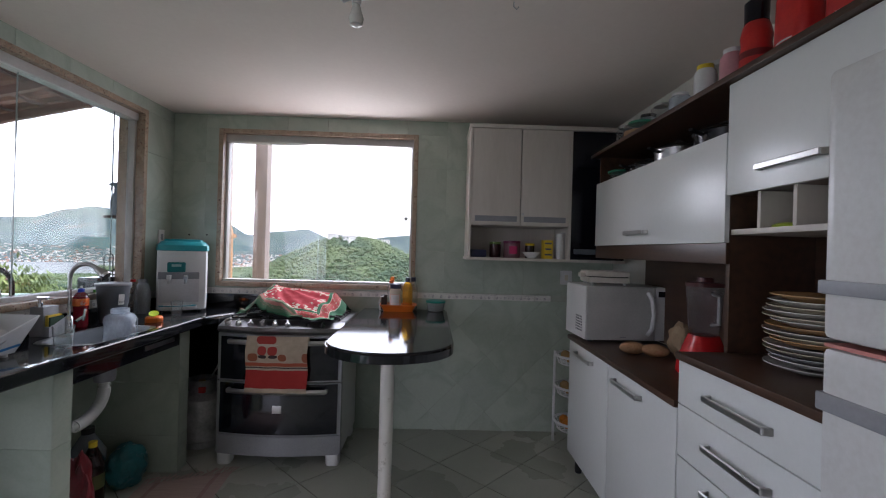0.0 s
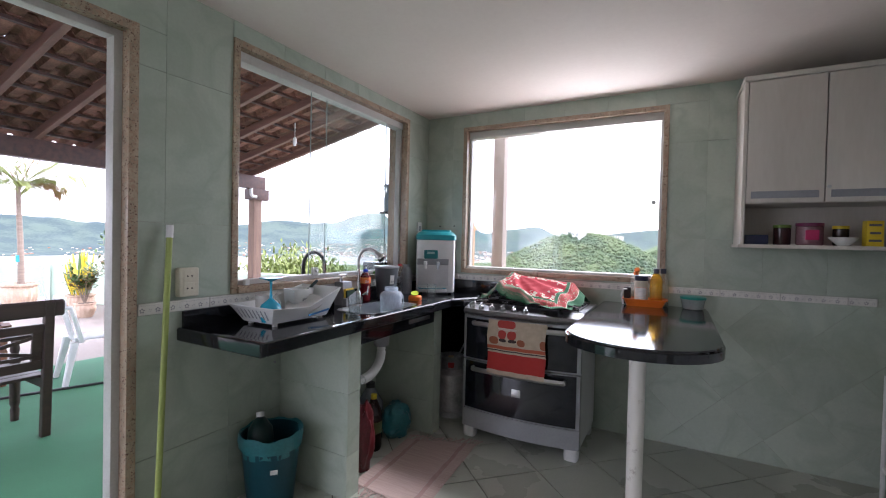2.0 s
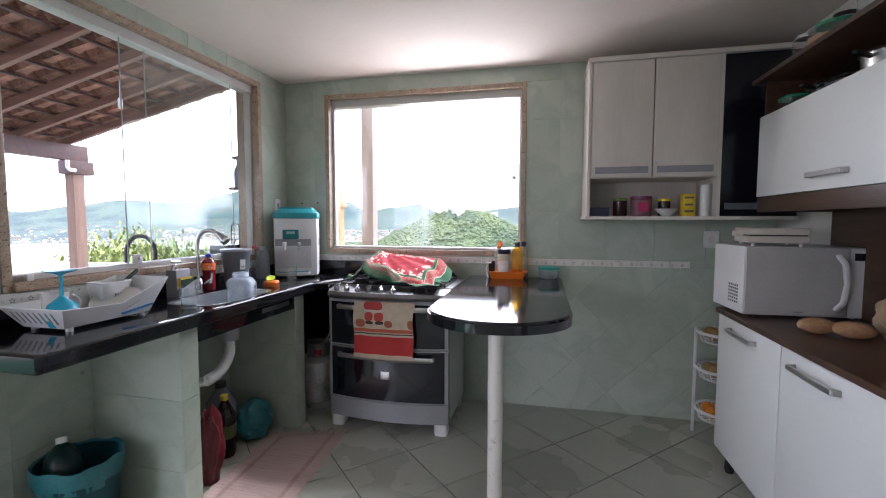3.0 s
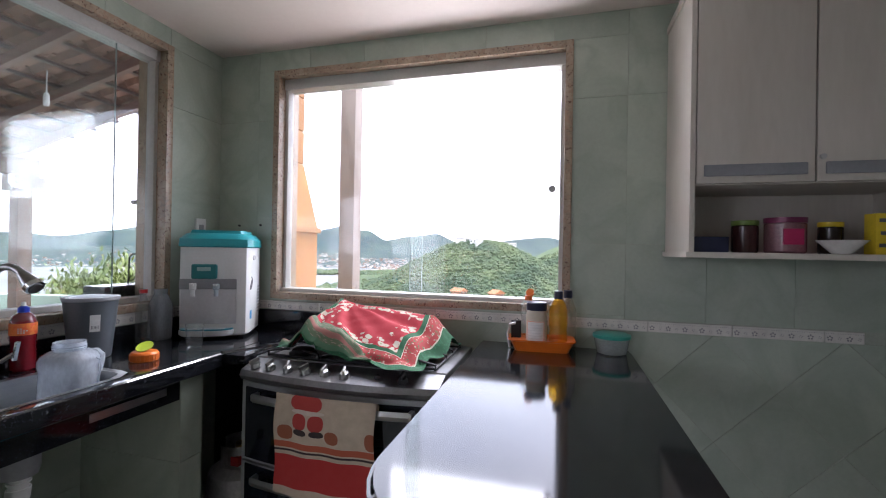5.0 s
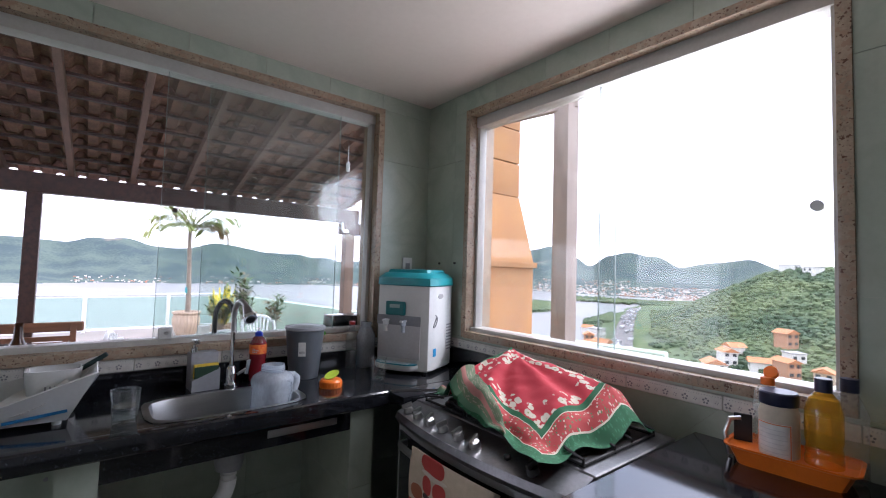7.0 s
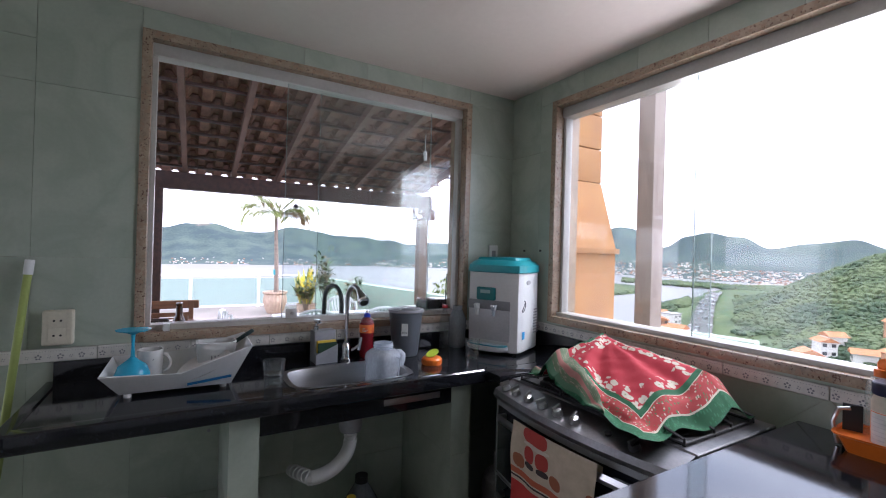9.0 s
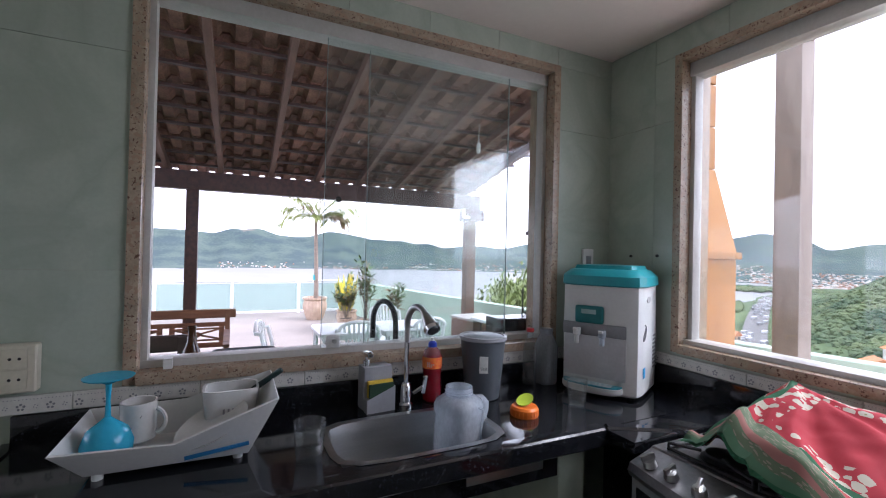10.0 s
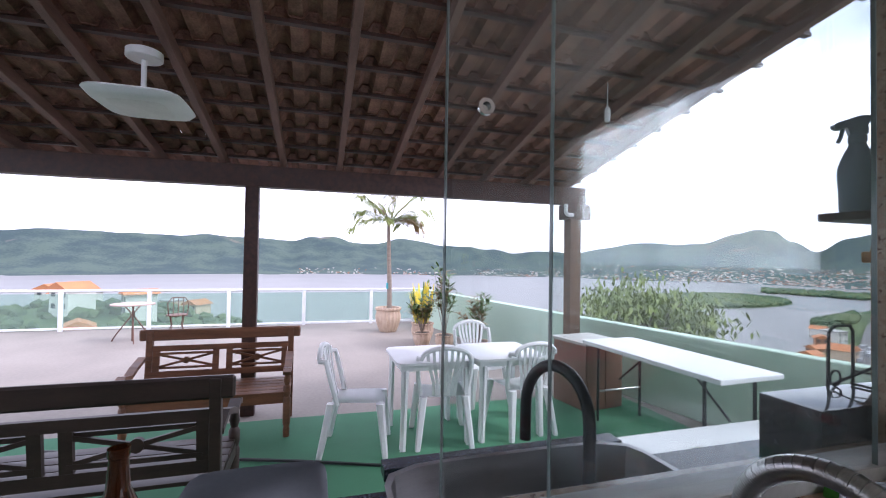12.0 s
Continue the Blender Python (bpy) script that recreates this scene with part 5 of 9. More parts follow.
part("side_print", tube(B(), [(0.149, -0.085 + 0.02 * math.sin(a * 1.3), 0.26 + 0.03 * math.cos(a)) for a in [i * 0.5 for i in range(12)]], 0.0022, 5), INK, wd)
for i in range(9):
    part("side_slot", box(B(), (0.1475, 0.05, 0.10 + i * 0.016), (0.1487, 0.12, 0.107 + i * 0.016)), mat("slot_grey", (0.35, 0.35, 0.36), 0.6) if i == 0 else bpy.data.materials["slot_grey"], wd, smooth=False)
for x, y in ((-0.11, -0.11), (0.11, -0.11), (-0.11, 0.11), (0.11, 0.11)):
    part("foot", lathe(B(), [(0.014, 0), (0.014, 0.013)], (x, y, 0)), BLACKPLASTIC, wd)

tap = thing("kitchen_tap", (-1.932, 2.505, CT), 0, "chrome kitchen tap with flexible coil spout and spray head", "tap")
part("base", lathe(B(), [(0.026, 0), (0.026, 0.012), (0.02, 0.018), (0.019, 0.075), (0.012, 0.085)]), CHROME, tap)
part("lever", bar(B(), (0.02, 0.02, 0.05), (0.035, 0.055, 0.075), 0.014, 0.014, bevel=0.003), CHROME, tap)
part("lever_grip", bar(B(), (0.035, 0.052, 0.05), (0.04, 0.06, 0.115), 0.016, 0.01, up=(1, 0, 0), bevel=0.003), CHROME, tap)
part("riser", rod(B(), (0, 0, 0.08), (0, 0, 0.235), 0.009), CHROME, tap)
d = Vector((0.99, 0.12, 0)).normalized()
pts = [Vector((0, 0, 0.23))] + [Vector((0, 0, 0.288)) + d * 0.075 + (-d * 0.075 * math.cos(a) + Vector((0, 0, 1)) * 0.076 * math.sin(a)) for a in [math.pi * 0.74 * i / 22 for i in range(23)]]
coil = B()
tube(coil, pts, 0.0095, 12)
part("spout_hose", coil, STEEL, tap, "ribbed steel spout hose")
ribs = B()
for i in range(len(pts) - 1):
    for k in (0.0, 0.33, 0.66):
        p = pts[i].lerp(pts[i + 1], k)
        t = (pts[i + 1] - pts[i]).normalized()
        m = t.to_track_quat("Z", "Y").to_matrix().to_4x4()
        m.translation = p
        bmesh.ops.create_cone(ribs, cap_ends=True, segments=12, radius1=0.0115, radius2=0.0115, depth=0.0025, matrix=m)
part("spout_rib", ribs, STEEL, tap, "ribbed steel spout hose")["kind"] = "stuff"
e, t = pts[-1], (pts[-1] - pts[-2]).normalized()
hd = part("spray_head", rod(B(), e, e + t * 0.055, 0.014, 0.026, 20), STEEL, tap, "steel spray head")
rod_b = B()
rod(rod_b, e + t * 0.055, e + t * 0.068, 0.028, 0.026, 20)
part("spray_rim", rod_b, CHROME, hd)
part("spray_face", rod(B(), e + t * 0.068, e + t * 0.071, 0.019, 0.017, 20), BLACKPLASTIC, hd)

sd = thing("soap_dispenser", (-1.968, 2.402, CT), 5, "grey soap dispenser with chrome pump and sponge pocket", "soap dispenser")
part("tank", box(B(), (-0.035, -0.052, 0), (0.03, 0.052, 0.15), 0.006), MIDGREY, sd)
part("sponge_pocket", prism(B(), [(-0.052, 0), (0.052, 0), (0.052, 0.085), (-0.052, 0.045)], (0.031, 0, 0.0), (0, 1, 0), (0, 0, 1), (1, 0, 0), 0.028), MIDGREY, sd, smooth=False)
part("pump_neck", lathe(B(), [(0.013, 0.15), (0.013, 0.168), (0.006, 0.17), (0.006, 0.19)], (0, -0.035, 0)), CHROME, sd)
part("pump_head", box(B(), (-0.008, -0.046, 0.186), (0.04, -0.024, 0.202), 0.005), CHROME, sd)
sp = thing("sponge", (-1.968 + 0.044, 2.402 + 0.006, CT + 0.05), 5, "yellow sponge with green scouring side", "sponge")
part("foam", box(B(), (-0.012, -0.046, 0), (0.004, 0.046, 0.056), 0.004), SPONGEY, sp, "yellow foam")
part("scourer", box(B(), (0.0042, -0.045, 0), (0.013, 0.045, 0.047), 0.003), SPONGEG, sp, "dark green scouring side")

db = thing("detergent_bottle", (-1.962, 2.62, CT), 0, "clear bottle of red dish detergent with orange label", "bottle")
part("bottle", lathe(B(), [(0.031, 0), (0.036, 0.006), (0.0365, 0.05), (0.0345, 0.07), (0.0345, 0.10), (0.0365, 0.118), (0.0365, 0.17), (0.026, 0.19), (0.013, 0.2), (0.012, 0.205)], seg=28), REDSOAP, db)
lab = part("label_band", lathe(B(), [(0.0368, 0.124), (0.0372, 0.126), (0.0372, 0.163), (0.0368, 0.165)], seg=28), ORANGELABEL, db, "orange printed label")
for k, (z, n) in enumerate(((0.131, 3), (0.138, 4), (0.145, 2))):
    for q in range(n):
        a = math.radians(-50 + q * 11)
        mark = part("label_print", box(B(), (0.0372, -0.0022, z), (0.0376, 0.0022, z + 0.004)), PAPERWHITE, lab, smooth=False)
        mark.matrix_basis = pose(0, 0, 0, 0, 0, math.degrees(a))
part("shoulder", lathe(B(), [(0.0370, 0.168), (0.0275, 0.191), (0.0140, 0.202), (0.0140, 0.207)], seg=28), PETCLEAR, db)
part("cap", lathe(B(), [(0.016, 0.2), (0.016, 0.215), (0.010, 0.22), (0.007, 0.222)]), BLUECAP, db)
part("nozzle", lathe(B(), [(0.007, 0.222), (0.006, 0.234), (0.0, 0.236)]), WHITEPLASTIC, db)

bn = thing("counter_bin", (-1.928, 2.82, CT), 0, "dark grey plastic counter bin with pale rim and swing lid", "waste bin")
part("body", lathe(B(), [(0.062, 0), (0.066, 0.004), (0.088, 0.252)], seg=36), GREYPLASTIC, bn)
part("rim", lathe(B(), [(0.0885, 0.246), (0.093, 0.25), (0.092, 0.262), (0.082, 0.264), (0.080, 0.258)], seg=36), MIDGREY, bn)
part("swing_lid", lathe(B(), [(0.080, 0.256), (0.076, 0.262), (0.03, 0.268), (0.0, 0.269)], seg=36), GREYPLASTIC, bn)
lb = part("sticker", box(B(), (0.0755, -0.016, 0.13), (0.0770, 0.016, 0.20), 0.0004), PAPERWHITE, bn)
lb.matrix_basis = pose(0, 0, 0, 0, 5, -28)
bn.scale.z = 0.905
for i in range(6):
    part("bar_print", box(B(), (0.0771, -0.011 + i * 0.004, 0.142), (0.0774, -0.0095 + i * 0.004, 0.155)), INK, lb, smooth=False)

oj = thing("juice_squeezer", (-1.70, 2.855, CT), 25, "orange plastic juice squeezer with a lime-green top", "squeezer")
part("lid_body", lathe(B(), [(0.046, 0), (0.048, 0.004), (0.048, 0.026), (0.042, 0.034), (0.0, 0.035)], seg=28), ORANGE, oj)
for k in range(22):
    a = math.tau * k / 22
    part("grip_rib", rod(B(), Vector((0.0475 * math.cos(a), 0.0475 * math.sin(a), 0.005)), Vector((0.0475 * math.cos(a), 0.0475 * math.sin(a), 0.024)), 0.002, 0.0015, 6), ORANGE, oj)
part("flap", lathe(B(), [(0.0, 0.0), (0.030, 0.0), (0.034, 0.003), (0.034, 0.006), (0.030, 0.005), (0.0, 0.002)], (0.0, 0.0, 0.0), seg=24, sx=0.8, sy=1.05), LIME, oj, "lime-green flap standing half open").matrix_basis = pose(-0.004, 0.010, 0.046, 20, 2, 0)

jg = thing("plastic_jug", (-1.742, 2.62, CT - 0.163), 20, "cloudy white plastic jug with moulded grip, lid off, in the sink", "jug")
part("jug_body", lathe(B(), [(0.055, 0), (0.064, 0.008), (0.066, 0.10), (0.064, 0.16), (0.063, 0.21), (0.067, 0.228), (0.066, 0.246), (0.060, 0.262), (0.048, 0.273), (0.040, 0.278)], seg=36, power=2.9), CLOUDY, jg)
nk = part("neck", lathe(B(), [(0.040, 0.278), (0.040, 0.284), (0.042, 0.286), (0.040, 0.290), (0.042, 0.294), (0.040, 0.299), (0.040, 0.308), (0.036, 0.308), (0.036, 0.28)], seg=32), CLOUDY, jg)
jg.scale = (1.12, 1.12, 0.90)
part("grip", tube(B(), [(0.022, 0.045, 0.252), (0.026, 0.066, 0.250), (0.028, 0.078, 0.238), (0.028, 0.078, 0.215), (0.028, 0.068, 0.185), (0.028, 0.066, 0.15), (0.028, 0.072, 0.11), (0.026, 0.066, 0.06), (0.022, 0.05, 0.03)], 0.019, 12), CLOUDY, jg)
part("moulded_seam", tube(B(), [(0.067, 0.012, 0.245), (0.067, 0.03, 0.235), (0.066, 0.034, 0.20), (0.067, 0.022, 0.16), (0.068, 0.026, 0.11), (0.067, 0.036, 0.07)], 0.003, 8), CLOUDY, jg)


def tumbler(x, y, z, h, r, fill, label):
    t = thing("drinking_glass", (x, y, z), 0, label, "glass", "drinking glasses")
    part("glass_wall", lathe(B(), [(0.0, 0.004), (r * 0.74, 0.0), (r * 0.78, 0.004), (r, h), (r - 0.002, h), (r * 0.76, 0.010), (0.0, 0.010)], seg=28), WATERCLR, t)
    if fill:
        part("water", lathe(B(), [(0, 0.011), (r * 0.75, 0.011), (r * 0.87, h * fill), (0, h * fill)], seg=28), WATERIN, t)
    return t


tumbler(-1.645, 2.128, CT, 0.105, 0.042, 0.52, "clear drinking glass half full of water on the counter")
tumbler(-1.70, 3.09, CT, 0.10, 0.038, 0, "empty clear drinking glass beside the water dispenser")
bt = thing("glass_bottle", (-2.0, 3.10, CT), 0, "slim clear bottle with red cap by the wall", "bottle")
part("bottle", lathe(B(), [(0.028, 0), (0.03, 0.01), (0.03, 0.15), (0.014, 0.2), (0.013, 0.225)]), PETCLEAR, bt)
part("cap", lathe(B(), [(0.016, 0.222), (0.016, 0.238), (0.0, 0.239)]), mat("red_cap", (0.55, 0.03, 0.03), 0.3), bt)
cr = thing("plastic_carafe", (-1.985, 3.175, CT), 0, "translucent grey plastic carafe behind the dispenser", "carafe")
part("carafe_body", lathe(B(), [(0.04, 0), (0.044, 0.01), (0.045, 0.16), (0.03, 0.2), (0.024, 0.21), (0.026, 0.235)], power=3), clear("smoky_plastic", (0.62, 0.66, 0.70), 0.15, 1.35, 0.6), cr)

# dish rack with crockery
rk = thing("dish_rack", (-1.835, 1.82, CT), 0, "white plastic dish rack with slotted ends and blue edge strip", "dish rack")
bm = B()
Y0, Y1 = -0.20, 0.20
low = [(0.10, -0.185), (0.11, 0.165), (-0.10, 0.165), (-0.10, -0.185)]
top = [(0.165, -0.235, 0.095), (0.15, 0.235, 0.16), (-0.145, 0.235, 0.16), (-0.145, -0.235, 0.095)]
mids = [(0.155, 0.0, 0.08), None, (-0.14, 0.0, 0.10), None]
lv = [bm.verts.new((x, y, 0.014)) for x, y in low]
tv_ = [bm.verts.new(p) for p in top]
bm.faces.new(lv)
for i in range(4):
    j = (i + 1) % 4
    if mids[i]:
        mv = bm.verts.new(mids[i])
        ml = bm.verts.new(((low[i][0] + low[j][0]) / 2, (low[i][1] + low[j][1]) / 2, 0.014))
        bm.faces.new((lv[i], ml, mv, tv_[i]))
        bm.faces.new((ml, lv[j], tv_[j], mv))
    else:
        bm.faces.new((lv[i], lv[j], tv_[j], tv_[i]))
bmesh.ops.remove_doubles(bm, verts=bm.verts, dist=1e-5)
bmesh.ops.recalc_face_normals(bm, faces=bm.faces)
bmesh.ops.solidify(bm, geom=bm.faces[:], thickness=0.004)
part("tray", bm, WHITEPLASTIC, rk)
for i in range(8):
    part("end_slot", bar(B(), (-0.10 + i * 0.028, 0.203 - 0.02, 0.055), (-0.11 + i * 0.031, 0.236, 0.145), 0.006, 0.003), MIDGREY, rk, smooth=False)
    part("end_slot", bar(B(), (-0.09 + i * 0.026, -0.20, 0.035), (-0.10 + i * 0.028, -0.226, 0.08), 0.006, 0.003), MIDGREY, rk, smooth=False)
part("edge_strip", bar(B(), (0.128, 0.02, 0.032), (0.130, 0.165, 0.048), 0.004, 0.009), mat("blue_strip", (0.02, 0.18, 0.42), 0.4), rk)
for x in (-0.08, 0.09):
    for y in (-0.16, 0.14):
        part("foot", lathe(B(), [(0.012, 0), (0.012, 0.016)], (x, y, 0)), WHITEPLASTIC, rk)
part("cutlery_cup", lathe(B(), [(0.045, 0.016), (0.055, 0.15), (0.050, 0.15), (0.042, 0.02)], (-0.05, 0.12, 0), sy=1.35, power=5, seg=28), WHITEPLASTIC, rk)
for i in range(3):
    part("cup_slit", box(B(), (0.0005 - 0.005, 0.10 + i * 0.012, 0.06), (0.0045, 0.105 + i * 0.012, 0.10)), MIDGREY, rk, smooth=False)
wg = thing("wine_glass", (-1.785, 1.668, CT + 0.018), 0, "cyan resin wine glass drying upside down in the rack", "wine glass")
wg.scale = (0.98, 0.98, 1.02)
part("bowl", lathe(B(), [(0.040, 0.0), (0.054, 0.025), (0.056, 0.05), (0.045, 0.08), (0.02, 0.10), (0.007, 0.112)], seg=32), CYAN, wg)
part("stem", lathe(B(), [(0.007, 0.11), (0.005, 0.15), (0.007, 0.195)], seg=16), CYAN, wg)
part("foot", lathe(B(), [(0.006, 0.19), (0.02, 0.197), (0.053, 0.206), (0.055, 0.209), (0.0, 0.212)], seg=32), CYAN, wg)
mg = thing("mug", (-1.885, 1.715, CT + 0.03), 0, "white ceramic mug with a dark line drawing in the rack", "mug")
part("cup", lathe(B(), [(0.035, 0), (0.042, 0.005), (0.043, 0.105), (0.039, 0.105), (0.038, 0.01), (0.0, 0.008)], seg=28), CERAMIC, mg)
part("handle", tube(B(), arc((0.02, 0.038, 0.055), 0.032, -1.3, 1.3, 10, (0.45, 0.9, 0), (0, 0, 1)), 0.006, 8), CERAMIC, mg)
part("print", bar(B(), (0.0405, -0.014, 0.04), (0.0405, 0.014, 0.075), 0.002, 0.002), INK, mg)
pl = thing("plate", (-1.80, 1.90, CT + 0.035), 0, "white plate leaning in the dish rack", "plate")
part("dish", lathe(B(), [(0.0, 0.0), (0.06, 0.0), (0.095, 0.014), (0.096, 0.017), (0.06, 0.005), (0.0, 0.005)], seg=36), CERAMIC, pl).matrix_basis = pose(0, 0, 0.03, 22, 12, 0)
kn = thing("kitchen_knife", (-1.885, 1.95, CT + 0.10), 0, "dark-handled kitchen knife in the cutlery cup", "knife")
part("blade", bar(B(), (0, 0, -0.05), (0.0, 0.045, 0.03), 0.002, 0.02), STEEL, kn)
part("grip", bar(B(), (0, 0.045, 0.03), (0.0, 0.13, 0.085), 0.012, 0.016, bevel=0.003), mat("dark_green_grip", (0.01, 0.03, 0.03), 0.5), kn)

# sockets and plates
so = thing("wall_socket", (XL + 0.004, 1.412, 1.158), 0, "cream surface socket box with two outlets", "socket")
part("box", box(B(), (0, -0.046, -0.066), (0.036, 0.046, 0.066), 0.010, 3), SOCKETCREAM, so)
for z in (-0.028, 0.028):
    fp = part("outlet", box(B(), (0.036, -0.027, z - 0.026), (0.0385, 0.027, z + 0.026), 0.002), SOCKETCREAM, so)
    for y in (-0.010, 0.010):
        part("pin_hole", rod(B(), (0.0382, y, z), (0.0390, y, z), 0.004, seg=10), BLACKPLASTIC, fp)
s2 = thing("wall_socket", (XL + 0.004, 3.466, 1.478), 0, "small white socket plate beside the window", "socket")
part("plate", box(B(), (0, -0.032, -0.055), (0.012, 0.032, 0.055), 0.004), WHITEPLASTIC, s2)
part("outlet", box(B(), (0.012, -0.014, -0.022), (0.0135, 0.014, 0.022), 0.002), MIDGREY, s2)
s3 = thing("wall_socket", (1.087, YB - 0.004, 1.244), 0, "white switch plate on the back wall", "socket")
part("plate", box(B(), (-0.045, 0, -0.056), (0.045, -0.02, 0.056), 0.004), WHITEPLASTIC, s3)
part("outlet", box(B(), (-0.014, -0.02, -0.022), (0.014, -0.023, 0.022), 0.002), SOCKETCREAM, s3)
single("wall_plug", rod(B(), (0, 0, 0), (0.006, 0, 0), 0.007), MIDGREY, (XL + 0.004, 1.93, 0.665), label="grey wall plug below the counter", category="wall plug")

for px, pz in ((-1.916, 1.504), (-1.777, 1.507)):
    single("wall_plug", rod(B(), (0, 0, 0), (0, -0.008, 0), 0.006), BLACKPLASTIC, (px, YB - 0.003, pz), label="dark plug in the tiled wall over the dispenser", category="wall plug", group="plugs over the dispenser")

br = thing("broom", (-1.93, 1.228, 0.0), 0, "broom with lime-green handle leaning against the wall", "broom")
part("stick", rod(B(), (0, 0, 0.10), (-0.095, 0.095, 1.36), 0.0125), BROOMGREEN, br)
part("grip_end", rod(B(), (-0.095, 0.095, 1.36), (-0.099, 0.099, 1.415), 0.0145), WHITEPLASTIC, br)
part("brush_block", box(B(), (-0.03, -0.14, 0.06), (0.03, 0.10, 0.105), 0.01), BROOMGREEN, br)
part("bristles", box(B(), (-0.035, -0.145, 0.0), (0.035, 0.105, 0.06), 0.004), BLACKPLASTIC, br)

wb = thing("waste_bin", (-1.89, 1.775, 0), 0, "petrol-blue waste bin lined with a teal bag, full", "waste bin")
wb.scale = (1.14, 1.14, 1.08)
part("tub", lathe(B(), [(0.095, 0), (0.10, 0.005), (0.130, 0.33), (0.134, 0.335), (0.127, 0.34), (0.10, 0.05), (0.0, 0.05)], seg=32), BINBLUE, wb)
bm = B()
rows = []
for k, (r, z) in enumerate(((0.122, 0.25), (0.128, 0.335), (0.137, 0.352), (0.139, 0.32), (0.136, 0.28))):
    rows.append([((r + 0.006 * noise.noise((math.cos(a) * 3, math.sin(a) * 3, k))) * math.cos(a), (r + 0.006 * noise.noise((math.cos(a) * 3, math.sin(a) * 3, k))) * math.sin(a), z + 0.02 * noise.noise((math.cos(a) * 2, math.sin(a) * 2, 4 + k))) for a in [2 * math.pi * i / 40 for i in range(41)]])
sheet(bm, rows)
part("bag", bm, BAGTEAL, wb, "teal bin bag folded over the rim")
part("tag", box(B(), (0.125, 0.0, 0.19), (0.128, 0.03, 0.21), 0.001), PAPERWHITE, wb).matrix_basis = pose(0, 0, 0, 0, 0, -42)
bb = thing("trash_bottle", (-1.915, 1.73, 0.285), 0, "dark green bottle with white cap lying in the bin", "bottle")
part("bottle", lathe(B(), [(0.0, 0), (0.06, 0.01), (0.065, 0.05), (0.06, 0.10), (0.03, 0.145), (0.018, 0.155)]), mat("dark_green_plastic", (0.006, 0.03, 0.028), 0.3), bb).matrix_basis = pose(0, 0, 0.0, -12, -18, 0)
part("cap", lathe(B(), [(0.02, 0.15), (0.02, 0.178), (0.0, 0.18)]), WHITEPLASTIC, bb).matrix_basis = pose(0, 0, 0.0, -12, -18, 0)

# rug with fringes
rg = thing("rug", (0, 0, 0), 0, "faded pink striped cotton rug with fringes on the floor", "rug")
C = [Vector((-1.62, 2.12, 0)), Vector((-1.15, 2.07, 0)), Vector((-1.21, 2.90, 0)), Vector((-1.66, 2.72, 0))]


def on_rug(u, v):
    return (C[0] * (1 - u) + C[1] * u) * (1 - v) + (C[3] * (1 - u) + C[2] * u) * v


for u0, u1, m_ in ((0, 0.14, RUGPINK), (0.14, 0.20, RUGDARK), (0.20, 0.80, RUGPINK), (0.80, 0.86, RUGDARK), (0.86, 1, RUGPINK)):
    bm = B()
    n_ = 4 if u1 - u0 < 0.3 else 12
    sheet(bm, [[on_rug(u0 + (u1 - u0) * i / n_, j / 30) + Vector((0, 0, 0.008 + 0.005 * noise.noise((u0 * 7 + i * 0.4, j * 0.35, 0)))) for j in range(31)] for i in range(n_ + 1)])
    part("stripe", bm, m_, rg)
bm = B()
for v, s in ((0, -1), (1, 1)):
    for i in range(34):
        p = on_rug(i / 33, v)
        q = p + Vector((random.uniform(-0.03, 0.03), s * random.uniform(0.05, 0.09), 0))
        tube(bm, [p + Vector((0, 0, 0.006)), (p + q) / 2 + Vector((random.uniform(-.012, .012), 0, 0.008)), q + Vector((0, 0, 0.005))], 0.004, 5)
part("fringe", bm, RUGPINK, rg)["kind"] = "stuff"

# under the sink
pp = thing("drain_pipe", (0, 0, 0), 0, "white corrugated drain pipe under the sink", "drain pipe")
pts = [Vector(p) for p in ((-1.70, 2.46, 0.78), (-1.70, 2.46, 0.66))] + [Vector((-1.70, 2.46, 0.66)) + Vector((-0.02, -0.16, 0)) * (1 - math.cos(a)) / 1.0 + Vector((0, 0, -0.14)) * math.sin(a) for a in [math.pi * 0.5 * i / 10 for i in range(1, 11)]] + [Vector((-1.95, 2.25, 0.47))]
bm = B()
fine = []
for a, b in zip(pts, pts[1:]):
    fine += [a.lerp(b, k / 6) for k in range(6)]
tube(bm, fine, 0.024, 12)
part("pipe", bm, WHITEPLASTIC, pp)
bm = B()
for i in range(2, len(fine) - 1, 1):
    t_ = (fine[i + 1] - fine[i - 1]).normalized()
    m = t_.to_track_quat("Z", "Y").to_matrix().to_4x4()
    m.translation = fine[i]
    bmesh.ops.create_cone(bm, cap_ends=True, segments=12, radius1=0.029, radius2=0.029, depth=0.006, matrix=m)
part("pipe_rib", bm, WHITEPLASTIC, pp)["kind"] = "stuff"
part("trap_cup", lathe(B(), [(0.045, 0.70), (0.05, 0.72), (0.05, 0.785), (0.03, 0.79)], (-1.70, 2.46, 0)), MIDGREY, pp)


def jar_bottle(name, x, y, h, r, body, cap, label, band=None):
    t = thing(name, (x, y, 0), 0, label, "bottle")
    part("bottle", lathe(B(), [(r * 0.85, 0), (r, 0.02), (r, h * 0.3), (r * 0.94, h * 0.42), (r, h * 0.55), (r, h * 0.68), (r * 0.5, h * 0.86), (r * 0.3, h * 0.93)]), body, t)
    part("cap", lathe(B(), [(r * 0.36, h * 0.92), (r * 0.36, h), (0, h)]), cap, t)
    if band:
        part("label_band", lathe(B(), [(r * 1.01, h * 0.32), (r * 1.01, h * 0.53)]), band, t)


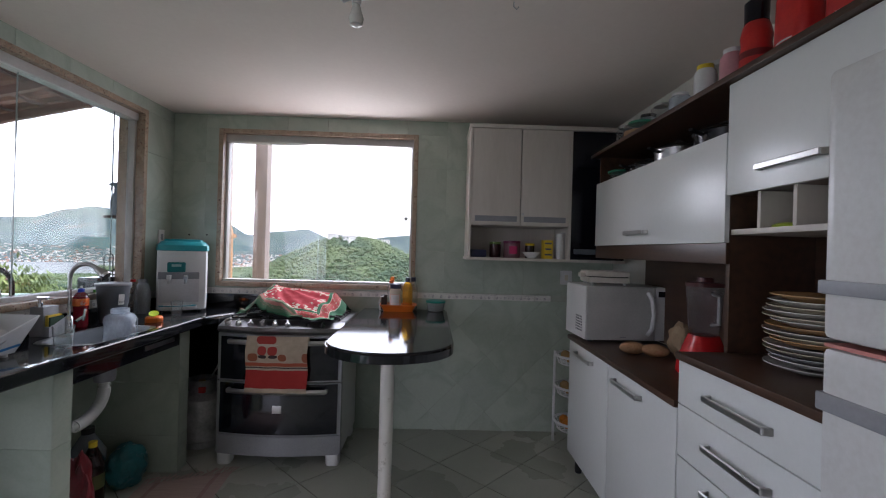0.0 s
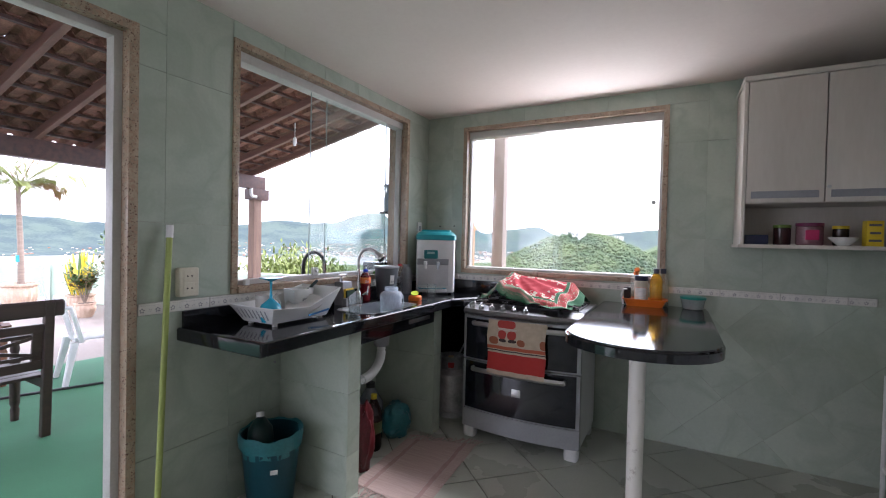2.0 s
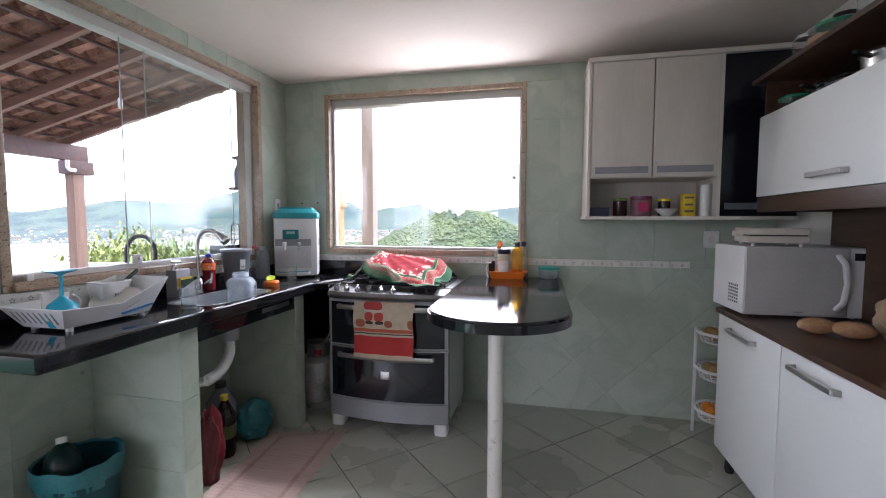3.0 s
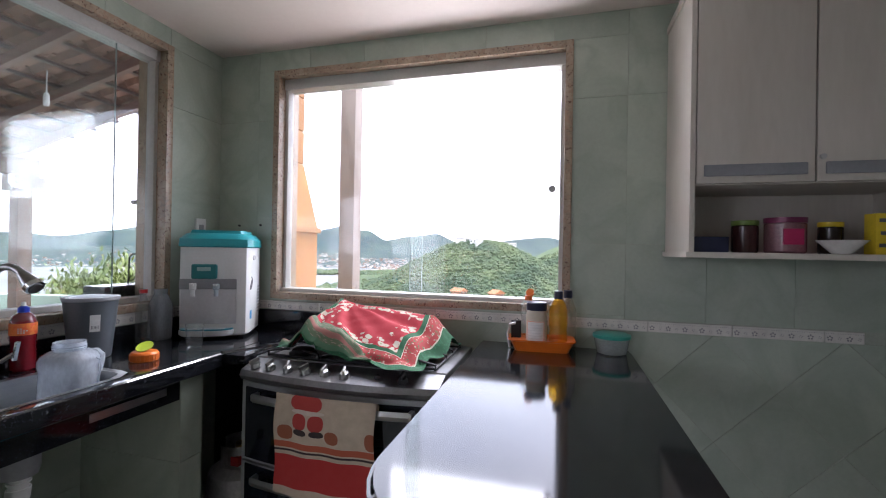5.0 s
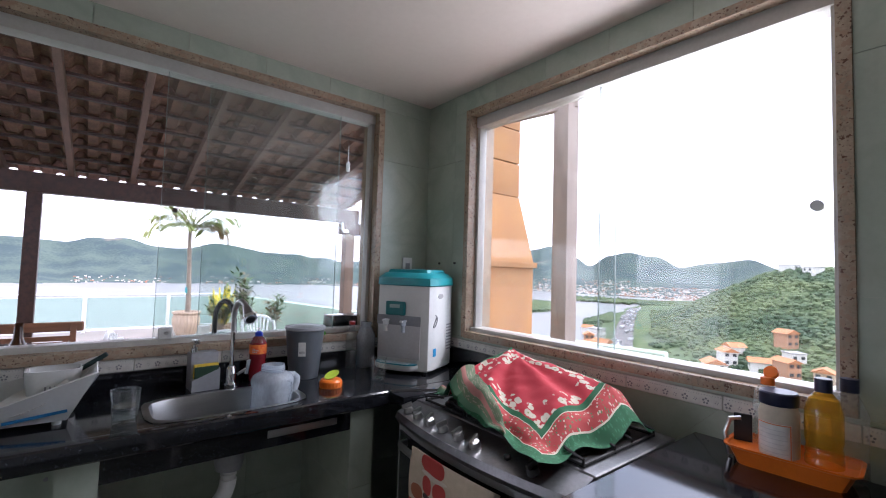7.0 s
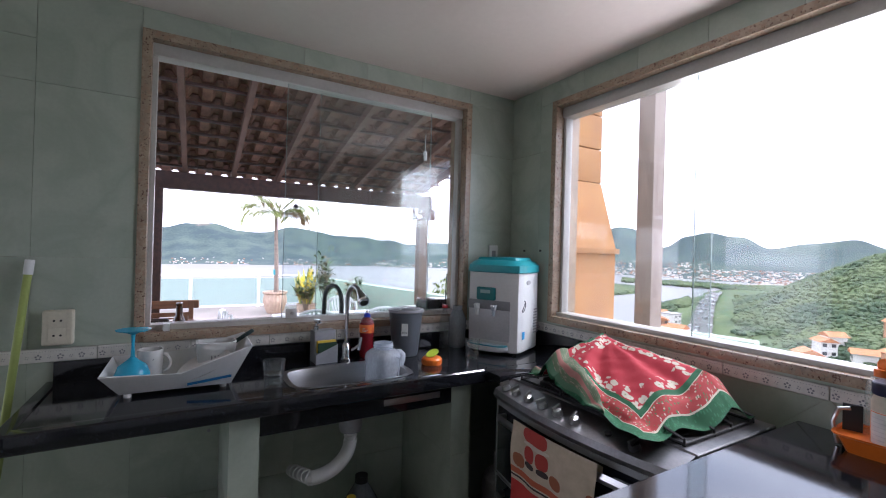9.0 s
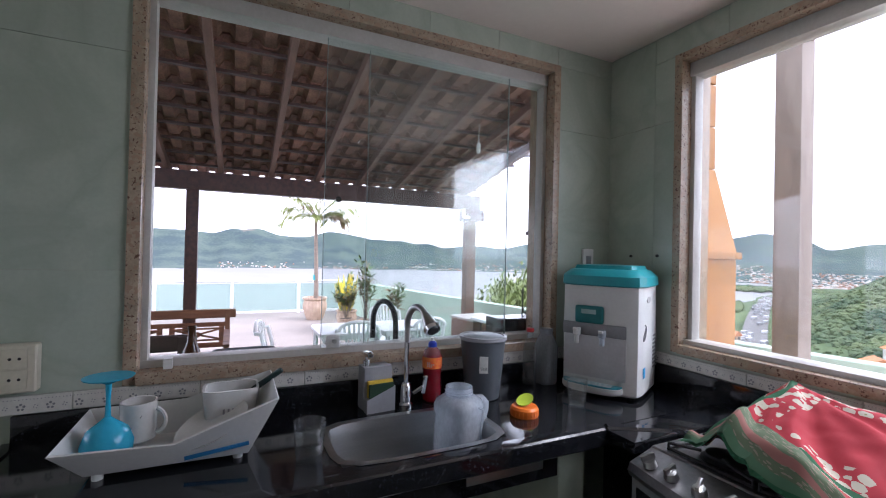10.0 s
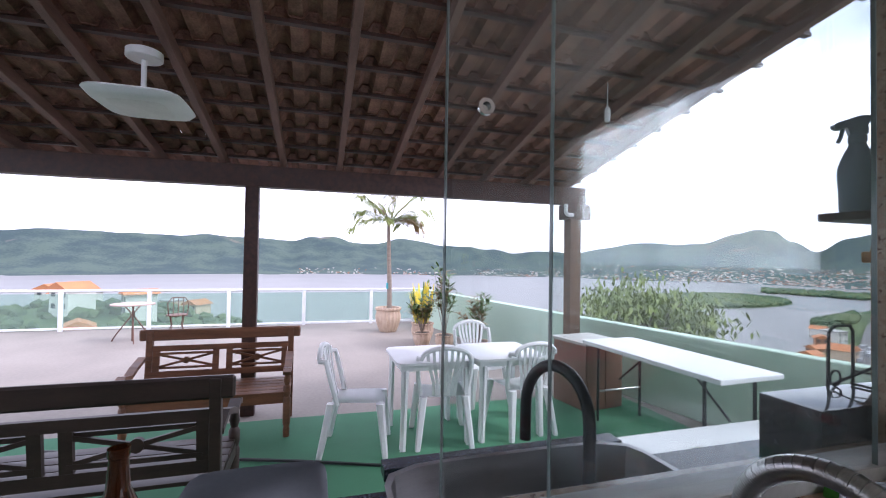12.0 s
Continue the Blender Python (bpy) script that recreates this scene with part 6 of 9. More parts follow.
jar_bottle("soda_bottle", -1.78, 2.50, 0.36, 0.056, SODA, YELLOW, "dark soda bottle with yellow cap under the sink", mat("olive_label", (0.10, 0.12, 0.04), 0.5))
jar_bottle("gallon_bottle", -1.87, 2.58, 0.40, 0.085, clear("dim_plastic", (0.45, 0.50, 0.55), 0.2, 1.35, 0.6), BLACKPLASTIC, "translucent gallon bottle under the sink")


def crumpled(name, x, y, rx, ry, h, material, label, seed):
    bm = B()
    bmesh.ops.create_icosphere(bm, subdivisions=4, radius=1.0)
    for v in bm.verts:
        n_ = 1 + 0.22 * noise.noise(v.co * 2.2 + Vector((seed, 0, 0))) + 0.10 * noise.noise(v.co * 6 + Vector((0, seed, 0)))
        v.co = Vector((v.co.x * rx * n_, v.co.y * ry * n_, max(0.0, (v.co.z * 0.5 * n_ + 0.46) * h)))
    return single(name, bm, material, (x, y, 0), 0, label, "bag")


crumpled("plastic_bag", -1.76, 2.73, 0.10, 0.12, 0.25, BAGTEAL, "crumpled teal plastic bag on the floor under the sink", 3)
rb = crumpled("grocery_bag", -1.66, 2.25, 0.055, 0.075, 0.42, BAGRED, "dark red grocery bag leaning on the pier", 8)

gc = thing("gas_cylinder", (-1.62, 3.30, 0), 0, "worn silver gas cylinder with collar beside the stove", "gas cylinder")
part("tank", lathe(B(), [(0.10, 0.03), (0.14, 0.06), (0.15, 0.10), (0.15, 0.30), (0.14, 0.34), (0.10, 0.37), (0.03, 0.385)], seg=32), GASPAINT, gc)
part("foot_ring", lathe(B(), [(0.11, 0), (0.115, 0.0), (0.115, 0.045), (0.11, 0.045)], seg=32), GASPAINT, gc)
bm = B()
sheet(bm, [[(0.095 * math.cos(a), 0.095 * math.sin(a), z) for a in [radians(-150 + 30 + 300 * i / 24) for i in range(25)]] for z in (0.365, 0.47)], 0.003)
part("collar", bm, GASPAINT, gc)
part("valve", lathe(B(), [(0.018, 0.38), (0.018, 0.43), (0.028, 0.435), (0.028, 0.455), (0, 0.457)]), mat("brass", (0.5, 0.35, 0.12), 0.35, 1.0), gc)
part("seal_label", box(B(), (0.02, -0.152, 0.38), (0.06, -0.10, 0.42), 0.002), mat("red_seal", (0.5, 0.03, 0.03), 0.5), gc).matrix_basis = pose(0, 0.055, 0.01)
part("hose", tube(B(), [(0.02, 0, 0.45), (0.08, -0.02, 0.50), (0.11, 0.02, 0.58), (0.12, 0.10, 0.62), (0.14, 0.20, 0.64)], 0.007, 8), mat("grey_hose", (0.35, 0.36, 0.34), 0.5), gc)

# ---- cloth over the pans, oven towel ----
pan = thing("covered_pot", (-1.13, 3.36, 0.968), 0, "low steel pot hidden under the cloth", "pot")
part("pot_body", lathe(B(), [(0.075, 0), (0.085, 0.01), (0.088, 0.085), (0.02, 0.12), (0, 0.121)]), STEEL, pan)
pan = thing("covered_pot", (-0.80, 3.33, 0.968), 0, "wide low pot hidden under the cloth", "pot")
part("pot_body", lathe(B(), [(0.08, 0), (0.09, 0.008), (0.095, 0.05), (0.0, 0.052)]), STEEL, pan)
A_, B_, C_, D_ = Vector((-1.325, 3.12, 0)), Vector((-0.655, 2.975, 0)), Vector((-0.60, 3.50, 0)), Vector((-1.27, 3.52, 0))
NU, NV = 72, 58


def cloth_pt(u, v):
    """Cloth pulled like a tent from a ridge over the pots down to the front of the stove."""
    p = (A_ * (1 - u) + B_ * u) * (1 - v) + (D_ * (1 - u) + C_ * u) * v
    k = min(1.0, max(0.0, (p.x + 1.17) / 0.50))
    top, yr = 1.152 - 0.062 * k ** 0.8, 3.415 - 0.02 * k
    d = yr - p.y
    z = top - (0.30 + 0.12 * k) * d if d > 0 else top - 0.9 * (-d) ** 1.1
    if p.x < -1.17:
        z -= 0.95 * (-1.17 - p.x)
    if p.x > -0.69:
        z -= 1.1 * (p.x + 0.69)
    ang = math.atan2(p.y - 3.43, p.x + 1.18)
    rad = math.hypot(p.y - 3.43, p.x + 1.18)
    z += 0.010 * math.sin(ang * 11 + 1.3) * min(1.0, rad / 0.22) + 0.006 * math.sin(ang * 23) * min(1.0, rad / 0.3)
    z += 0.010 * noise.noise((p.x * 8, p.y * 8, 1)) + 0.005 * noise.noise((p.x * 24, p.y * 24, 5))
    if v < 0.12:
        z -= (0.12 - v) * (0.30 if u > 0.35 else 0.12)
    z += 0.014 * math.sin(u * 17) * max(0.0, 0.25 - v)
    q = Vector((p.x + 0.010 * math.sin(v * 13), p.y + 0.014 * math.sin(u * 10 + 1), max(z, 0.962 + 0.008 * math.sin(u * 21 + v * 17))))
    return q


def cloth_sheet(point, nu, nv):
    bm = B()
    uvl = bm.loops.layers.uv.new("uv")
    g = [[bm.verts.new(point(i / nu, j / nv)) for j in range(nv + 1)] for i in range(nu + 1)]
    for i in range(nu):
        for j in range(nv):
            f = bm.faces.new((g[i][j], g[i + 1][j], g[i + 1][j + 1], g[i][j + 1]))
            for lp, (a, b) in zip(f.loops, ((i, j), (i + 1, j), (i + 1, j + 1), (i, j + 1))):
                lp[uvl].uv = (a / nu, b / nv)
    return bm


def fold_pt(u, v):
    """The front edge of the cloth turned back on itself, showing its pale reverse."""
    w = 0.36 * (1 - u) ** 0.75 * (0.35 + 0.65 * min(1.0, u * 5))
    base = cloth_pt(0.02 + 0.70 * u, 0.015 + v * w)
    return base + Vector((0, -0.004, 0.006 + 0.020 * math.sin(math.pi * v) * (1 - u) + 0.004 * math.sin(u * 19 + v * 5)))


def uv_nodes(m):
    n, l = m.node_tree.nodes, m.node_tree.links
    uv = n.new("ShaderNodeTexCoord")
    sx = n.new("ShaderNodeSeparateXYZ")
    l.new(uv.outputs["UV"], sx.inputs[0])
    return n, l, uv, sx


def op(n, l, kind, a, b=None):
    x = n.new("ShaderNodeMath")
    x.operation = kind
    for i, v in enumerate((a, b)):
        if v is None:
            continue
        if isinstance(v, (int, float)):
            x.inputs[i].default_value = v
        else:
            l.new(v, x.inputs[i])
    return x.outputs[0]


def blend(n, l, fac, a, b):
    x = n.new("ShaderNodeMix")
    x.data_type = "RGBA"
    l.new(fac, x.inputs["Factor"])
    for key, v in (("A", a), ("B", b)):
        if isinstance(v, tuple):
            x.inputs[key].default_value = rgba(v)
        else:
            l.new(v, x.inputs[key])
    return x.outputs["Result"]


def cloth_material():
    """A printed festive cloth: red centre, ring of white blossoms, red and green borders."""
    m = mat("printed_cotton", (0.5, 0.03, 0.04), 0.9, scale=40, fine=500, bump=0.5)
    n, l, uv, s = uv_nodes(m)
    b = n["Principled BSDF"]
    du = op(n, l, "ABSOLUTE", op(n, l, "SUBTRACT", s.outputs["X"], 0.5))
    dv = op(n, l, "ABSOLUTE", op(n, l, "SUBTRACT", s.outputs["Y"], 0.52))
    e = op(n, l, "MAXIMUM", du, dv)
    vo = n.new("ShaderNodeTexVoronoi")
    vo.inputs["Scale"].default_value = 21.0
    vo.inputs["Randomness"].default_value = 0.75
    l.new(uv.outputs["UV"], vo.inputs["Vector"])
    v2 = n.new("ShaderNodeTexVoronoi")
    v2.inputs["Scale"].default_value = 58.0
    l.new(uv.outputs["UV"], v2.inputs["Vector"])
    red, green, white = (0.44, 0.035, 0.05), (0.022, 0.12, 0.055), (0.56, 0.52, 0.43)
    petal = n.new("ShaderNodeTexNoise")
    petal.inputs["Scale"].default_value = 42.0
    l.new(uv.outputs["UV"], petal.inputs["Vector"])
    inside = op(n, l, "LESS_THAN", op(n, l, "ADD", vo.outputs["Distance"], op(n, l, "MULTIPLY", petal.outputs["Fac"], 0.35)), 0.66)
    heart = op(n, l, "LESS_THAN", vo.outputs["Distance"], 0.12)
    flower = blend(n, l, heart, white, (0.25, 0.30, 0.12))
    ringc = blend(n, l, inside, red, flower)
    small = op(n, l, "LESS_THAN", v2.outputs["Distance"], 0.33)
    sprig = blend(n, l, op(n, l, "GREATER_THAN", v2.outputs["Color"], 0.45), (0.10, 0.20, 0.09), (0.62, 0.45, 0.38))
    band2 = blend(n, l, small, (0.42, 0.06, 0.06), sprig)
    edge = blend(n, l, small, green, (0.035, 0.18, 0.085))
    col = blend(n, l, op(n, l, "GREATER_THAN", e, 0.20), red, ringc)
    col = blend(n, l, op(n, l, "GREATER_THAN", e, 0.305), col, green)
    col = blend(n, l, op(n, l, "GREATER_THAN", e, 0.340), col, white)
    col = blend(n, l, op(n, l, "GREATER_THAN", e, 0.345), col, band2)
    col = blend(n, l, op(n, l, "GREATER_THAN", e, 0.435), col, white)
    col = blend(n, l, op(n, l, "GREATER_THAN", e, 0.441), col, edge)
    l.new(col, b.inputs["Base Color"])
    return m


def reverse_material():
    """The washed-out back of the print."""
    m = mat("printed_cotton_reverse", (0.40, 0.36, 0.30), 0.95, scale=40, fine=500, bump=0.5)
    n, l, uv, s = uv_nodes(m)
    vo = n.new("ShaderNodeTexVoronoi")
    vo.inputs["Scale"].default_value = 24.0
    l.new(uv.outputs["UV"], vo.inputs["Vector"])
    col = blend(n, l, op(n, l, "LESS_THAN", vo.outputs["Distance"], 0.36), (0.10, 0.14, 0.08), (0.24, 0.21, 0.16))
    col = blend(n, l, op(n, l, "LESS_THAN", s.outputs["Y"], 0.16), col, (0.07, 0.16, 0.09))
    col = blend(n, l, op(n, l, "MULTIPLY", op(n, l, "GREATER_THAN", s.outputs["Y"], 0.34), op(n, l, "LESS_THAN", s.outputs["Y"], 0.52)), col, (0.30, 0.13, 0.11))
    l.new(col, n["Principled BSDF"].inputs["Base Color"])
    return m


tc = thing("tea_cloth", label="red and green printed cotton cloth draped over pots", category="cloth")
part("cloth_top", cloth_sheet(cloth_pt, NU, NV), cloth_material(), tc)
part("turned_back_edge", cloth_sheet(fold_pt, 40, 12), reverse_material(), tc, "pale reverse of the cloth, turned back")

tw = B()
uvl = tw.loops.layers.uv.new("uv")
TX0, TX1 = -1.155, -0.765
rows = []
for j in range(29):
    z = 0.862 - 0.36 * max(0, j - 4) / 24 if j >= 4 else 0.80 + 0.0155 * j
    back = j < 4
    rows.append([Vector((TX0 + (TX1 - TX0) * i / 20 + 0.004 * math.sin(j * 0.4), bow(TX0 + (TX1 - TX0) * i / 20) - (0.030 if back else 0.056) - 0.004 * math.sin(i * 0.9 + j * 0.12) * (j > 6), z)) for i in range(21)])
g = [[tw.verts.new(p) for p in r] for r in rows]
for j in range(28):
    for i in range(20):
        f = tw.faces.new((g[j][i], g[j][i + 1], g[j + 1][i + 1], g[j + 1][i]))
        for lp, (a, b) in zip(f.loops, ((j, i), (j, i + 1), (j + 1, i + 1), (j + 1, i))):
            lp[uvl].uv = (b / 20, 1 - max(0, a - 4) / 24)


def towel_material():
    """A faded tea towel: cream ground, plain red figure patches, red border bands."""
    m = mat("faded_towel_cotton", (0.5, 0.42, 0.32), 0.95, scale=40, fine=400, bump=0.5)
    n, l, uv, s = uv_nodes(m)
    b = n["Principled BSDF"]
    x, y = s.outputs["X"], s.outputs["Y"]
    nz = n.new("ShaderNodeTexNoise")
    nz.inputs["Scale"].default_value, nz.inputs["Detail"].default_value = 9.0, 6.0
    l.new(uv.outputs["UV"], nz.inputs["Vector"])
    cream = blend(n, l, nz.outputs["Fac"], (0.36, 0.29, 0.21), (0.60, 0.50, 0.38))

    def patch(cx, cy, rx, ry):
        a = op(n, l, "ABSOLUTE", op(n, l, "DIVIDE", op(n, l, "SUBTRACT", x, cx), rx))
        c = op(n, l, "ABSOLUTE", op(n, l, "DIVIDE", op(n, l, "SUBTRACT", y, cy), ry))
        return op(n, l, "LESS_THAN", op(n, l, "ADD", op(n, l, "POWER", a, 2.5), op(n, l, "POWER", c, 2.5)), 1.0)
    red, dark, brown = (0.40, 0.05, 0.04), (0.05, 0.035, 0.035), (0.30, 0.10, 0.05)
    col = cream
    for cx, cy, rx, ry, c in ((0.33, 0.93, 0.16, 0.09, red), (0.27, 0.74, 0.075, 0.08, red), (0.44, 0.74, 0.075, 0.08, red), (0.35, 0.84, 0.17, 0.022, (0.55, 0.48, 0.4)), (0.28, 0.635, 0.07, 0.03, dark), (0.45, 0.635, 0.07, 0.03, dark), (0.12, 0.62, 0.08, 0.07, brown), (0.60, 0.62, 0.07, 0.06, brown), (0.97, 0.62, 0.06, 0.08, brown)):
        col = blend(n, l, patch(cx, cy, rx, ry), col, c)
    for y0, y1, c in ((0.47, 0.53, (0.42, 0.10, 0.05)), (0.435, 0.455, dark), (0.08, 0.40, (0.42, 0.035, 0.03))):
        col = blend(n, l, op(n, l, "MULTIPLY", op(n, l, "GREATER_THAN", y, y0), op(n, l, "LESS_THAN", y, y1)), col, c)
    l.new(col, b.inputs["Base Color"])
    return m


single("tea_towel", tw, towel_material(), label="faded cream and red tea towel hanging on the oven handle", category="towel")

# ---- things on the breakfast counter ----
OILM = clear("cooking_oil", (0.93, 0.66, 0.13), 0.03, 1.45, 0.2)
POWDER = mat("cream_powder", (0.62, 0.56, 0.44), 0.5, scale=20, bump=0.02)
ty = thing("condiment_tray", (-0.245, 3.50, CT + 0.015), 4, "orange plastic tray holding bottles on the counter", "tray")
ty.scale = (0.90, 1.0, 1.1)
bm = B()
lathe(bm, [(0.0, 0.0), (0.125, 0.0), (0.15, 0.045), (0.158, 0.046), (0.158, 0.042), (0.152, 0.040)], sy=0.52, power=8, seg=40)
part("basin", bm, ORANGE, ty)
TB = CT + 0.02
cb = thing("squeeze_bottle", (-0.305, 3.535, TB), 0, "clear bottle with open orange flip cap", "bottle")
part("bottle", lathe(B(), [(0.03, 0), (0.034, 0.01), (0.033, 0.08), (0.028, 0.10), (0.034, 0.125), (0.03, 0.16), (0.014, 0.18)]), PETCLEAR, cb)
part("cap", lathe(B(), [(0.016, 0.178), (0.016, 0.196), (0.0, 0.197)]), ORANGE, cb)
part("flap", lathe(B(), [(0, 0), (0.018, 0), (0.016, 0.008), (0, 0.009)], seg=16), ORANGE, cb).matrix_basis = pose(0.005, 0.012, 0.205, 50, 0, 0)
wj = thing("milk_powder_jar", (-0.265, 3.475, TB), 0, "cream powder jar with navy lid and printed label", "jar")
part("jar", lathe(B(), [(0.038, 0), (0.042, 0.008), (0.042, 0.13), (0.036, 0.15)]), POWDER, wj)
part("lid", lathe(B(), [(0.040, 0.148), (0.041, 0.15), (0.041, 0.175), (0.038, 0.178), (0, 0.178)]), NAVY, wj)
bm = B()
sheet(bm, [[(0.0428 * math.cos(a), 0.0428 * math.sin(a), z) for a in [radians(-150 + 110 * i / 12) for i in range(13)]] for z in (0.02, 0.11)])
lbl = part("label", bm, PAPERWHITE, wj)
FAINT = mat("faint_print", (0.63, 0.63, 0.63), 0.6, scale=30, bump=0.0)
for i in range(7):
    bm = B()
    sheet(bm, [[(0.0434 * math.cos(a), 0.0434 * math.sin(a), z) for a in [radians(-136 + (74 + 5 * (i % 3)) * k / 8) for k in range(9)]] for z in (0.096 - i * 0.010, 0.0942 - i * 0.010)])
    part("text_bar", bm, FAINT, lbl)
for a0, a1, z0, z1 in ((-147, -43, 0.107, 0.109), (-147, -43, 0.021, 0.023), (-147, -144, 0.021, 0.109), (-46, -43, 0.021, 0.109)):
    bm = B()
    sheet(bm, [[(0.0434 * math.cos(a), 0.0434 * math.sin(a), z) for a in [radians(a0 + (a1 - a0) * k / 8) for k in range(9)]] for z in (z0, z1)])
    part("border_line", bm, ORANGE, lbl)
ob_ = thing("oil_bottle", (-0.175, 3.485, TB), 0, "clear bottle of golden cooking oil with black cap", "bottle")
part("bottle", lathe(B(), [(0.032, 0), (0.037, 0.008), (0.037, 0.05), (0.034, 0.055), (0.037, 0.062), (0.034, 0.075), (0.037, 0.09), (0.037, 0.15), (0.03, 0.175), (0.014, 0.195)]), OILM, ob_)
part("cap", lathe(B(), [(0.017, 0.193), (0.017, 0.222), (0.0, 0.223)]), NAVY, ob_)
bm = B()
sheet(bm, [[(0.0376 * math.cos(a), 0.0376 * math.sin(a), z) for a in [radians(-140 + 120 * i / 12) for i in range(13)]] for z in (0.02, 0.028)])
part("label_line", bm, INK, ob_)
o2 = thing("oil_bottle", (-0.135, 3.545, TB), 0, "second bottle with black cap behind the oil", "bottle")
part("bottle", lathe(B(), [(0.03, 0), (0.034, 0.008), (0.034, 0.15), (0.014, 0.195)]), PETCLEAR, o2)
part("cap", lathe(B(), [(0.018, 0.193), (0.018, 0.222), (0.0, 0.223)]), NAVY, o2)
for b_ in (cb, wj, ob_, o2):
    b_.scale = (1.06, 1.06, 1.14)
nh = thing("napkin_holder", (-0.355, 3.50, TB), 15, "dark metal holder with tongs in the tray", "holder")
part("plate", box(B(), (-0.022, -0.004, 0), (0.022, 0.004, 0.115), 0.003), BLACKPLASTIC, nh)
part("tongs", tube(B(), [(-0.03, -0.02, 0.0), (-0.042, -0.02, 0.06), (-0.03, -0.018, 0.10), (-0.005, -0.012, 0.105)], 0.006, 8), STEEL, nh)
bw = thing("food_box", (0.045, 3.515, CT + 0.015), 0, "clear food bowl with teal lid on the counter", "container")
part("bowl", lathe(B(), [(0.05, 0), (0.06, 0.006), (0.072, 0.07)], seg=32), clear("food_box_plastic", (0.8, 0.85, 0.85), 0.1, 1.4, 0.5), bw)
part("lid", lathe(B(), [(0.074, 0.068), (0.077, 0.07), (0.077, 0.082), (0.066, 0.086), (0, 0.086)], seg=32), mat("green_teal_lid", (0.02, 0.33, 0.27), 0.35), bw)

# ---- microwave and the right-hand counter ----
mw = thing("microwave", (0.965, 2.775, 0.897), 2, "white microwave oven with curved door handle", "microwave")
part("case", box(B(), (0, 0.02, 0.012), (0.495, 0.36, 0.345), 0.006), WHITEPLASTIC, mw)
part("door", box(B(), (0.002, 0.0, 0.014), (0.385, 0.02, 0.343), 0.006), mat("microwave_front", (0.50, 0.50, 0.48), 0.3), mw)
part("control_panel", box(B(), (0.387, 0.0, 0.014), (0.493, 0.02, 0.343), 0.004), WHITEPLASTIC, mw)
part("display", box(B(), (0.402, -0.002, 0.285), (0.478, 0.0, 0.32), 0.001), CABBLACK, mw)
part("handle", tube(B(), [(0.345, 0.0, 0.05), (0.352, -0.035, 0.09), (0.358, -0.045, 0.18), (0.352, -0.035, 0.27), (0.345, 0.0, 0.31)], 0.012, 10), WHITEPLASTIC, mw)
mw.scale = (1.13, 1, 1)
for i in range(5):
    for j in range(6):
        part("vent_slot", box(B(), (-0.0012, 0.07 + i * 0.022, 0.055 + j * 0.017), (0.001, 0.083 + i * 0.022, 0.065 + j * 0.017)), GREYPLASTIC, mw, smooth=False)
for x in (0.04, 0.455):
    for y in (0.05, 0.33):
        part("foot", lathe(B(), [(0.014, 0), (0.014, 0.013)], (x, y, 0)), BLACKPLASTIC, mw)
part("logo_bar", box(B(), (0.19, -0.0008, 0.03), (0.225, 0.0, 0.036)), MIDGREY, mw, smooth=False)
sm = thing("sandwich_maker", (1.14, 2.95, 1.2425), -6, "cream sandwich maker with dark seam on the microwave", "sandwich maker")
part("base_shell", box(B(), (-0.13, -0.11, 0.016), (0.13, 0.11, 0.05), 0.012, 3), CABCREAM, sm)
part("lid_shell", box(B(), (-0.13, -0.11, 0.056), (0.13, 0.11, 0.09), 0.012, 3), CABCREAM, sm)
part("plates", box(B(), (-0.12, -0.10, 0.049), (0.12, 0.10, 0.057)), BLACKPLASTIC, sm)
part("handle", box(B(), (-0.16, -0.04, 0.045), (-0.128, 0.04, 0.075), 0.008), CABCREAM, sm)
for x in (-0.1, 0.1):
    for y in (-0.09, 0.09):
        part("foot", lathe(B(), [(0.01, 0), (0.01, 0.018)], (x, y, 0)), WHITEPLASTIC, sm)
BREAD = mat("bread_crust", (0.30, 0.15, 0.07), 0.8, col2=(0.44, 0.27, 0.14), scale=12, bump=0.3)
for cx, cy, a in ((1.13, 2.50, -5), (1.225, 2.445, -30)):
    bm = B()
    bmesh.ops.create_uvsphere(bm, u_segments=22, v_segments=14, radius=1)
    for w in bm.verts:
        k = 1 + 0.05 * noise.noise(w.co * 2 + Vector((cx * 9, 0, 0)))
        groove = 0.006 * math.exp(-(w.co.y / 0.22) ** 2) * max(0.0, w.co.z)
        w.co = Vector((0.072 * w.co.x * k, 0.041 * w.co.y * k, 0.0335 + 0.034 * w.co.z - groove))
    single("bread_roll", bm, BREAD, (cx, cy, 0.8955), a, "browned bread roll lying on the counter", "bread", "bread rolls")
pb = crumpled("paper_bag", 1.37, 2.45, 0.06, 0.07, 0.19, mat("brown_paper", (0.36, 0.26, 0.16), 0.8, scale=20, bump=0.3), "crumpled brown paper bag beside the bread", 12)
pb.location.z = 0.8955
bl = thing("blender", (1.27, 2.10, 0.8955), 0, "red blender base with clear jar", "blender")
part("motor_base", lathe(B(), [(0.095, 0), (0.10, 0.01), (0.096, 0.06), (0.072, 0.14), (0.056, 0.185), (0.0, 0.185)], power=3.5, seg=32), mat("red_plastic", (0.55, 0.02, 0.02), 0.25), bl)
part("jar", lathe(B(), [(0.045, 0.186), (0.055, 0.21), (0.066, 0.40), (0.066, 0.41)], power=4, seg=32), clear("blender_jar", (0.80, 0.76, 0.78), 0.05, 1.4, 0.08), bl)
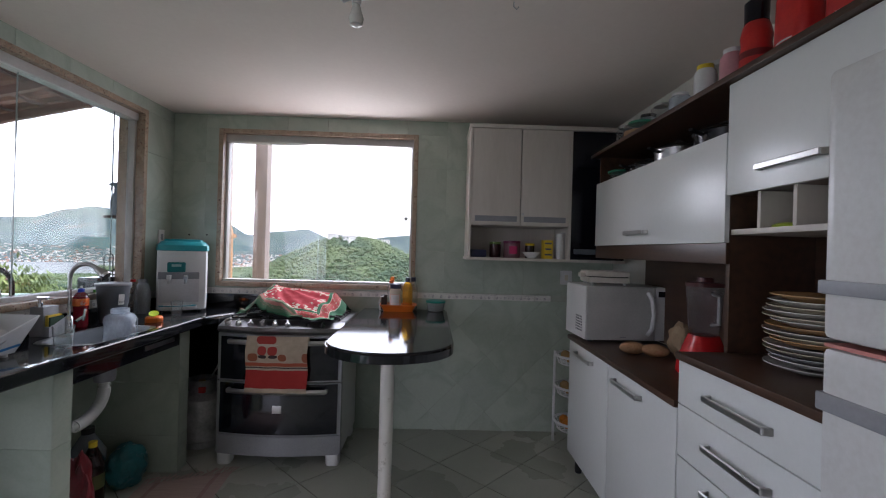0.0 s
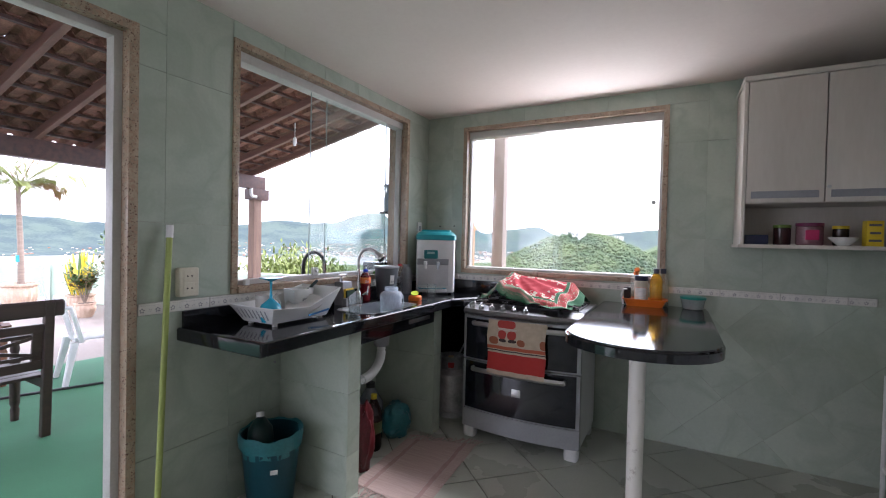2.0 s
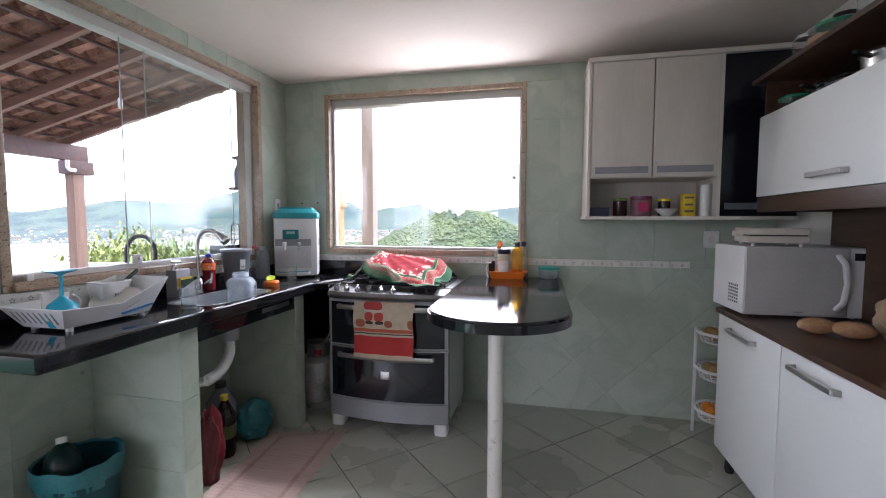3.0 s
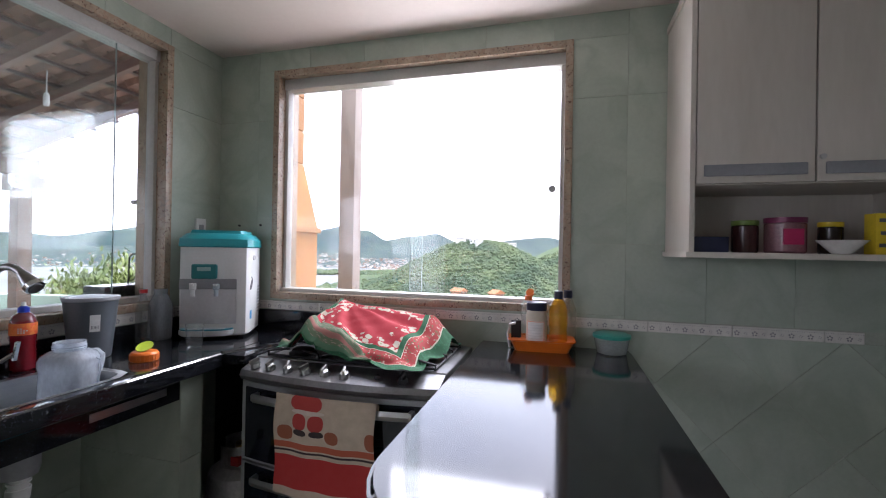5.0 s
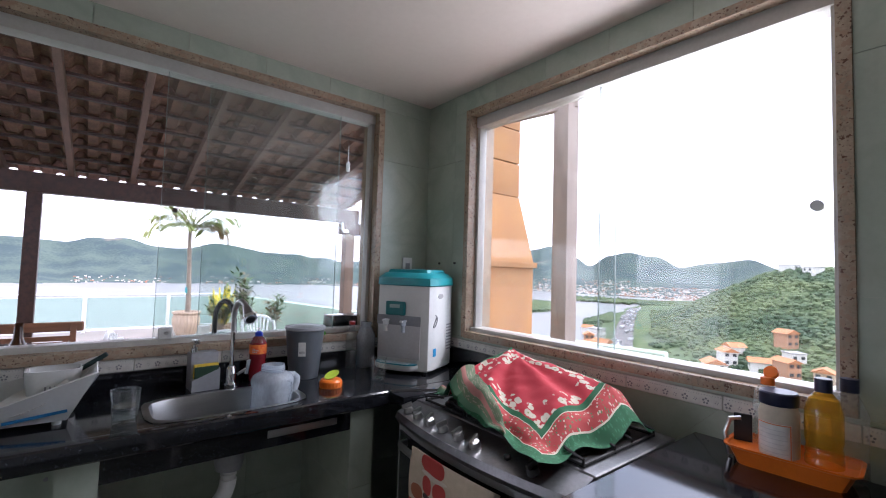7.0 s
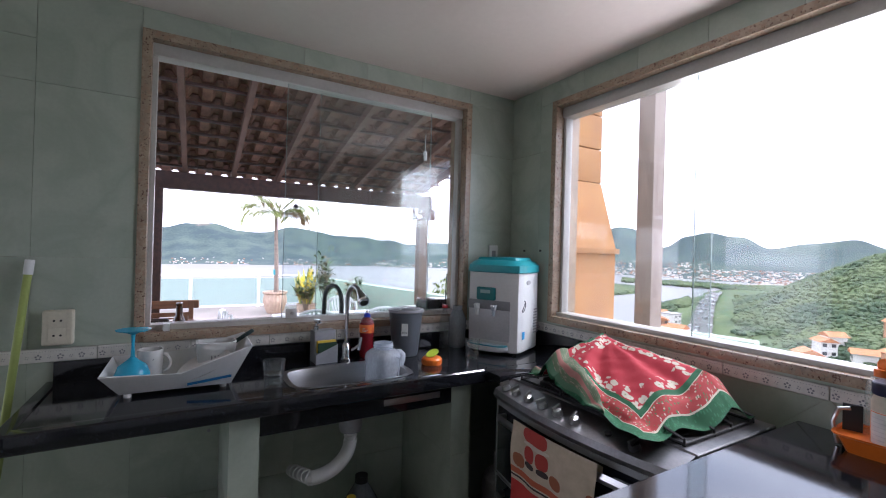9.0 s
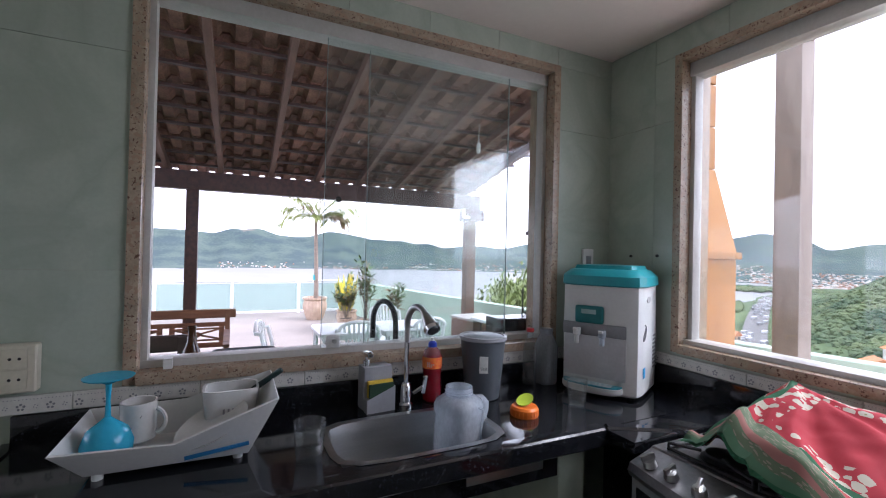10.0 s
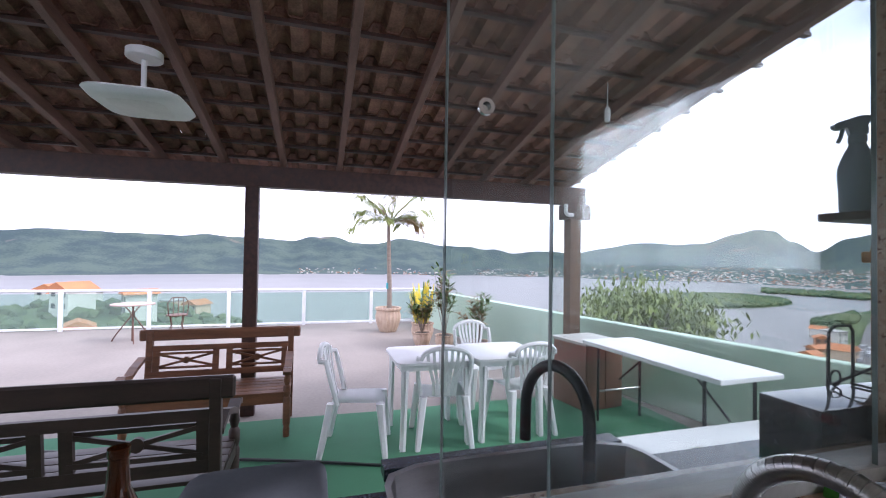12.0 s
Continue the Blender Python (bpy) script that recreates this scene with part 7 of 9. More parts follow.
part("jar_handle", tube(B(), [(0, -0.06, 0.38), (0, -0.105, 0.37), (0, -0.105, 0.25), (0, -0.056, 0.24)], 0.009, 8), mat("smoky_handle", (0.25, 0.24, 0.25), 0.3), bl)
part("lid", lathe(B(), [(0.068, 0.408), (0.069, 0.425), (0.03, 0.43), (0.028, 0.45), (0, 0.451)], power=4, seg=32), mat("maroon_plastic", (0.10, 0.03, 0.03), 0.35), bl)
part("dial", rod(B(), (-0.09, 0, 0.04), (-0.078, 0, 0.045), 0.018), BLACKPLASTIC, bl)
kb = thing("knife_block", (1.385, 1.99, 0.8955), 0, "dark knife rack with steel blades by the hutch side", "knife rack")
part("block", box(B(), (-0.05, -0.02, 0), (0.05, 0.03, 0.20), 0.005), BLACKPLASTIC, kb)
for i in range(3):
    part("knife_handle", box(B(), (-0.036 + i * 0.03, -0.008, 0.2), (-0.020 + i * 0.03, 0.014, 0.30), 0.004), BLACKPLASTIC if i % 2 else STEEL, kb)

st = thing("plate_stack", (1.25, 1.49, 1.083), 0, "tall stack of white and tan ceramic plates", "plates")
PC = [CERAMIC, mat("cream_ceramic", (0.62, 0.55, 0.42), 0.2), mat("tan_ceramic", (0.55, 0.33, 0.15), 0.25), mat("grey_ceramic", (0.45, 0.47, 0.48), 0.2)]
z = 0.0
for i in range(15):
    r = 0.138 - 0.012 * (i % 4 == 1) + 0.006 * math.sin(i * 2.1)
    p = part("plate", lathe(B(), [(0, 0), (r * 0.6, 0), (r * 0.72, 0.005), (r, 0.019), (r, 0.022), (r * 0.7, 0.010), (0, 0.007)], seg=36), PC[(0, 0, 3, 1, 0, 2, 1, 0, 2, 0, 1, 0, 1, 0, 2)[i]], st)
    p.matrix_basis = pose(random.uniform(-0.008, 0.008), random.uniform(-0.008, 0.008), z)
    z += 0.0155 if i < 12 else 0.018

# things on the hutch: pans on the open shelf, tubs on the top board
PANM = mat("dark_pan", (0.03, 0.03, 0.032), 0.25, 0.6, scale=8, bump=0.02)
ALU = mat("aluminium_pan", (0.50, 0.50, 0.50), 0.3, 1.0, scale=12, bump=0.05)
for x, y, r, h, m_, lab in ((1.30, 2.72, 0.13, 0.07, PANM, "black frying pan on the open hutch shelf"), (1.30, 2.40, 0.12, 0.10, ALU, "aluminium pan with glass lid on the hutch shelf"), (1.30, 2.02, 0.13, 0.09, PANM, "dark pan with lid on the hutch shelf")):
    t = thing("pan", (x, y, 1.903), 0, lab, "pan")
    part("pan_body", lathe(B(), [(r * 0.85, 0), (r * 0.92, 0.006), (r, h), (r - 0.006, h), (r * 0.85, 0.01), (0, 0.008)], seg=32), m_, t)
    part("rim", lathe(B(), [(r, h - 0.004), (r + 0.006, h), (r, h + 0.004)], seg=32), ALU, t)
    part("lid", lathe(B(), [(r, h + 0.002), (r * 0.7, h + 0.025), (0.015, h + 0.035), (0.014, h + 0.05), (0, h + 0.052)], seg=32), clear("lid_glass", (0.6, 0.62, 0.63), 0.05, 1.5, 0.2), t)
    part("handle", bar(B(), (-r + 0.01, -0.02, h * 0.8), (-r - 0.07, -0.06, h * 0.9), 0.02, 0.012, bevel=0.003), BLACKPLASTIC, t)
gt = thing("food_box", (1.22, 2.93, 1.903), 0, "clear tub with green lid on the hutch shelf", "container")
part("tub", lathe(B(), [(0.05, 0), (0.065, 0.07)], power=4), PETCLEAR, gt)
part("lid", lathe(B(), [(0.067, 0.068), (0.069, 0.08), (0, 0.082)], power=4), mat("green_lid", (0.01, 0.24, 0.12), 0.35), gt)
TOP = 2.1125
for x, y, r, h, body, lid, lab in ((1.24, 2.92, 0.055, 0.16, PETCLEAR, STEEL, "clear storage jar with steel lid on the hutch"), (1.22, 2.66, 0.095, 0.11, PETCLEAR, bpy.data.materials["green_lid"], "clear tub with green lid on the hutch"),
                                     (1.33, 2.80, 0.06, 0.20, CLOUDY, PANM, "cloudy canister with dark lid on the hutch"), (1.20, 2.40, 0.05, 0.13, PETCLEAR, STEEL, "small glass jar with metal lid on the hutch"),
                                     (1.22, 2.06, 0.045, 0.19, WHITEPLASTIC, YELLOW, "white bottle with yellow cap on the hutch"), (1.20, 2.22, 0.05, 0.12, CLOUDY, WHITEPLASTIC, "cloudy plastic tub on the hutch"),
                                     (1.33, 2.12, 0.085, 0.23, ALU, STEEL, "aluminium canister on the hutch"), (1.22, 1.88, 0.045, 0.18, mat("pink_plastic", (0.60, 0.30, 0.33), 0.4), WHITEPLASTIC, "pink plastic beaker on the hutch")):
    t = thing("storage_jar", (x, y, TOP), 0, lab, "jar", "jars on the hutch")
    part("jar", lathe(B(), [(r * 0.9, 0), (r, 0.008), (r, h * 0.8), (r * 0.7, h * 0.92)]), body, t)
    part("lid", lathe(B(), [(r * 0.74, h * 0.9), (r * 0.76, h), (0, h * 1.01)]), lid, t)
    if r > 0.05:
        part("label_band", lathe(B(), [(r * 1.005, h * 0.25), (r * 1.005, h * 0.5)]), PAPERWHITE if body is WHITEPLASTIC else mat("tan_filling", (0.40, 0.26, 0.14), 0.7) if y == 2.66 else body, t)
REDPACK = mat("red_packet", (0.55, 0.03, 0.02), 0.35, col2=(0.42, 0.02, 0.02), scale=14, bump=0.2)
sq = thing("sauce_bottle", (1.21, 1.735, TOP), 0, "red bottle with black cap and dark base band", "bottle")
part("bottle", lathe(B(), [(0.050, 0), (0.054, 0.01), (0.054, 0.10), (0.049, 0.13), (0.053, 0.16), (0.045, 0.20), (0.036, 0.215)]), REDPACK, sq)
part("base_band", lathe(B(), [(0.0545, 0.004), (0.0548, 0.045)]), CABBLACK, sq)
part("print_patch", lathe(B(), [(0.0546, 0.075), (0.0546, 0.10)]), mat("dark_red_print", (0.16, 0.015, 0.015), 0.4), sq)
part("cap", lathe(B(), [(0.04, 0.212), (0.041, 0.29), (0.03, 0.30), (0, 0.301)]), CABBLACK, sq)
for x, y, w_, lab in ((1.22, 1.555, 0.072, "crinkled red packet with a thin white stripe on the hutch"), (1.23, 1.375, 0.066, "crinkled red packet standing behind on the hutch")):
    t = thing("red_packet", (x, y, TOP), 0, lab, "packet", "red packets on the hutch")
    bm = lathe(B(), [(w_ * 0.84, 0), (w_, 0.02), (w_ * 1.02, 0.12), (w_ * 0.95, 0.22), (w_ * 0.7, 0.28), (w_ * 0.5, 0.32)], power=3.0, sx=0.7, seg=36)
    for v in bm.verts:
        k = 1 + 0.09 * noise.noise(Vector(v.co) * 28)
        v.co.x, v.co.y = v.co.x * k, v.co.y * k
    part("packet", bm, REDPACK, t)
    part("white_stripe", tube(B(), arc((0, 0, 0.06), w_ * 1.0, 2.2, 4.1, 12, (0.74, 0, 0), (0, 1.02, 0)), 0.003, 5), PAPERWHITE, t)

# niche: small yellow dish
single("yellow_dish", lathe(B(), [(0.05, 0), (0.055, 0.006), (0.04, 0.014), (0, 0.015)]), LIME, (1.20, 1.54, 1.546), 0, "lime-yellow small dish in the hutch niche", "dish")

# open shelf of the wall cabinet
SH = 1.3955
bx_ = thing("dark_box", (0.345, 3.33, SH), 0, "dark flat box on the cabinet shelf", "box")
part("carton", box(B(), (-0.055, -0.05, 0), (0.055, 0.05, 0.055), 0.003), NAVY, bx_)
for x, r, h, body, lid, lab in ((0.475, 0.042, 0.115, mat("dark_preserve", (0.05, 0.02, 0.02), 0.2), mat("olive_lid", (0.16, 0.25, 0.05), 0.4), "jar of dark preserve with green lid"), (0.60, 0.062, 0.125, clear("pink_tub", (0.75, 0.45, 0.50), 0.1, 1.4, 0.4), mat("plum_lid", (0.20, 0.03, 0.09), 0.35), "clear tub with plum-red lid"), (0.735, 0.035, 0.11, mat("dark_bottle", (0.03, 0.02, 0.015), 0.2), YELLOW, "small dark bottle with yellow cap")):
    t = thing("shelf_jar", (x, 3.36, SH), 0, lab + " on the cabinet shelf", "jar")
    part("jar", lathe(B(), [(r * 0.92, 0), (r, 0.006), (r, h * 0.82), (r * 0.9, h * 0.86)]), body, t)
    part("lid", lathe(B(), [(r, h * 0.85), (r * 1.03, h * 0.87), (r * 1.03, h), (0, h)]), lid, t)
    if r > 0.06:
        part("sticker", box(B(), (-0.03, -r - 0.002, 0.03), (0.03, -r + 0.006, 0.085), 0.001), mat("magenta_sticker", (0.50, 0.03, 0.12), 0.5), t)
single("bowl", lathe(B(), [(0.025, 0), (0.03, 0.004), (0.068, 0.045), (0.065, 0.045), (0.028, 0.008), (0, 0.008)], seg=32), CERAMIC, (0.73, 3.285, SH), 0, "white ceramic bowl on the cabinet shelf", "bowl")
yb = thing("yellow_box", (0.852, 3.31, SH), 6, "small yellow carton with printed bars on the shelf", "box")
part("carton", box(B(), (-0.035, -0.025, 0), (0.035, 0.025, 0.135), 0.002), YELLOW, yb)
for i, (w, zz) in enumerate(((0.026, 0.112), (0.022, 0.07), (0.026, 0.03))):
    part("text_bar", box(B(), (-w, -0.0262, zz - 0.006), (w, -0.0252, zz + 0.006)), INK, yb, smooth=False)
ca = thing("foil_roll_box", (0.94, 3.30, SH), 0, "tall white and steel canister on the shelf", "canister")
part("canister", lathe(B(), [(0.024, 0), (0.024, 0.185), (0.0, 0.187)]), WHITEPLASTIC, ca)
part("sleeve", lathe(B(), [(0.022, 0), (0.022, 0.195), (0.0, 0.197)], (0.032, 0.03, 0)), STEEL, ca)

fs = thing("fruit_stand", (1.10, 3.37, 0), 0, "white three-tier plastic fruit stand with oranges", "fruit stand")
for z in (0.13, 0.39, 0.62):
    bk = part("basket", tube(B(), arc((0, 0, z), 0.115, 0, 2 * math.pi, 28, (1, 0, 0), (0, 1, 0)), 0.006, 8), WHITEPLASTIC, fs)
    part("rim", tube(B(), arc((0, 0, z + 0.055), 0.14, 0, 2 * math.pi, 28, (1, 0, 0), (0, 1, 0)), 0.009, 8), WHITEPLASTIC, bk)
    for i in range(16):
        a = 2 * math.pi * i / 16
        part("rib", tube(B(), [(0.14 * math.cos(a), 0.14 * math.sin(a), z + 0.055), (0.115 * math.cos(a), 0.115 * math.sin(a), z), (0, 0, z)], 0.004, 5), WHITEPLASTIC, bk)
for i in range(3):
    a = 2 * math.pi * i / 3 + 2.6
    part("post", rod(B(), (0.15 * math.cos(a), 0.15 * math.sin(a), 0), (0.15 * math.cos(a), 0.15 * math.sin(a), 0.69), 0.010), WHITEPLASTIC, fs)
OR = mat("orange_peel", (0.75, 0.25, 0.02), 0.45, scale=60, bump=0.3)
POT = mat("potato_skin", (0.42, 0.26, 0.10), 0.8, scale=30, bump=0.4)
for z, m_, nm in ((0.14, OR, "orange"), (0.40, POT, "potato"), (0.63, POT, "potato")):
    for i in range(5):
        a = 2.5 + i * 1.25
        bm = B()
        bmesh.ops.create_icosphere(bm, subdivisions=3, radius=0.036)
        for v in bm.verts:
            v.co *= 1 + 0.06 * noise.noise(v.co * 30 + Vector((i, z, 0)))
        single(nm, bm, m_, (1.10 + 0.07 * math.cos(a), 3.37 + 0.07 * math.sin(a), z + 0.036), 0, "ripe orange in the fruit stand basket" if nm == "orange" else "brown potato in the fruit stand basket", nm, "fruit in the stand")

# bare bulb on the ceiling
cbk = thing("ceiling_bulb", (-0.32, 1.87, ZC), 0, "unlit bulb in a white ceiling socket", "ceiling light")
part("rose", lathe(B(), [(0.05, 0), (0.05, -0.012), (0.02, -0.02), (0.019, -0.055), (0.0, -0.056)]), WHITEPLASTIC, cbk)
part("bulb", lathe(B(), [(0.014, -0.055), (0.022, -0.085), (0.030, -0.11), (0.024, -0.135), (0, -0.142)]), mat("frosted_bulb", (0.72, 0.72, 0.68), 0.25), cbk)
part("clamp", tube(B(), [(-0.02, 0, -0.03), (-0.05, 0.0, -0.045), (-0.075, 0, -0.02)], 0.006, 6), WHITEPLASTIC, cbk)
single("ceiling_hook", tube(B(), [(0, 0, 0), (0, 0, -0.02), (0.012, 0, -0.032), (0.02, 0, -0.02)], 0.003, 6), STEEL, (0.317, 1.90, ZC), 0, "small steel hook in the ceiling", "hook")

# ---- terrace furniture ----
def bench(name, at, rz_, length, wood, label):
    t = thing(name, at, rz_, label, "bench", "garden benches")
    h = length / 2
    for s in (-1, 1):
        part("back_post", bar(B(), (-0.26, s * h, 0), (-0.32, s * h, 0.93), 0.055, 0.05, up=(1, 0, 0), bevel=0.004), wood, t)
        part("front_leg", lathe(B(), [(0.026, 0), (0.030, 0.08), (0.024, 0.10), (0.032, 0.13), (0.034, 0.36), (0.026, 0.38), (0.034, 0.41), (0.034, 0.47), (0.022, 0.49), (0.032, 0.53), (0.024, 0.57), (0.028, 0.61)], (0.27, s * h, 0), seg=12), wood, t)
        arm = [(-0.28, s * h, 0.66), (-0.12, s * h, 0.70), (0.06, s * h, 0.655), (0.18, s * h, 0.61), (0.30, s * h, 0.635), (0.36, s * h, 0.615)]
        bm = B()
        for p, q in zip(arm, arm[1:]):
            bar(bm, p, q, 0.065, 0.032)
        part("armrest", bm, wood, t)
        part("side_rail", bar(B(), (-0.27, s * h, 0.37), (0.26, s * h, 0.37), 0.03, 0.07), wood, t)
    part("front_apron", bar(B(), (0.27, -h, 0.365), (0.27, h, 0.365), 0.03, 0.085), wood, t)
    for i in range(6):
        x = -0.22 + i * 0.095
        part("seat_slat", box(B(), (x - 0.043, -h - 0.01, 0.41), (x + 0.043, h + 0.01, 0.43), 0.003), wood, t)
    part("top_rail", bar(B(), (-0.32, -h - 0.09, 0.885), (-0.32, h + 0.09, 0.885), 0.035, 0.11, bevel=0.012), wood, t)
    part("upper_rail", bar(B(), (-0.305, -h, 0.755), (-0.305, h, 0.755), 0.03, 0.055), wood, t)
    part("lower_rail", bar(B(), (-0.28, -h, 0.505), (-0.28, h, 0.505), 0.03, 0.06), wood, t)
    n_ = max(2, round(length / 0.62))
    for k in range(n_):
        a, b = -h + length * k / n_ + 0.06, -h + length * (k + 1) / n_ - 0.06
        for y in (a, b):
            part("stile", bar(B(), (-0.28, y, 0.53), (-0.303, y, 0.735), 0.055, 0.025, up=(1, 0, 0)), wood, t)
        bm = B()
        for p, q in (((a, 0.57), (b, 0.70)), ((b, 0.57), (a, 0.70))):
            bar(bm, (-0.283 - (p[1] - 0.53) * 0.1, p[0], p[1]), (-0.283 - (q[1] - 0.53) * 0.1, q[0], q[1]), 0.018, 0.022)
        for z in (0.565, 0.705):
            bar(bm, (-0.29, a, z), (-0.29, b, z), 0.02, 0.022)
        part("lattice", bm, wood, t)
        rosette = part("rosette", lathe(B(), [(0.0, -0.014), (0.034, -0.014), (0.034, 0.014), (0.0, 0.014)], seg=12), wood, t)
        rosette.matrix_basis = pose(-0.293, (a + b) / 2, 0.635, 0, 90, 0)
    return t


bench("garden_bench", (-5.98, 1.25, TZ), 0, 1.25, BENCHWOOD, "brown wooden garden bench with lattice back panels").scale.z = 0.95
bench("garden_bench", (-4.34, 0.93, TZ + 0.008), 180, 1.38, BENCHDARK, "dark wooden garden bench with lattice back panels").scale.z = 1.06


def plastic_chair():
    t = thing("plastic_chair", (0, 0, 0), 0, "white moulded plastic chair with slatted back", "chair", "chairs round the terrace table")
    bm = B()
    rows = []
    for i in range(9):
        x = -0.20 + 0.42 * i / 8
        rows.append([(x, (-0.205 + 0.41 * j / 10) * (0.9 + 0.1 * i / 8), 0.43 - 0.018 * math.cos((j - 5) / 5 * 1.4) - 0.02 * (i == 8)) for j in range(11)])
    sheet(bm, rows, 0.012)
    part("seat", bm, WHITECHAIR, t)
    for x, y, dx, dy in ((0.19, 0.19, 0.05, 0.05), (0.19, -0.19, 0.05, -0.05), (-0.20, 0.18, -0.08, 0.05), (-0.20, -0.18, -0.08, -0.05)):
        bm = B()
        lathe(bm, [(0.022, 0.0), (0.024, 0.02), (0.034, 0.42)], power=4, seg=12)
        for v in bm.verts:
            k = 1 - v.co.z / 0.42
            v.co.x += x + dx * k
            v.co.y += y + dy * k
        part("leg", bm, WHITECHAIR, t)

    def bp(u, z):
        return Vector((-0.20 - (z - 0.42) * 0.26 + 0.05 * (u * u), u * (0.20 + 0.03 * math.sin((z - 0.42) * 6)), z))
    edge = [bp(-1, 0.41 + 0.05 * i) for i in range(8)] + [Vector((-0.315 + 0.02 * abs(math.cos(a)), -0.205 * math.cos(a), 0.76 + 0.09 * math.sin(a))) for a in [math.pi * k / 14 for k in range(15)]] + [bp(1, 0.41 + 0.05 * i) for i in range(7, -1, -1)]
    bm = B()
    tube(bm, edge, 0.021, 8)
    part("back_frame", bm, WHITECHAIR, t)
    for k in range(-3, 4):
        u = k / 4.2
        bm = B()
        pts = [bp(u * 0.62, 0.42 + 0.06 * i) if i < 3 else bp(u * (0.62 + 0.09 * (i - 2)), 0.42 + 0.06 * i) for i in range(7)]
        pts[-1].z = 0.80 + 0.035 * (1 - u * u)
        for p, q in zip(pts, pts[1:]):
            bar(bm, p, q, 0.026, 0.009, up=(1, 0, 0))
        part("back_slat", bm, WHITECHAIR, t, smooth=False)
    return t


ch = plastic_chair()
ch.matrix_basis = pose(-5.33, 2.47, TZ + 0.012, 0, 0, 78)
copy_thing(ch, pose(-5.36, 3.20, TZ + 0.012, 0, 0, 172))
copy_thing(ch, pose(-5.38, 3.97, TZ + 0.012, 0, 0, 186))
copy_thing(ch, pose(-6.22, 3.93, TZ + 0.004, 0, 0, 8))


def plastic_table(x, y):
    t = thing("plastic_table", (x, y, TZ + 0.01), 0, "white square plastic table on the terrace", "table", "tables on the terrace")
    bm = B()
    lathe(bm, [(0.0, 0.70), (0.33, 0.70), (0.345, 0.705), (0.345, 0.725), (0.33, 0.733), (0.0, 0.735)], power=12, seg=48)
    part("tabletop", bm, WHITECHAIR, t)
    part("apron", box(B(), (-0.31, -0.31, 0.65), (0.31, 0.31, 0.70), 0.01), WHITECHAIR, t)
    for sx in (-1, 1):
        for sy in (-1, 1):
            bm = B()
            bar(bm, (sx * 0.29, sy * 0.285, 0), (sx * 0.285, sy * 0.265, 0.66), 0.07, 0.025)
            bar(bm, (sx * 0.285, sy * 0.29, 0), (sx * 0.265, sy * 0.285, 0.66), 0.025, 0.07)
            part("leg", bm, WHITECHAIR, t, smooth=False)
    return t


plastic_table(-5.45, 3.10)
plastic_table(-5.45, 3.80)

ft = thing("folding_table", (-4.75, 5.12, TZ), 2, "white folding table with dark steel legs by the parapet", "table")
part("tabletop", box(B(), (-0.78, -0.32, 0.745), (0.78, 0.32, 0.785), 0.012, 3), WHITECHAIR, ft)
for x in (-0.60, 0.60):
    for y in (-0.26, 0.26):
        part("leg", rod(B(), (x, y, 0), (x, y, 0.75), 0.014), BLACKPLASTIC, ft)
    part("cross_bar", rod(B(), (x, -0.26, 0.30), (x, 0.26, 0.30), 0.010), STEEL, ft)
    part("brace", rod(B(), (x, 0, 0.40), (x * 0.35, 0, 0.74), 0.010), BLACKPLASTIC, ft)
BOXWOOD = mat("brown_board", (0.22, 0.11, 0.075), 0.6, col2=(0.15, 0.075, 0.05), scale=4, fine=50, bump=0.1, stretch=(5, 5, 0.5))
bc = thing("wooden_cabinet", (-5.87, 5.08, TZ), 8, "brown board cabinet standing on the green carpet", "cabinet")
part("case", box(B(), (-0.26, -0.26, 0), (0.26, 0.26, 0.70), 0.004), BOXWOOD, bc)
part("top", box(B(), (-0.28, -0.28, 0.70), (0.28, 0.28, 0.73), 0.004), mat("pale_top", (0.5, 0.48, 0.44), 0.5), bc)
part("door", box(B(), (0.262, -0.24, 0.03), (0.275, -0.01, 0.68), 0.003), BOXWOOD, bc)
part("door", box(B(), (0.262, 0.01, 0.03), (0.275, 0.24, 0.68), 0.003), BOXWOOD, bc)
lt = thing("low_white_table", (-3.52, 4.45, TZ + 0.008), 0, "low white table on the green carpet", "table")
part("tabletop", box(B(), (-0.34, -0.6, 0.49), (0.34, 0.6, 0.52), 0.006), WHITECHAIR, lt)
for x in (-0.3, 0.3):
    for y in (-0.55, 0.55):
        part("leg", box(B(), (x - 0.02, y - 0.02, 0), (x + 0.02, y + 0.02, 0.49), 0.003), WHITECHAIR, lt)
bm = B()
bmesh.ops.create_icosphere(bm, subdivisions=3, radius=0.07)
for v in bm.verts:
    v.co = Vector((v.co.x, v.co.y * 1.4, max(-0.03, v.co.z * 0.7 * (1 + 0.3 * noise.noise(v.co * 20)))))
single("stone", bm, GROUT, (-3.45, 4.12, TZ + 0.558), 0, "grey stone lying on the low white table", "stone")
tarp = crumpled("green_cover", -3.42, 5.38, 0.22, 0.20, 0.62, mat("pale_green_sheet", (0.18, 0.40, 0.30), 0.7, scale=8, bump=0.3), "pale green plastic sheet heaped on the terrace", 21)
tarp.location.z = TZ + 0.005

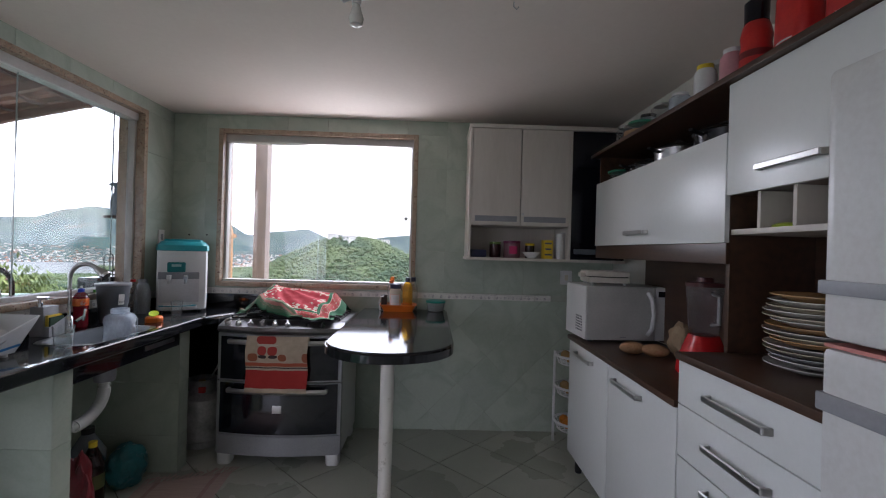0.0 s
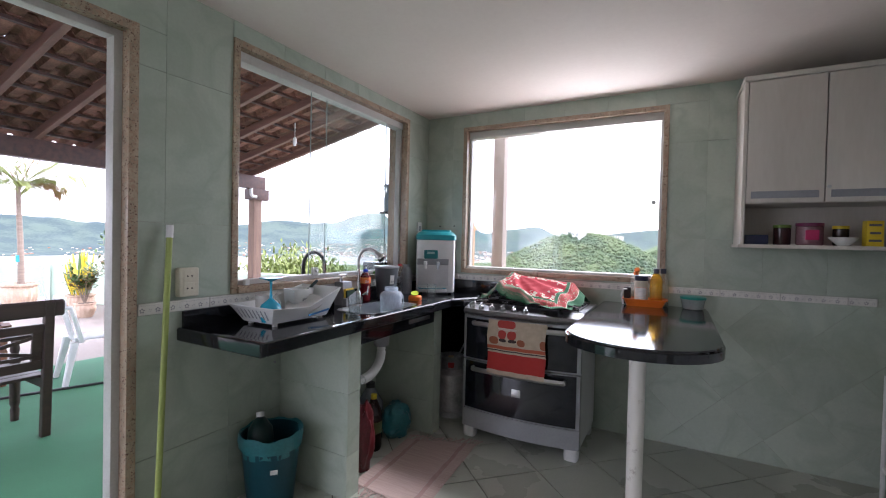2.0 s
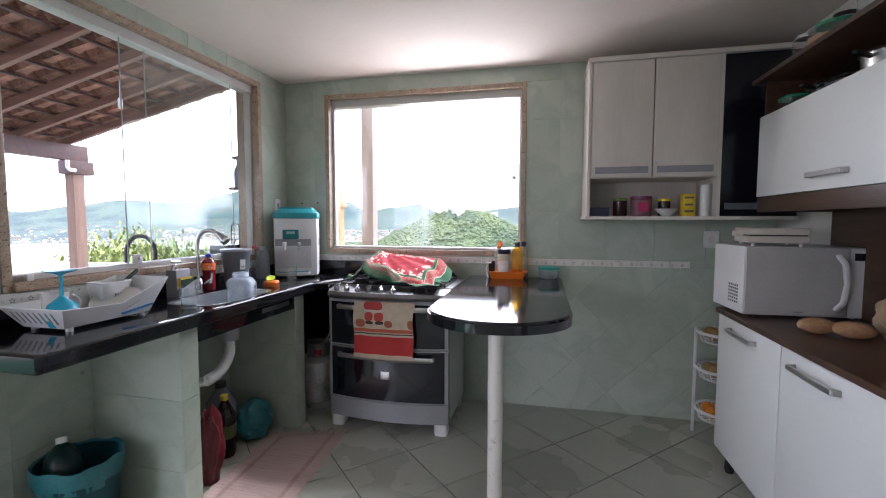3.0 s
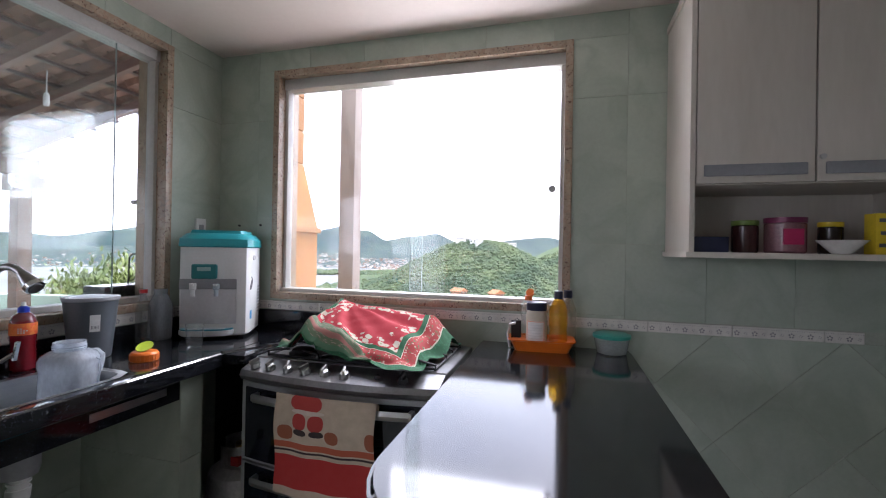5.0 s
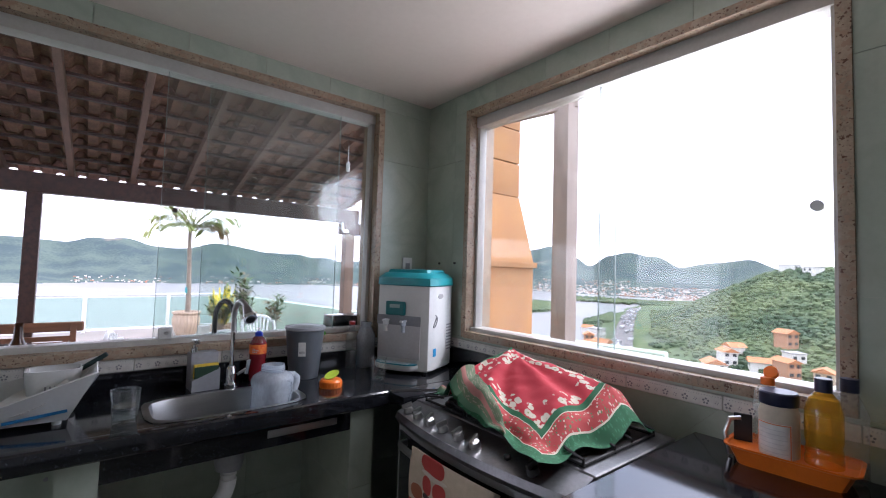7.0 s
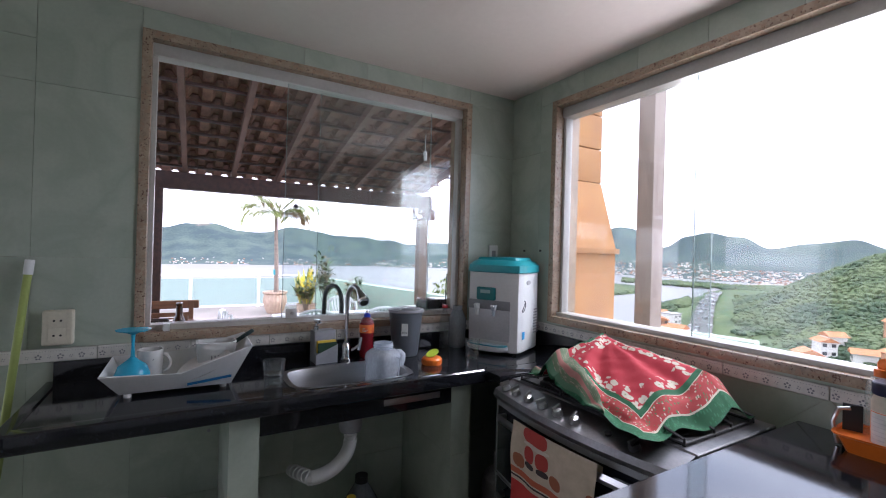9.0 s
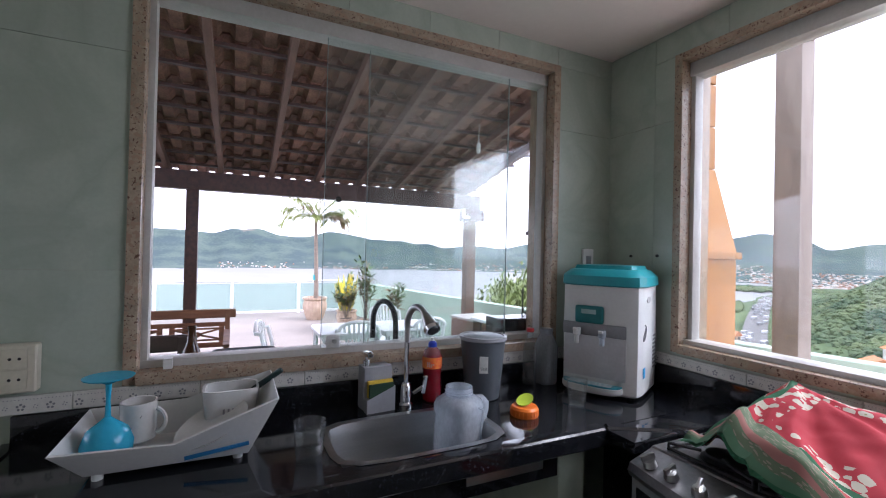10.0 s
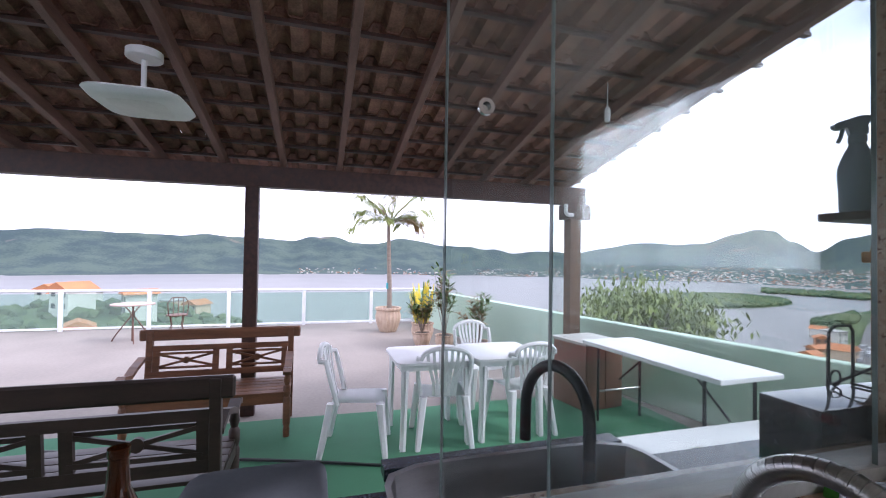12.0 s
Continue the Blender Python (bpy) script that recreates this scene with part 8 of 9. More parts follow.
ir = thing("iron_rack", (-2.305, 3.36, 1.1852), 0, "small black wire rack standing on the granite upstand", "rack")
ir.scale = (0.38, 0.38, 0.38)
for x in (-0.14, 0.14):
    bm = B()
    tube(bm, [(x, -0.12, 0), (x, -0.11, 0.36), (x, -0.06, 0.40), (x, 0.10, 0.40)], 0.010, 8)
    tube(bm, [(x, 0.12, 0), (x, 0.12, 0.36), (x, 0.09, 0.40)], 0.010, 8)
    tube(bm, arc((x, -0.05, 0.055), 0.05, 0, 2 * math.pi, 16, (0, 1, 0), (0, 0, 1)), 0.007, 6)
    part("side_frame", bm, IRON, ir)
for z in (0.01, 0.10):
    part("cross_bar", rod(B(), (-0.14, 0.10, z), (0.14, 0.10, z), 0.008), IRON, ir)
part("diagonal", rod(B(), (-0.13, -0.1, 0.02), (0.13, 0.12, 0.26), 0.009), IRON, ir)

RUST = mat("rusty_iron", (0.14, 0.07, 0.05), 0.6, 0.3, scale=20, bump=0.2)
bt2 = thing("bistro_table", (-10.85, -1.07, TZ), 0, "round iron bistro table with curved legs", "table")
part("tabletop", lathe(B(), [(0.0, 0.665), (0.34, 0.665), (0.345, 0.675), (0.34, 0.685), (0.0, 0.685)], seg=32), mat("pinkish_top", (0.42, 0.30, 0.25), 0.6), bt2)
for k in range(3):
    a = 2 * math.pi * k / 3 + 0.4
    c, s = math.cos(a), math.sin(a)
    part("leg", tube(B(), [(0.34 * c, 0.34 * s, 0), (0.27 * c, 0.27 * s, 0.12), (0.12 * c, 0.12 * s, 0.33), (0.03 * c, 0.03 * s, 0.45), (0.03 * c, 0.03 * s, 0.52), (0.16 * c, 0.16 * s, 0.665)], 0.011, 8), RUST, bt2)
part("column", rod(B(), (0, 0, 0.0), (0, 0, 0.66), 0.012), RUST, bt2)
bc2 = thing("bistro_chair", (-10.95, -0.38, TZ), 200, "thin iron bistro chair with curved back", "chair")
part("seat", lathe(B(), [(0.0, 0.44), (0.18, 0.44), (0.185, 0.45), (0.18, 0.46), (0.0, 0.46)], seg=24), RUST, bc2)
for k in range(4):
    a = 2 * math.pi * k / 4 + 0.78
    part("leg", tube(B(), [(0.22 * math.cos(a), 0.22 * math.sin(a), 0), (0.12 * math.cos(a), 0.12 * math.sin(a), 0.25), (0.15 * math.cos(a), 0.15 * math.sin(a), 0.44)], 0.009, 6), RUST, bc2)
part("back_hoop", tube(B(), [(-0.16, -0.15, 0.45), (-0.20, -0.17, 0.70), (-0.22, -0.10, 0.80), (-0.22, 0.10, 0.80), (-0.20, 0.17, 0.70), (-0.16, 0.15, 0.45)], 0.009, 6), RUST, bc2)
for y in (-0.08, 0.0, 0.08):
    part("back_rod", rod(B(), (-0.17, y, 0.45), (-0.22, y, 0.80), 0.006), RUST, bc2)

# ---- plants ----
TERRA = mat("weathered_pot", (0.55, 0.42, 0.32), 0.85, col2=(0.42, 0.30, 0.22), scale=8, fine=60, bump=0.3)
SOIL = mat("potting_soil", (0.05, 0.035, 0.025), 0.95, scale=30, bump=0.6)
BARK = mat("palm_bark", (0.30, 0.24, 0.19), 0.9, col2=(0.18, 0.14, 0.11), scale=8, fine=60, bump=0.5, stretch=(1, 1, 6))
PALM = mat("palm_leaf", (0.25, 0.28, 0.08), 0.6, col2=(0.14, 0.19, 0.05), scale=4, fine=40, bump=0.05)
YELLEAF = mat("yellow_leaf", (0.75, 0.56, 0.03), 0.6, col2=(0.50, 0.44, 0.03), scale=6, fine=40, bump=0.05)
GRNLEAF = mat("shrub_leaf", (0.10, 0.17, 0.04), 0.6, col2=(0.05, 0.10, 0.025), scale=6, fine=40, bump=0.05)
REDLEAF = mat("reddish_leaf", (0.28, 0.16, 0.07), 0.6, col2=(0.12, 0.12, 0.04), scale=6, fine=40, bump=0.05)


def pot(parent, r, h, ribs=20):
    bm = B()
    prof_ = [(0.62, 0.0), (0.66, 0.03), (0.80, 0.20), (0.98, 0.50), (1.0, 0.66), (0.92, 0.82), (0.90, 0.88), (1.02, 0.92), (1.02, 1.0), (0.90, 1.0), (0.86, 0.90)]
    rings = [[bm.verts.new((r * p * (1 + 0.03 * math.cos(ribs * a)) * math.cos(a), r * p * (1 + 0.03 * math.cos(ribs * a)) * math.sin(a), h * z)) for a in [2 * math.pi * i / 80 for i in range(80)]] for p, z in prof_]
    for a, b in zip(rings, rings[1:]):
        for i in range(80):
            bm.faces.new((a[i], a[(i + 1) % 80], b[(i + 1) % 80], b[i]))
    bm.faces.new(rings[0][::-1])
    p = part("pot", bm, TERRA, parent, "fluted stone-coloured pot")
    part("soil", lathe(B(), [(r * 0.88, h * 0.92), (0, h * 0.93)]), SOIL, parent)
    return p


def blade(bm, base, tip, w, droop=0.0, n=6):
    base, tip = Vector(base), Vector(tip)
    d = tip - base
    side = d.cross(Vector((0, 0, 1)))
    side = side.normalized() if side.length > 1e-4 else Vector((1, 0, 0))
    prev = None
    for i in range(n + 1):
        k = i / n
        c = base + d * k + Vector((0, 0, -droop * k * k))
        ww = w * math.sin(math.pi * (0.12 + 0.88 * (1 - k))) * (1 - k * 0.3)
        cur = (bm.verts.new(c - side * ww), bm.verts.new(c + side * ww))
        if prev:
            bm.faces.new((prev[0], prev[1], cur[1], cur[0]))
        prev = cur


pm = thing("potted_palm", (-11.0, 3.66, TZ), 0, "tall thin palm in a fluted pot by the railing", "palm tree")
pot(pm, 0.27, 0.52)
bm = B()
tube(bm, [(0.02 * math.sin(z * 2.1), 0.02 * math.cos(z * 1.7), 0.46 + z) for z in [0.1 * i for i in range(20)]], 0.055, 10, taper=0.036)
part("trunk", bm, BARK, pm)
part("tie", lathe(B(), [(0.056, 0.92), (0.058, 1.0), (0.056, 1.05)]), TEAL, pm, "turquoise cord tied round the trunk")
hub = Vector((0.02, 0.0, 2.34))
pr = random.Random(11)
for k in range(18):
    a = 2 * math.pi * k / 18 + pr.uniform(-0.2, 0.2)
    up, ln = pr.uniform(0.4, 1.5), pr.uniform(0.9, 1.25)
    spine = []
    for i in range(12):
        s = i / 11
        spine.append(hub + Vector((math.cos(a) * ln * s * (1 - 0.2 * s), math.sin(a) * ln * s * (1 - 0.2 * s), (0.25 + up * 0.75) * ln * s - (0.85 + 0.35 * pr.random()) * ln * s * s * (0.9 - up * 0.3))))
    bm = B()
    tube(bm, spine, 0.010, 5, taper=0.003)
    for i in range(1, 12):
        for sgn in (-1, 1):
            for sub in (0.0, 0.17, 0.34, 0.5, 0.67, 0.84):
                c = spine[i].lerp(spine[min(11, i + 1)], sub)
                t_ = (spine[min(11, i + 1)] - spine[i - 1]).normalized()
                sd_ = t_.cross(Vector((0, 0, 1))).normalized() * sgn
                l_ = 0.30 * math.sin(math.pi * (0.15 + 0.8 * i / 11))
                blade(bm, c, c + sd_ * l_ * 0.8 + t_ * l_ * 0.6 + Vector((0, 0, -l_ * 0.1)), 0.008, l_ * 0.55, 3)
    part("frond", bm, PALM if k % 5 else REDLEAF, pm, smooth=False)

yp = thing("potted_yellow_plant", (-9.75, 4.12, TZ), 0, "upright yellow-leaved plant in a fluted pot", "plant")
pot(yp, 0.21, 0.36)
for k in range(44):
    a, r0 = pr.uniform(0, 6.28), pr.uniform(0.02, 0.15)
    bm = B()
    b_ = Vector((r0 * math.cos(a), r0 * math.sin(a), 0.32))
    blade(bm, b_, b_ + Vector((0.14 * math.cos(a), 0.14 * math.sin(a), pr.uniform(0.40, 0.85))), 0.034, 0.0, 6)
    part("leaf", bm, YELLEAF if k % 5 else GRNLEAF, yp, smooth=False)


def shrub(x, y, h, r, mats, n_, label, seed):
    t = thing("potted_shrub", (x, y, TZ), 0, label, "plant", "shrubs by the parapet")
    pot(t, 0.16, 0.26, 14)
    q = random.Random(seed)
    for k in range(n_):
        a = q.uniform(0, 6.28)
        tip = Vector((r * q.random() * math.cos(a), r * q.random() * math.sin(a), 0.25 + h * q.uniform(0.5, 1.0)))
        bm = B()
        mid = Vector((tip.x * 0.4, tip.y * 0.4, 0.25 + (tip.z - 0.25) * 0.55))
        tube(bm, [(0, 0, 0.22), mid, tip], 0.007, 5, taper=0.003)
        st_ = part("stem", bm, BARK, t)
        bm = B()
        for i in range(22):
            s = 0.3 + 0.7 * i / 21
            c = mid.lerp(tip, (s - 0.3) / 0.7) if s > 0.3 else mid
            b2 = q.uniform(0, 6.28)
            blade(bm, c, c + Vector((math.cos(b2), math.sin(b2), q.uniform(-0.1, 0.9))).normalized() * q.uniform(0.10, 0.2), 0.026, 0.02, 3)
        lf = part("foliage", bm, mats[k % len(mats)], st_, smooth=False)
        lf["kind"] = "stuff"


shrub(-8.95, 4.32, 1.25, 0.42, (GRNLEAF, GRNLEAF, REDLEAF), 18, "tall leafy shrub in a pot by the parapet", 2)
shrub(-9.3, 4.0, 0.75, 0.34, (GRNLEAF, REDLEAF), 13, "low reddish shrub in a pot by the parapet", 5)
shrub(-8.3, 4.72, 0.80, 0.40, (REDLEAF, GRNLEAF), 10, "sparse reddish shrub in a pot by the parapet", 9)

# tree below the parapet
tx, ty_ = -9.4, 9.0
gz = ground_z(math.degrees(math.atan2(-tx, ty_)), math.hypot(tx, ty_))
tre = thing("drooping_tree", (tx, ty_, gz), 0, "drooping light-green tree beyond the parapet", "tree")
H_ = -gz + 0.1
part("trunk", tube(B(), [(0.15 * math.sin(i), 0.1 * math.cos(i * 1.3), H_ * i / 8) for i in range(9)], 0.22, 10, taper=0.08), BARK, tre)
q = random.Random(31)
crown = B()
for k in range(46):
    a, rr = q.uniform(0, 6.28), 1.25 * math.sqrt(q.random())
    root = Vector((0, 0, H_ * 0.92))
    tip = Vector((rr * math.cos(a), rr * math.sin(a), H_ + q.uniform(-0.2, 0.8) * (1.3 - 0.5 * rr) - 0.1 * rr))
    if k < 14:
        part("limb", tube(B(), [root, (root + tip) / 2 + Vector((0, 0, 0.2)), tip], 0.05, 6, taper=0.012), BARK, tre)
    for j in range(110):
        c = tip + Vector((q.gauss(0, 0.28), q.gauss(0, 0.28), q.gauss(0, 0.16)))
        blade(crown, c, c + Vector((q.uniform(-0.14, 0.14), q.uniform(-0.14, 0.14), -q.uniform(0.06, 0.20))), 0.034, 0.0, 2)
part("crown", crown, mat("willow_leaf", (0.20, 0.24, 0.06), 0.7, col2=(0.09, 0.13, 0.03), scale=2, fine=20, bump=0.0), tre, smooth=False)

# ---- lamps under the roof ----
lp = thing("terrace_lamp", (-4.70, 1.04, 2.39), 0, "white rounded panel lamp hanging under a rafter", "ceiling light")
part("shade", lathe(B(), [(0.0, 0.0), (0.165, 0.0), (0.195, 0.012), (0.215, 0.04), (0.21, 0.05), (0.16, 0.062), (0.0, 0.066)], power=5, sy=0.92, seg=48), WHITEPLASTIC, lp)
part("diffuser", lathe(B(), [(0.0, -0.006), (0.12, -0.006), (0.135, 0.002), (0.0, 0.002)], power=6, sy=0.9, seg=40), mat("lamp_diffuser", (0.70, 0.70, 0.68), 0.4), lp)
lp.scale = (1.3, 1.3, 1.0)
RZL = rz(-4.70) - 2.39
part("rose", lathe(B(), [(0.07, RZL - 0.062), (0.078, RZL - 0.056), (0.078, RZL - 0.012), (0.06, RZL - 0.001), (0, RZL - 0.001)]), WHITEPLASTIC, lp)
part("stem", rod(B(), (0.0, 0, 0.05), (0.0, 0, RZL - 0.05), 0.012), WHITEPLASTIC, lp)
hl = thing("hanging_socket", (-4.36, 4.18, 2.54), 0, "bare hanging lamp socket under the terrace roof", "lamp")
part("socket", lathe(B(), [(0.018, 0.0), (0.022, 0.03), (0.022, 0.09), (0.01, 0.11)]), WHITEPLASTIC, hl)
part("cord", rod(B(), (0, 0, 0.1), (0, 0, rz(-4.36) - 2.54), 0.004), WHITEPLASTIC, hl)
ppk = thing("gutter_pipe", (-6.30, 5.06, 2.05), 0, "short white downpipe elbow under the beam", "pipe")
part("elbow", tube(B(), [(0, 0, 0.13), (0, 0, 0.03), (0, 0.03, 0.0), (0, 0.1, 0.0)], 0.025, 10), WHITEPLASTIC, ppk)

# ---- outdoor counter under the window ----
OZ = 0.95
oc = thing("outdoor_counter", (0, 0, 0), 0, "dark blue-black granite counter outside the window", "counter")
BLUEGRANITE = speckled("blue_black_granite", (0.018, 0.022, 0.035), (0.06, 0.07, 0.09), 0.25, 320, 0.55)
OX0, OX1 = -2.60, -2.235
for a, b in (((OX0, 1.50, OZ - 0.03), (OX1, 2.26, OZ)), ((OX0, 2.98, OZ - 0.03), (OX1, 3.75, OZ)), ((-2.76, 2.26, OZ - 0.03), (-2.70, 2.98, OZ)), ((-2.36, 2.26, OZ - 0.03), (OX1, 2.98, OZ))):
    part("worktop", box(B(), a, b), BLUEGRANITE, oc, smooth=False)
part("base_wall", box(B(), (OX0 + 0.08, 1.60, TZ), (OX0 + 0.16, 2.22, OZ - 0.031)), PARAPET, oc, smooth=False)
part("base_wall", box(B(), (OX0 + 0.08, 3.02, TZ), (OX0 + 0.16, 3.70, OZ - 0.031)), PARAPET, oc, smooth=False)
part("end_splash", box(B(), (-2.37, 3.10, OZ), (OX1, 3.72, 1.185), 0.004), BLACKGRANITE, oc, "black granite upstand")
ob2 = B()
lo_ = [ring(-2.715, 2.245, -2.345, 2.995, OZ + 0.004), ring(-2.70, 2.26, -2.36, 2.98, OZ + 0.003), ring(-2.69, 2.27, -2.37, 2.97, OZ - 0.12), ring(-2.64, 2.32, -2.42, 2.92, OZ - 0.15)]
vs = [[ob2.verts.new(p) for p in lp_] for lp_ in lo_]
for a, b in zip(vs, vs[1:]):
    for i in range(N):
        ob2.faces.new((a[i], a[(i + 1) % N], b[(i + 1) % N], b[i]))
ob2.faces.new(vs[-1])
single("outdoor_sink", ob2, STEEL, label="stainless basin set in the outdoor counter", category="sink")
ot = thing("outdoor_tap", (-2.325, 2.57, OZ), 0, "black gooseneck tap at the outdoor sink", "tap")
part("neck", tube(B(), [(0, 0.03, 0), (0, 0.03, 0.20)] + [Vector((-0.075, 0.0, 0.22)) + Vector((0.075, 0.03, 0)) * math.cos(a) + Vector((0, 0, 0.10)) * math.sin(a) for a in [math.pi * i / 14 for i in range(15)]] + [(-0.152, -0.03, 0.14)], 0.0125, 12), BLACKPLASTIC, ot)
part("base", lathe(B(), [(0.028, 0), (0.028, 0.03), (0.016, 0.04)], (0, 0.03, 0)), BLACKPLASTIC, ot)
bo = thing("beer_bottle", (-2.36, 1.80, OZ), 0, "empty brown glass bottle on the outdoor counter", "bottle")
part("bottle", lathe(B(), [(0.032, 0), (0.036, 0.008), (0.036, 0.12), (0.030, 0.155), (0.016, 0.19), (0.013, 0.235), (0.015, 0.238), (0.015, 0.25), (0.011, 0.25), (0.010, 0.20)], seg=28), mat("brown_glass", (0.10, 0.03, 0.008), 0.08, scale=6, bump=0.0, trans=0.5), bo)
part("label", lathe(B(), [(0.0365, 0.045), (0.0365, 0.10)], seg=28), mat("red_bottle_label", (0.40, 0.06, 0.04), 0.5, col2=(0.6, 0.5, 0.4), scale=40), bo, "red and white paper label")
gt2 = thing("grey_tub", (-2.42, 1.985, OZ), 0, "dark grey open plastic tub on the outdoor counter", "tub")
bm = B()
lathe(bm, [(0.0, 0.004), (0.085, 0.0), (0.10, 0.115), (0.106, 0.118), (0.106, 0.112), (0.096, 0.11), (0.082, 0.008), (0.0, 0.008)], power=6, sy=1.15, seg=40)
part("tub_wall", bm, GREYPLASTIC, gt2)
part("tub_rim", lathe(B(), [(0.104, 0.116), (0.108, 0.119), (0.107, 0.124), (0.10, 0.12)], power=6, sy=1.15, seg=40), GREYPLASTIC, gt2)
sh = thing("outdoor_shelf", (-2.37, 3.62, 1.605), 0, "dark bracket shelf fixed to the barbecue hood", "shelf")
part("board", box(B(), (-0.045, -0.255, 0), (0.10, 0.42, 0.022), 0.006), DARKWOOD, sh)
part("bracket", bar(B(), (0, 0.36, -0.30), (0, -0.05, 0.0), 0.03, 0.03), IRON, sh)
# pale bottle standing against the light; its dark silhouette is put into the colour
BACKLIT = mat("backlit_blue_grey_plastic", (0.20, 0.25, 0.29), 0.35, col2=(0.15, 0.19, 0.22), scale=8, bump=0.02)
sb = thing("spray_bottle", (-2.355, 3.42, 1.6275), -45, "plastic trigger spray bottle on the shelf, darkened to a backlit blue-grey", "spray bottle")
part("bottle", lathe(B(), [(0.033, 0), (0.037, 0.006), (0.038, 0.05), (0.041, 0.10), (0.040, 0.118), (0.030, 0.148), (0.019, 0.172), (0.016, 0.182), (0.016, 0.19)], seg=32), BACKLIT, sb)
part("collar", lathe(B(), [(0.0175, 0.180), (0.019, 0.182), (0.019, 0.198), (0.0165, 0.20), (0.0155, 0.212)], seg=28), BACKLIT, sb)
part("trigger_head", prism(B(), [(0.020, 0.202), (0.018, 0.222), (0.030, 0.246), (0.006, 0.250), (-0.026, 0.241), (-0.040, 0.237), (-0.048, 0.232), (-0.048, 0.222), (-0.042, 0.219), (-0.022, 0.221), (-0.016, 0.202)], (-0.011, 0, 0), (0, 1, 0), (0, 0, 1), (1, 0, 0), 0.022), BACKLIT, sb, smooth=False)
part("trigger", tube(B(), [(0, -0.028, 0.224), (0, -0.031, 0.210), (0, -0.034, 0.196), (0, -0.039, 0.184)], 0.005, 8), BACKLIT, sb)
part("nozzle", rod(B(), Vector((0, -0.047, 0.227)), Vector((0, -0.053, 0.226)), 0.006, 0.005, 14), BACKLIT, sb)
single("green_sponge", box(B(), (-0.03, -0.045, 0), (0.03, 0.045, 0.02), 0.006), mat("bright_green_foam", (0.10, 0.42, 0.06), 0.9, scale=60, bump=0.5), (-2.075, 2.93, LW[1] + 0.0005), 10, "bright green scouring pad on the window sill", "sponge")

# ---- wall and floor tiles, piece by piece ----
def clip(poly, a, b, c):
    """The part of a convex polygon where a*u + b*v <= c."""
    out = []
    for i in range(len(poly)):
        p, q = poly[i - 1], poly[i]
        dp, dq = a * p[0] + b * p[1] - c, a * q[0] + b * q[1] - c
        if (dp < 0) != (dq < 0):
            k = dp / (dp - dq)
            out.append((p[0] + (q[0] - p[0]) * k, p[1] + (q[1] - p[1]) * k))
        if dq <= 0:
            out.append(q)
    return out


def to_rect(poly, r):
    for a, b, c in ((1, 0, r[2]), (-1, 0, -r[0]), (0, 1, r[3]), (0, -1, -r[1])):
        if len(poly) > 2:
            poly = clip(poly, a, b, c)
    return poly if len(poly) > 2 else []


def piece(parent, poly, o, u, v, n, depth, material, gap=0.0012):
    cu, cv = sum(p[0] for p in poly) / len(poly), sum(p[1] for p in poly) / len(poly)
    area = abs(sum(poly[i - 1][0] * poly[i][1] - poly[i][0] * poly[i - 1][1] for i in range(len(poly)))) / 2
    if area < 0.0008:
        return
    k = 1 - gap / max(0.05, area ** 0.5 / 2)
    poly = [(cu + (a - cu) * k, cv + (b - cv) * k) for a, b in poly]
    part("tile", prism(B(), poly, o, u, v, n, depth), material, parent, smooth=False)


def split(rect, holes):
    rects = [rect]
    for h in holes:
        nxt = []
        for r in rects:
            if r[0] >= h[2] or r[2] <= h[0] or r[1] >= h[3] or r[3] <= h[1]:
                nxt.append(r)
                continue
            nxt += [q for q in ((r[0], r[1], r[2], h[1]), (r[0], h[3], r[2], r[3]), (r[0], max(r[1], h[1]), h[0], min(r[3], h[3])), (h[2], max(r[1], h[1]), r[2], min(r[3], h[3]))) if q[2] - q[0] > 0.01 and q[3] - q[1] > 0.01]
        rects = nxt
    return rects


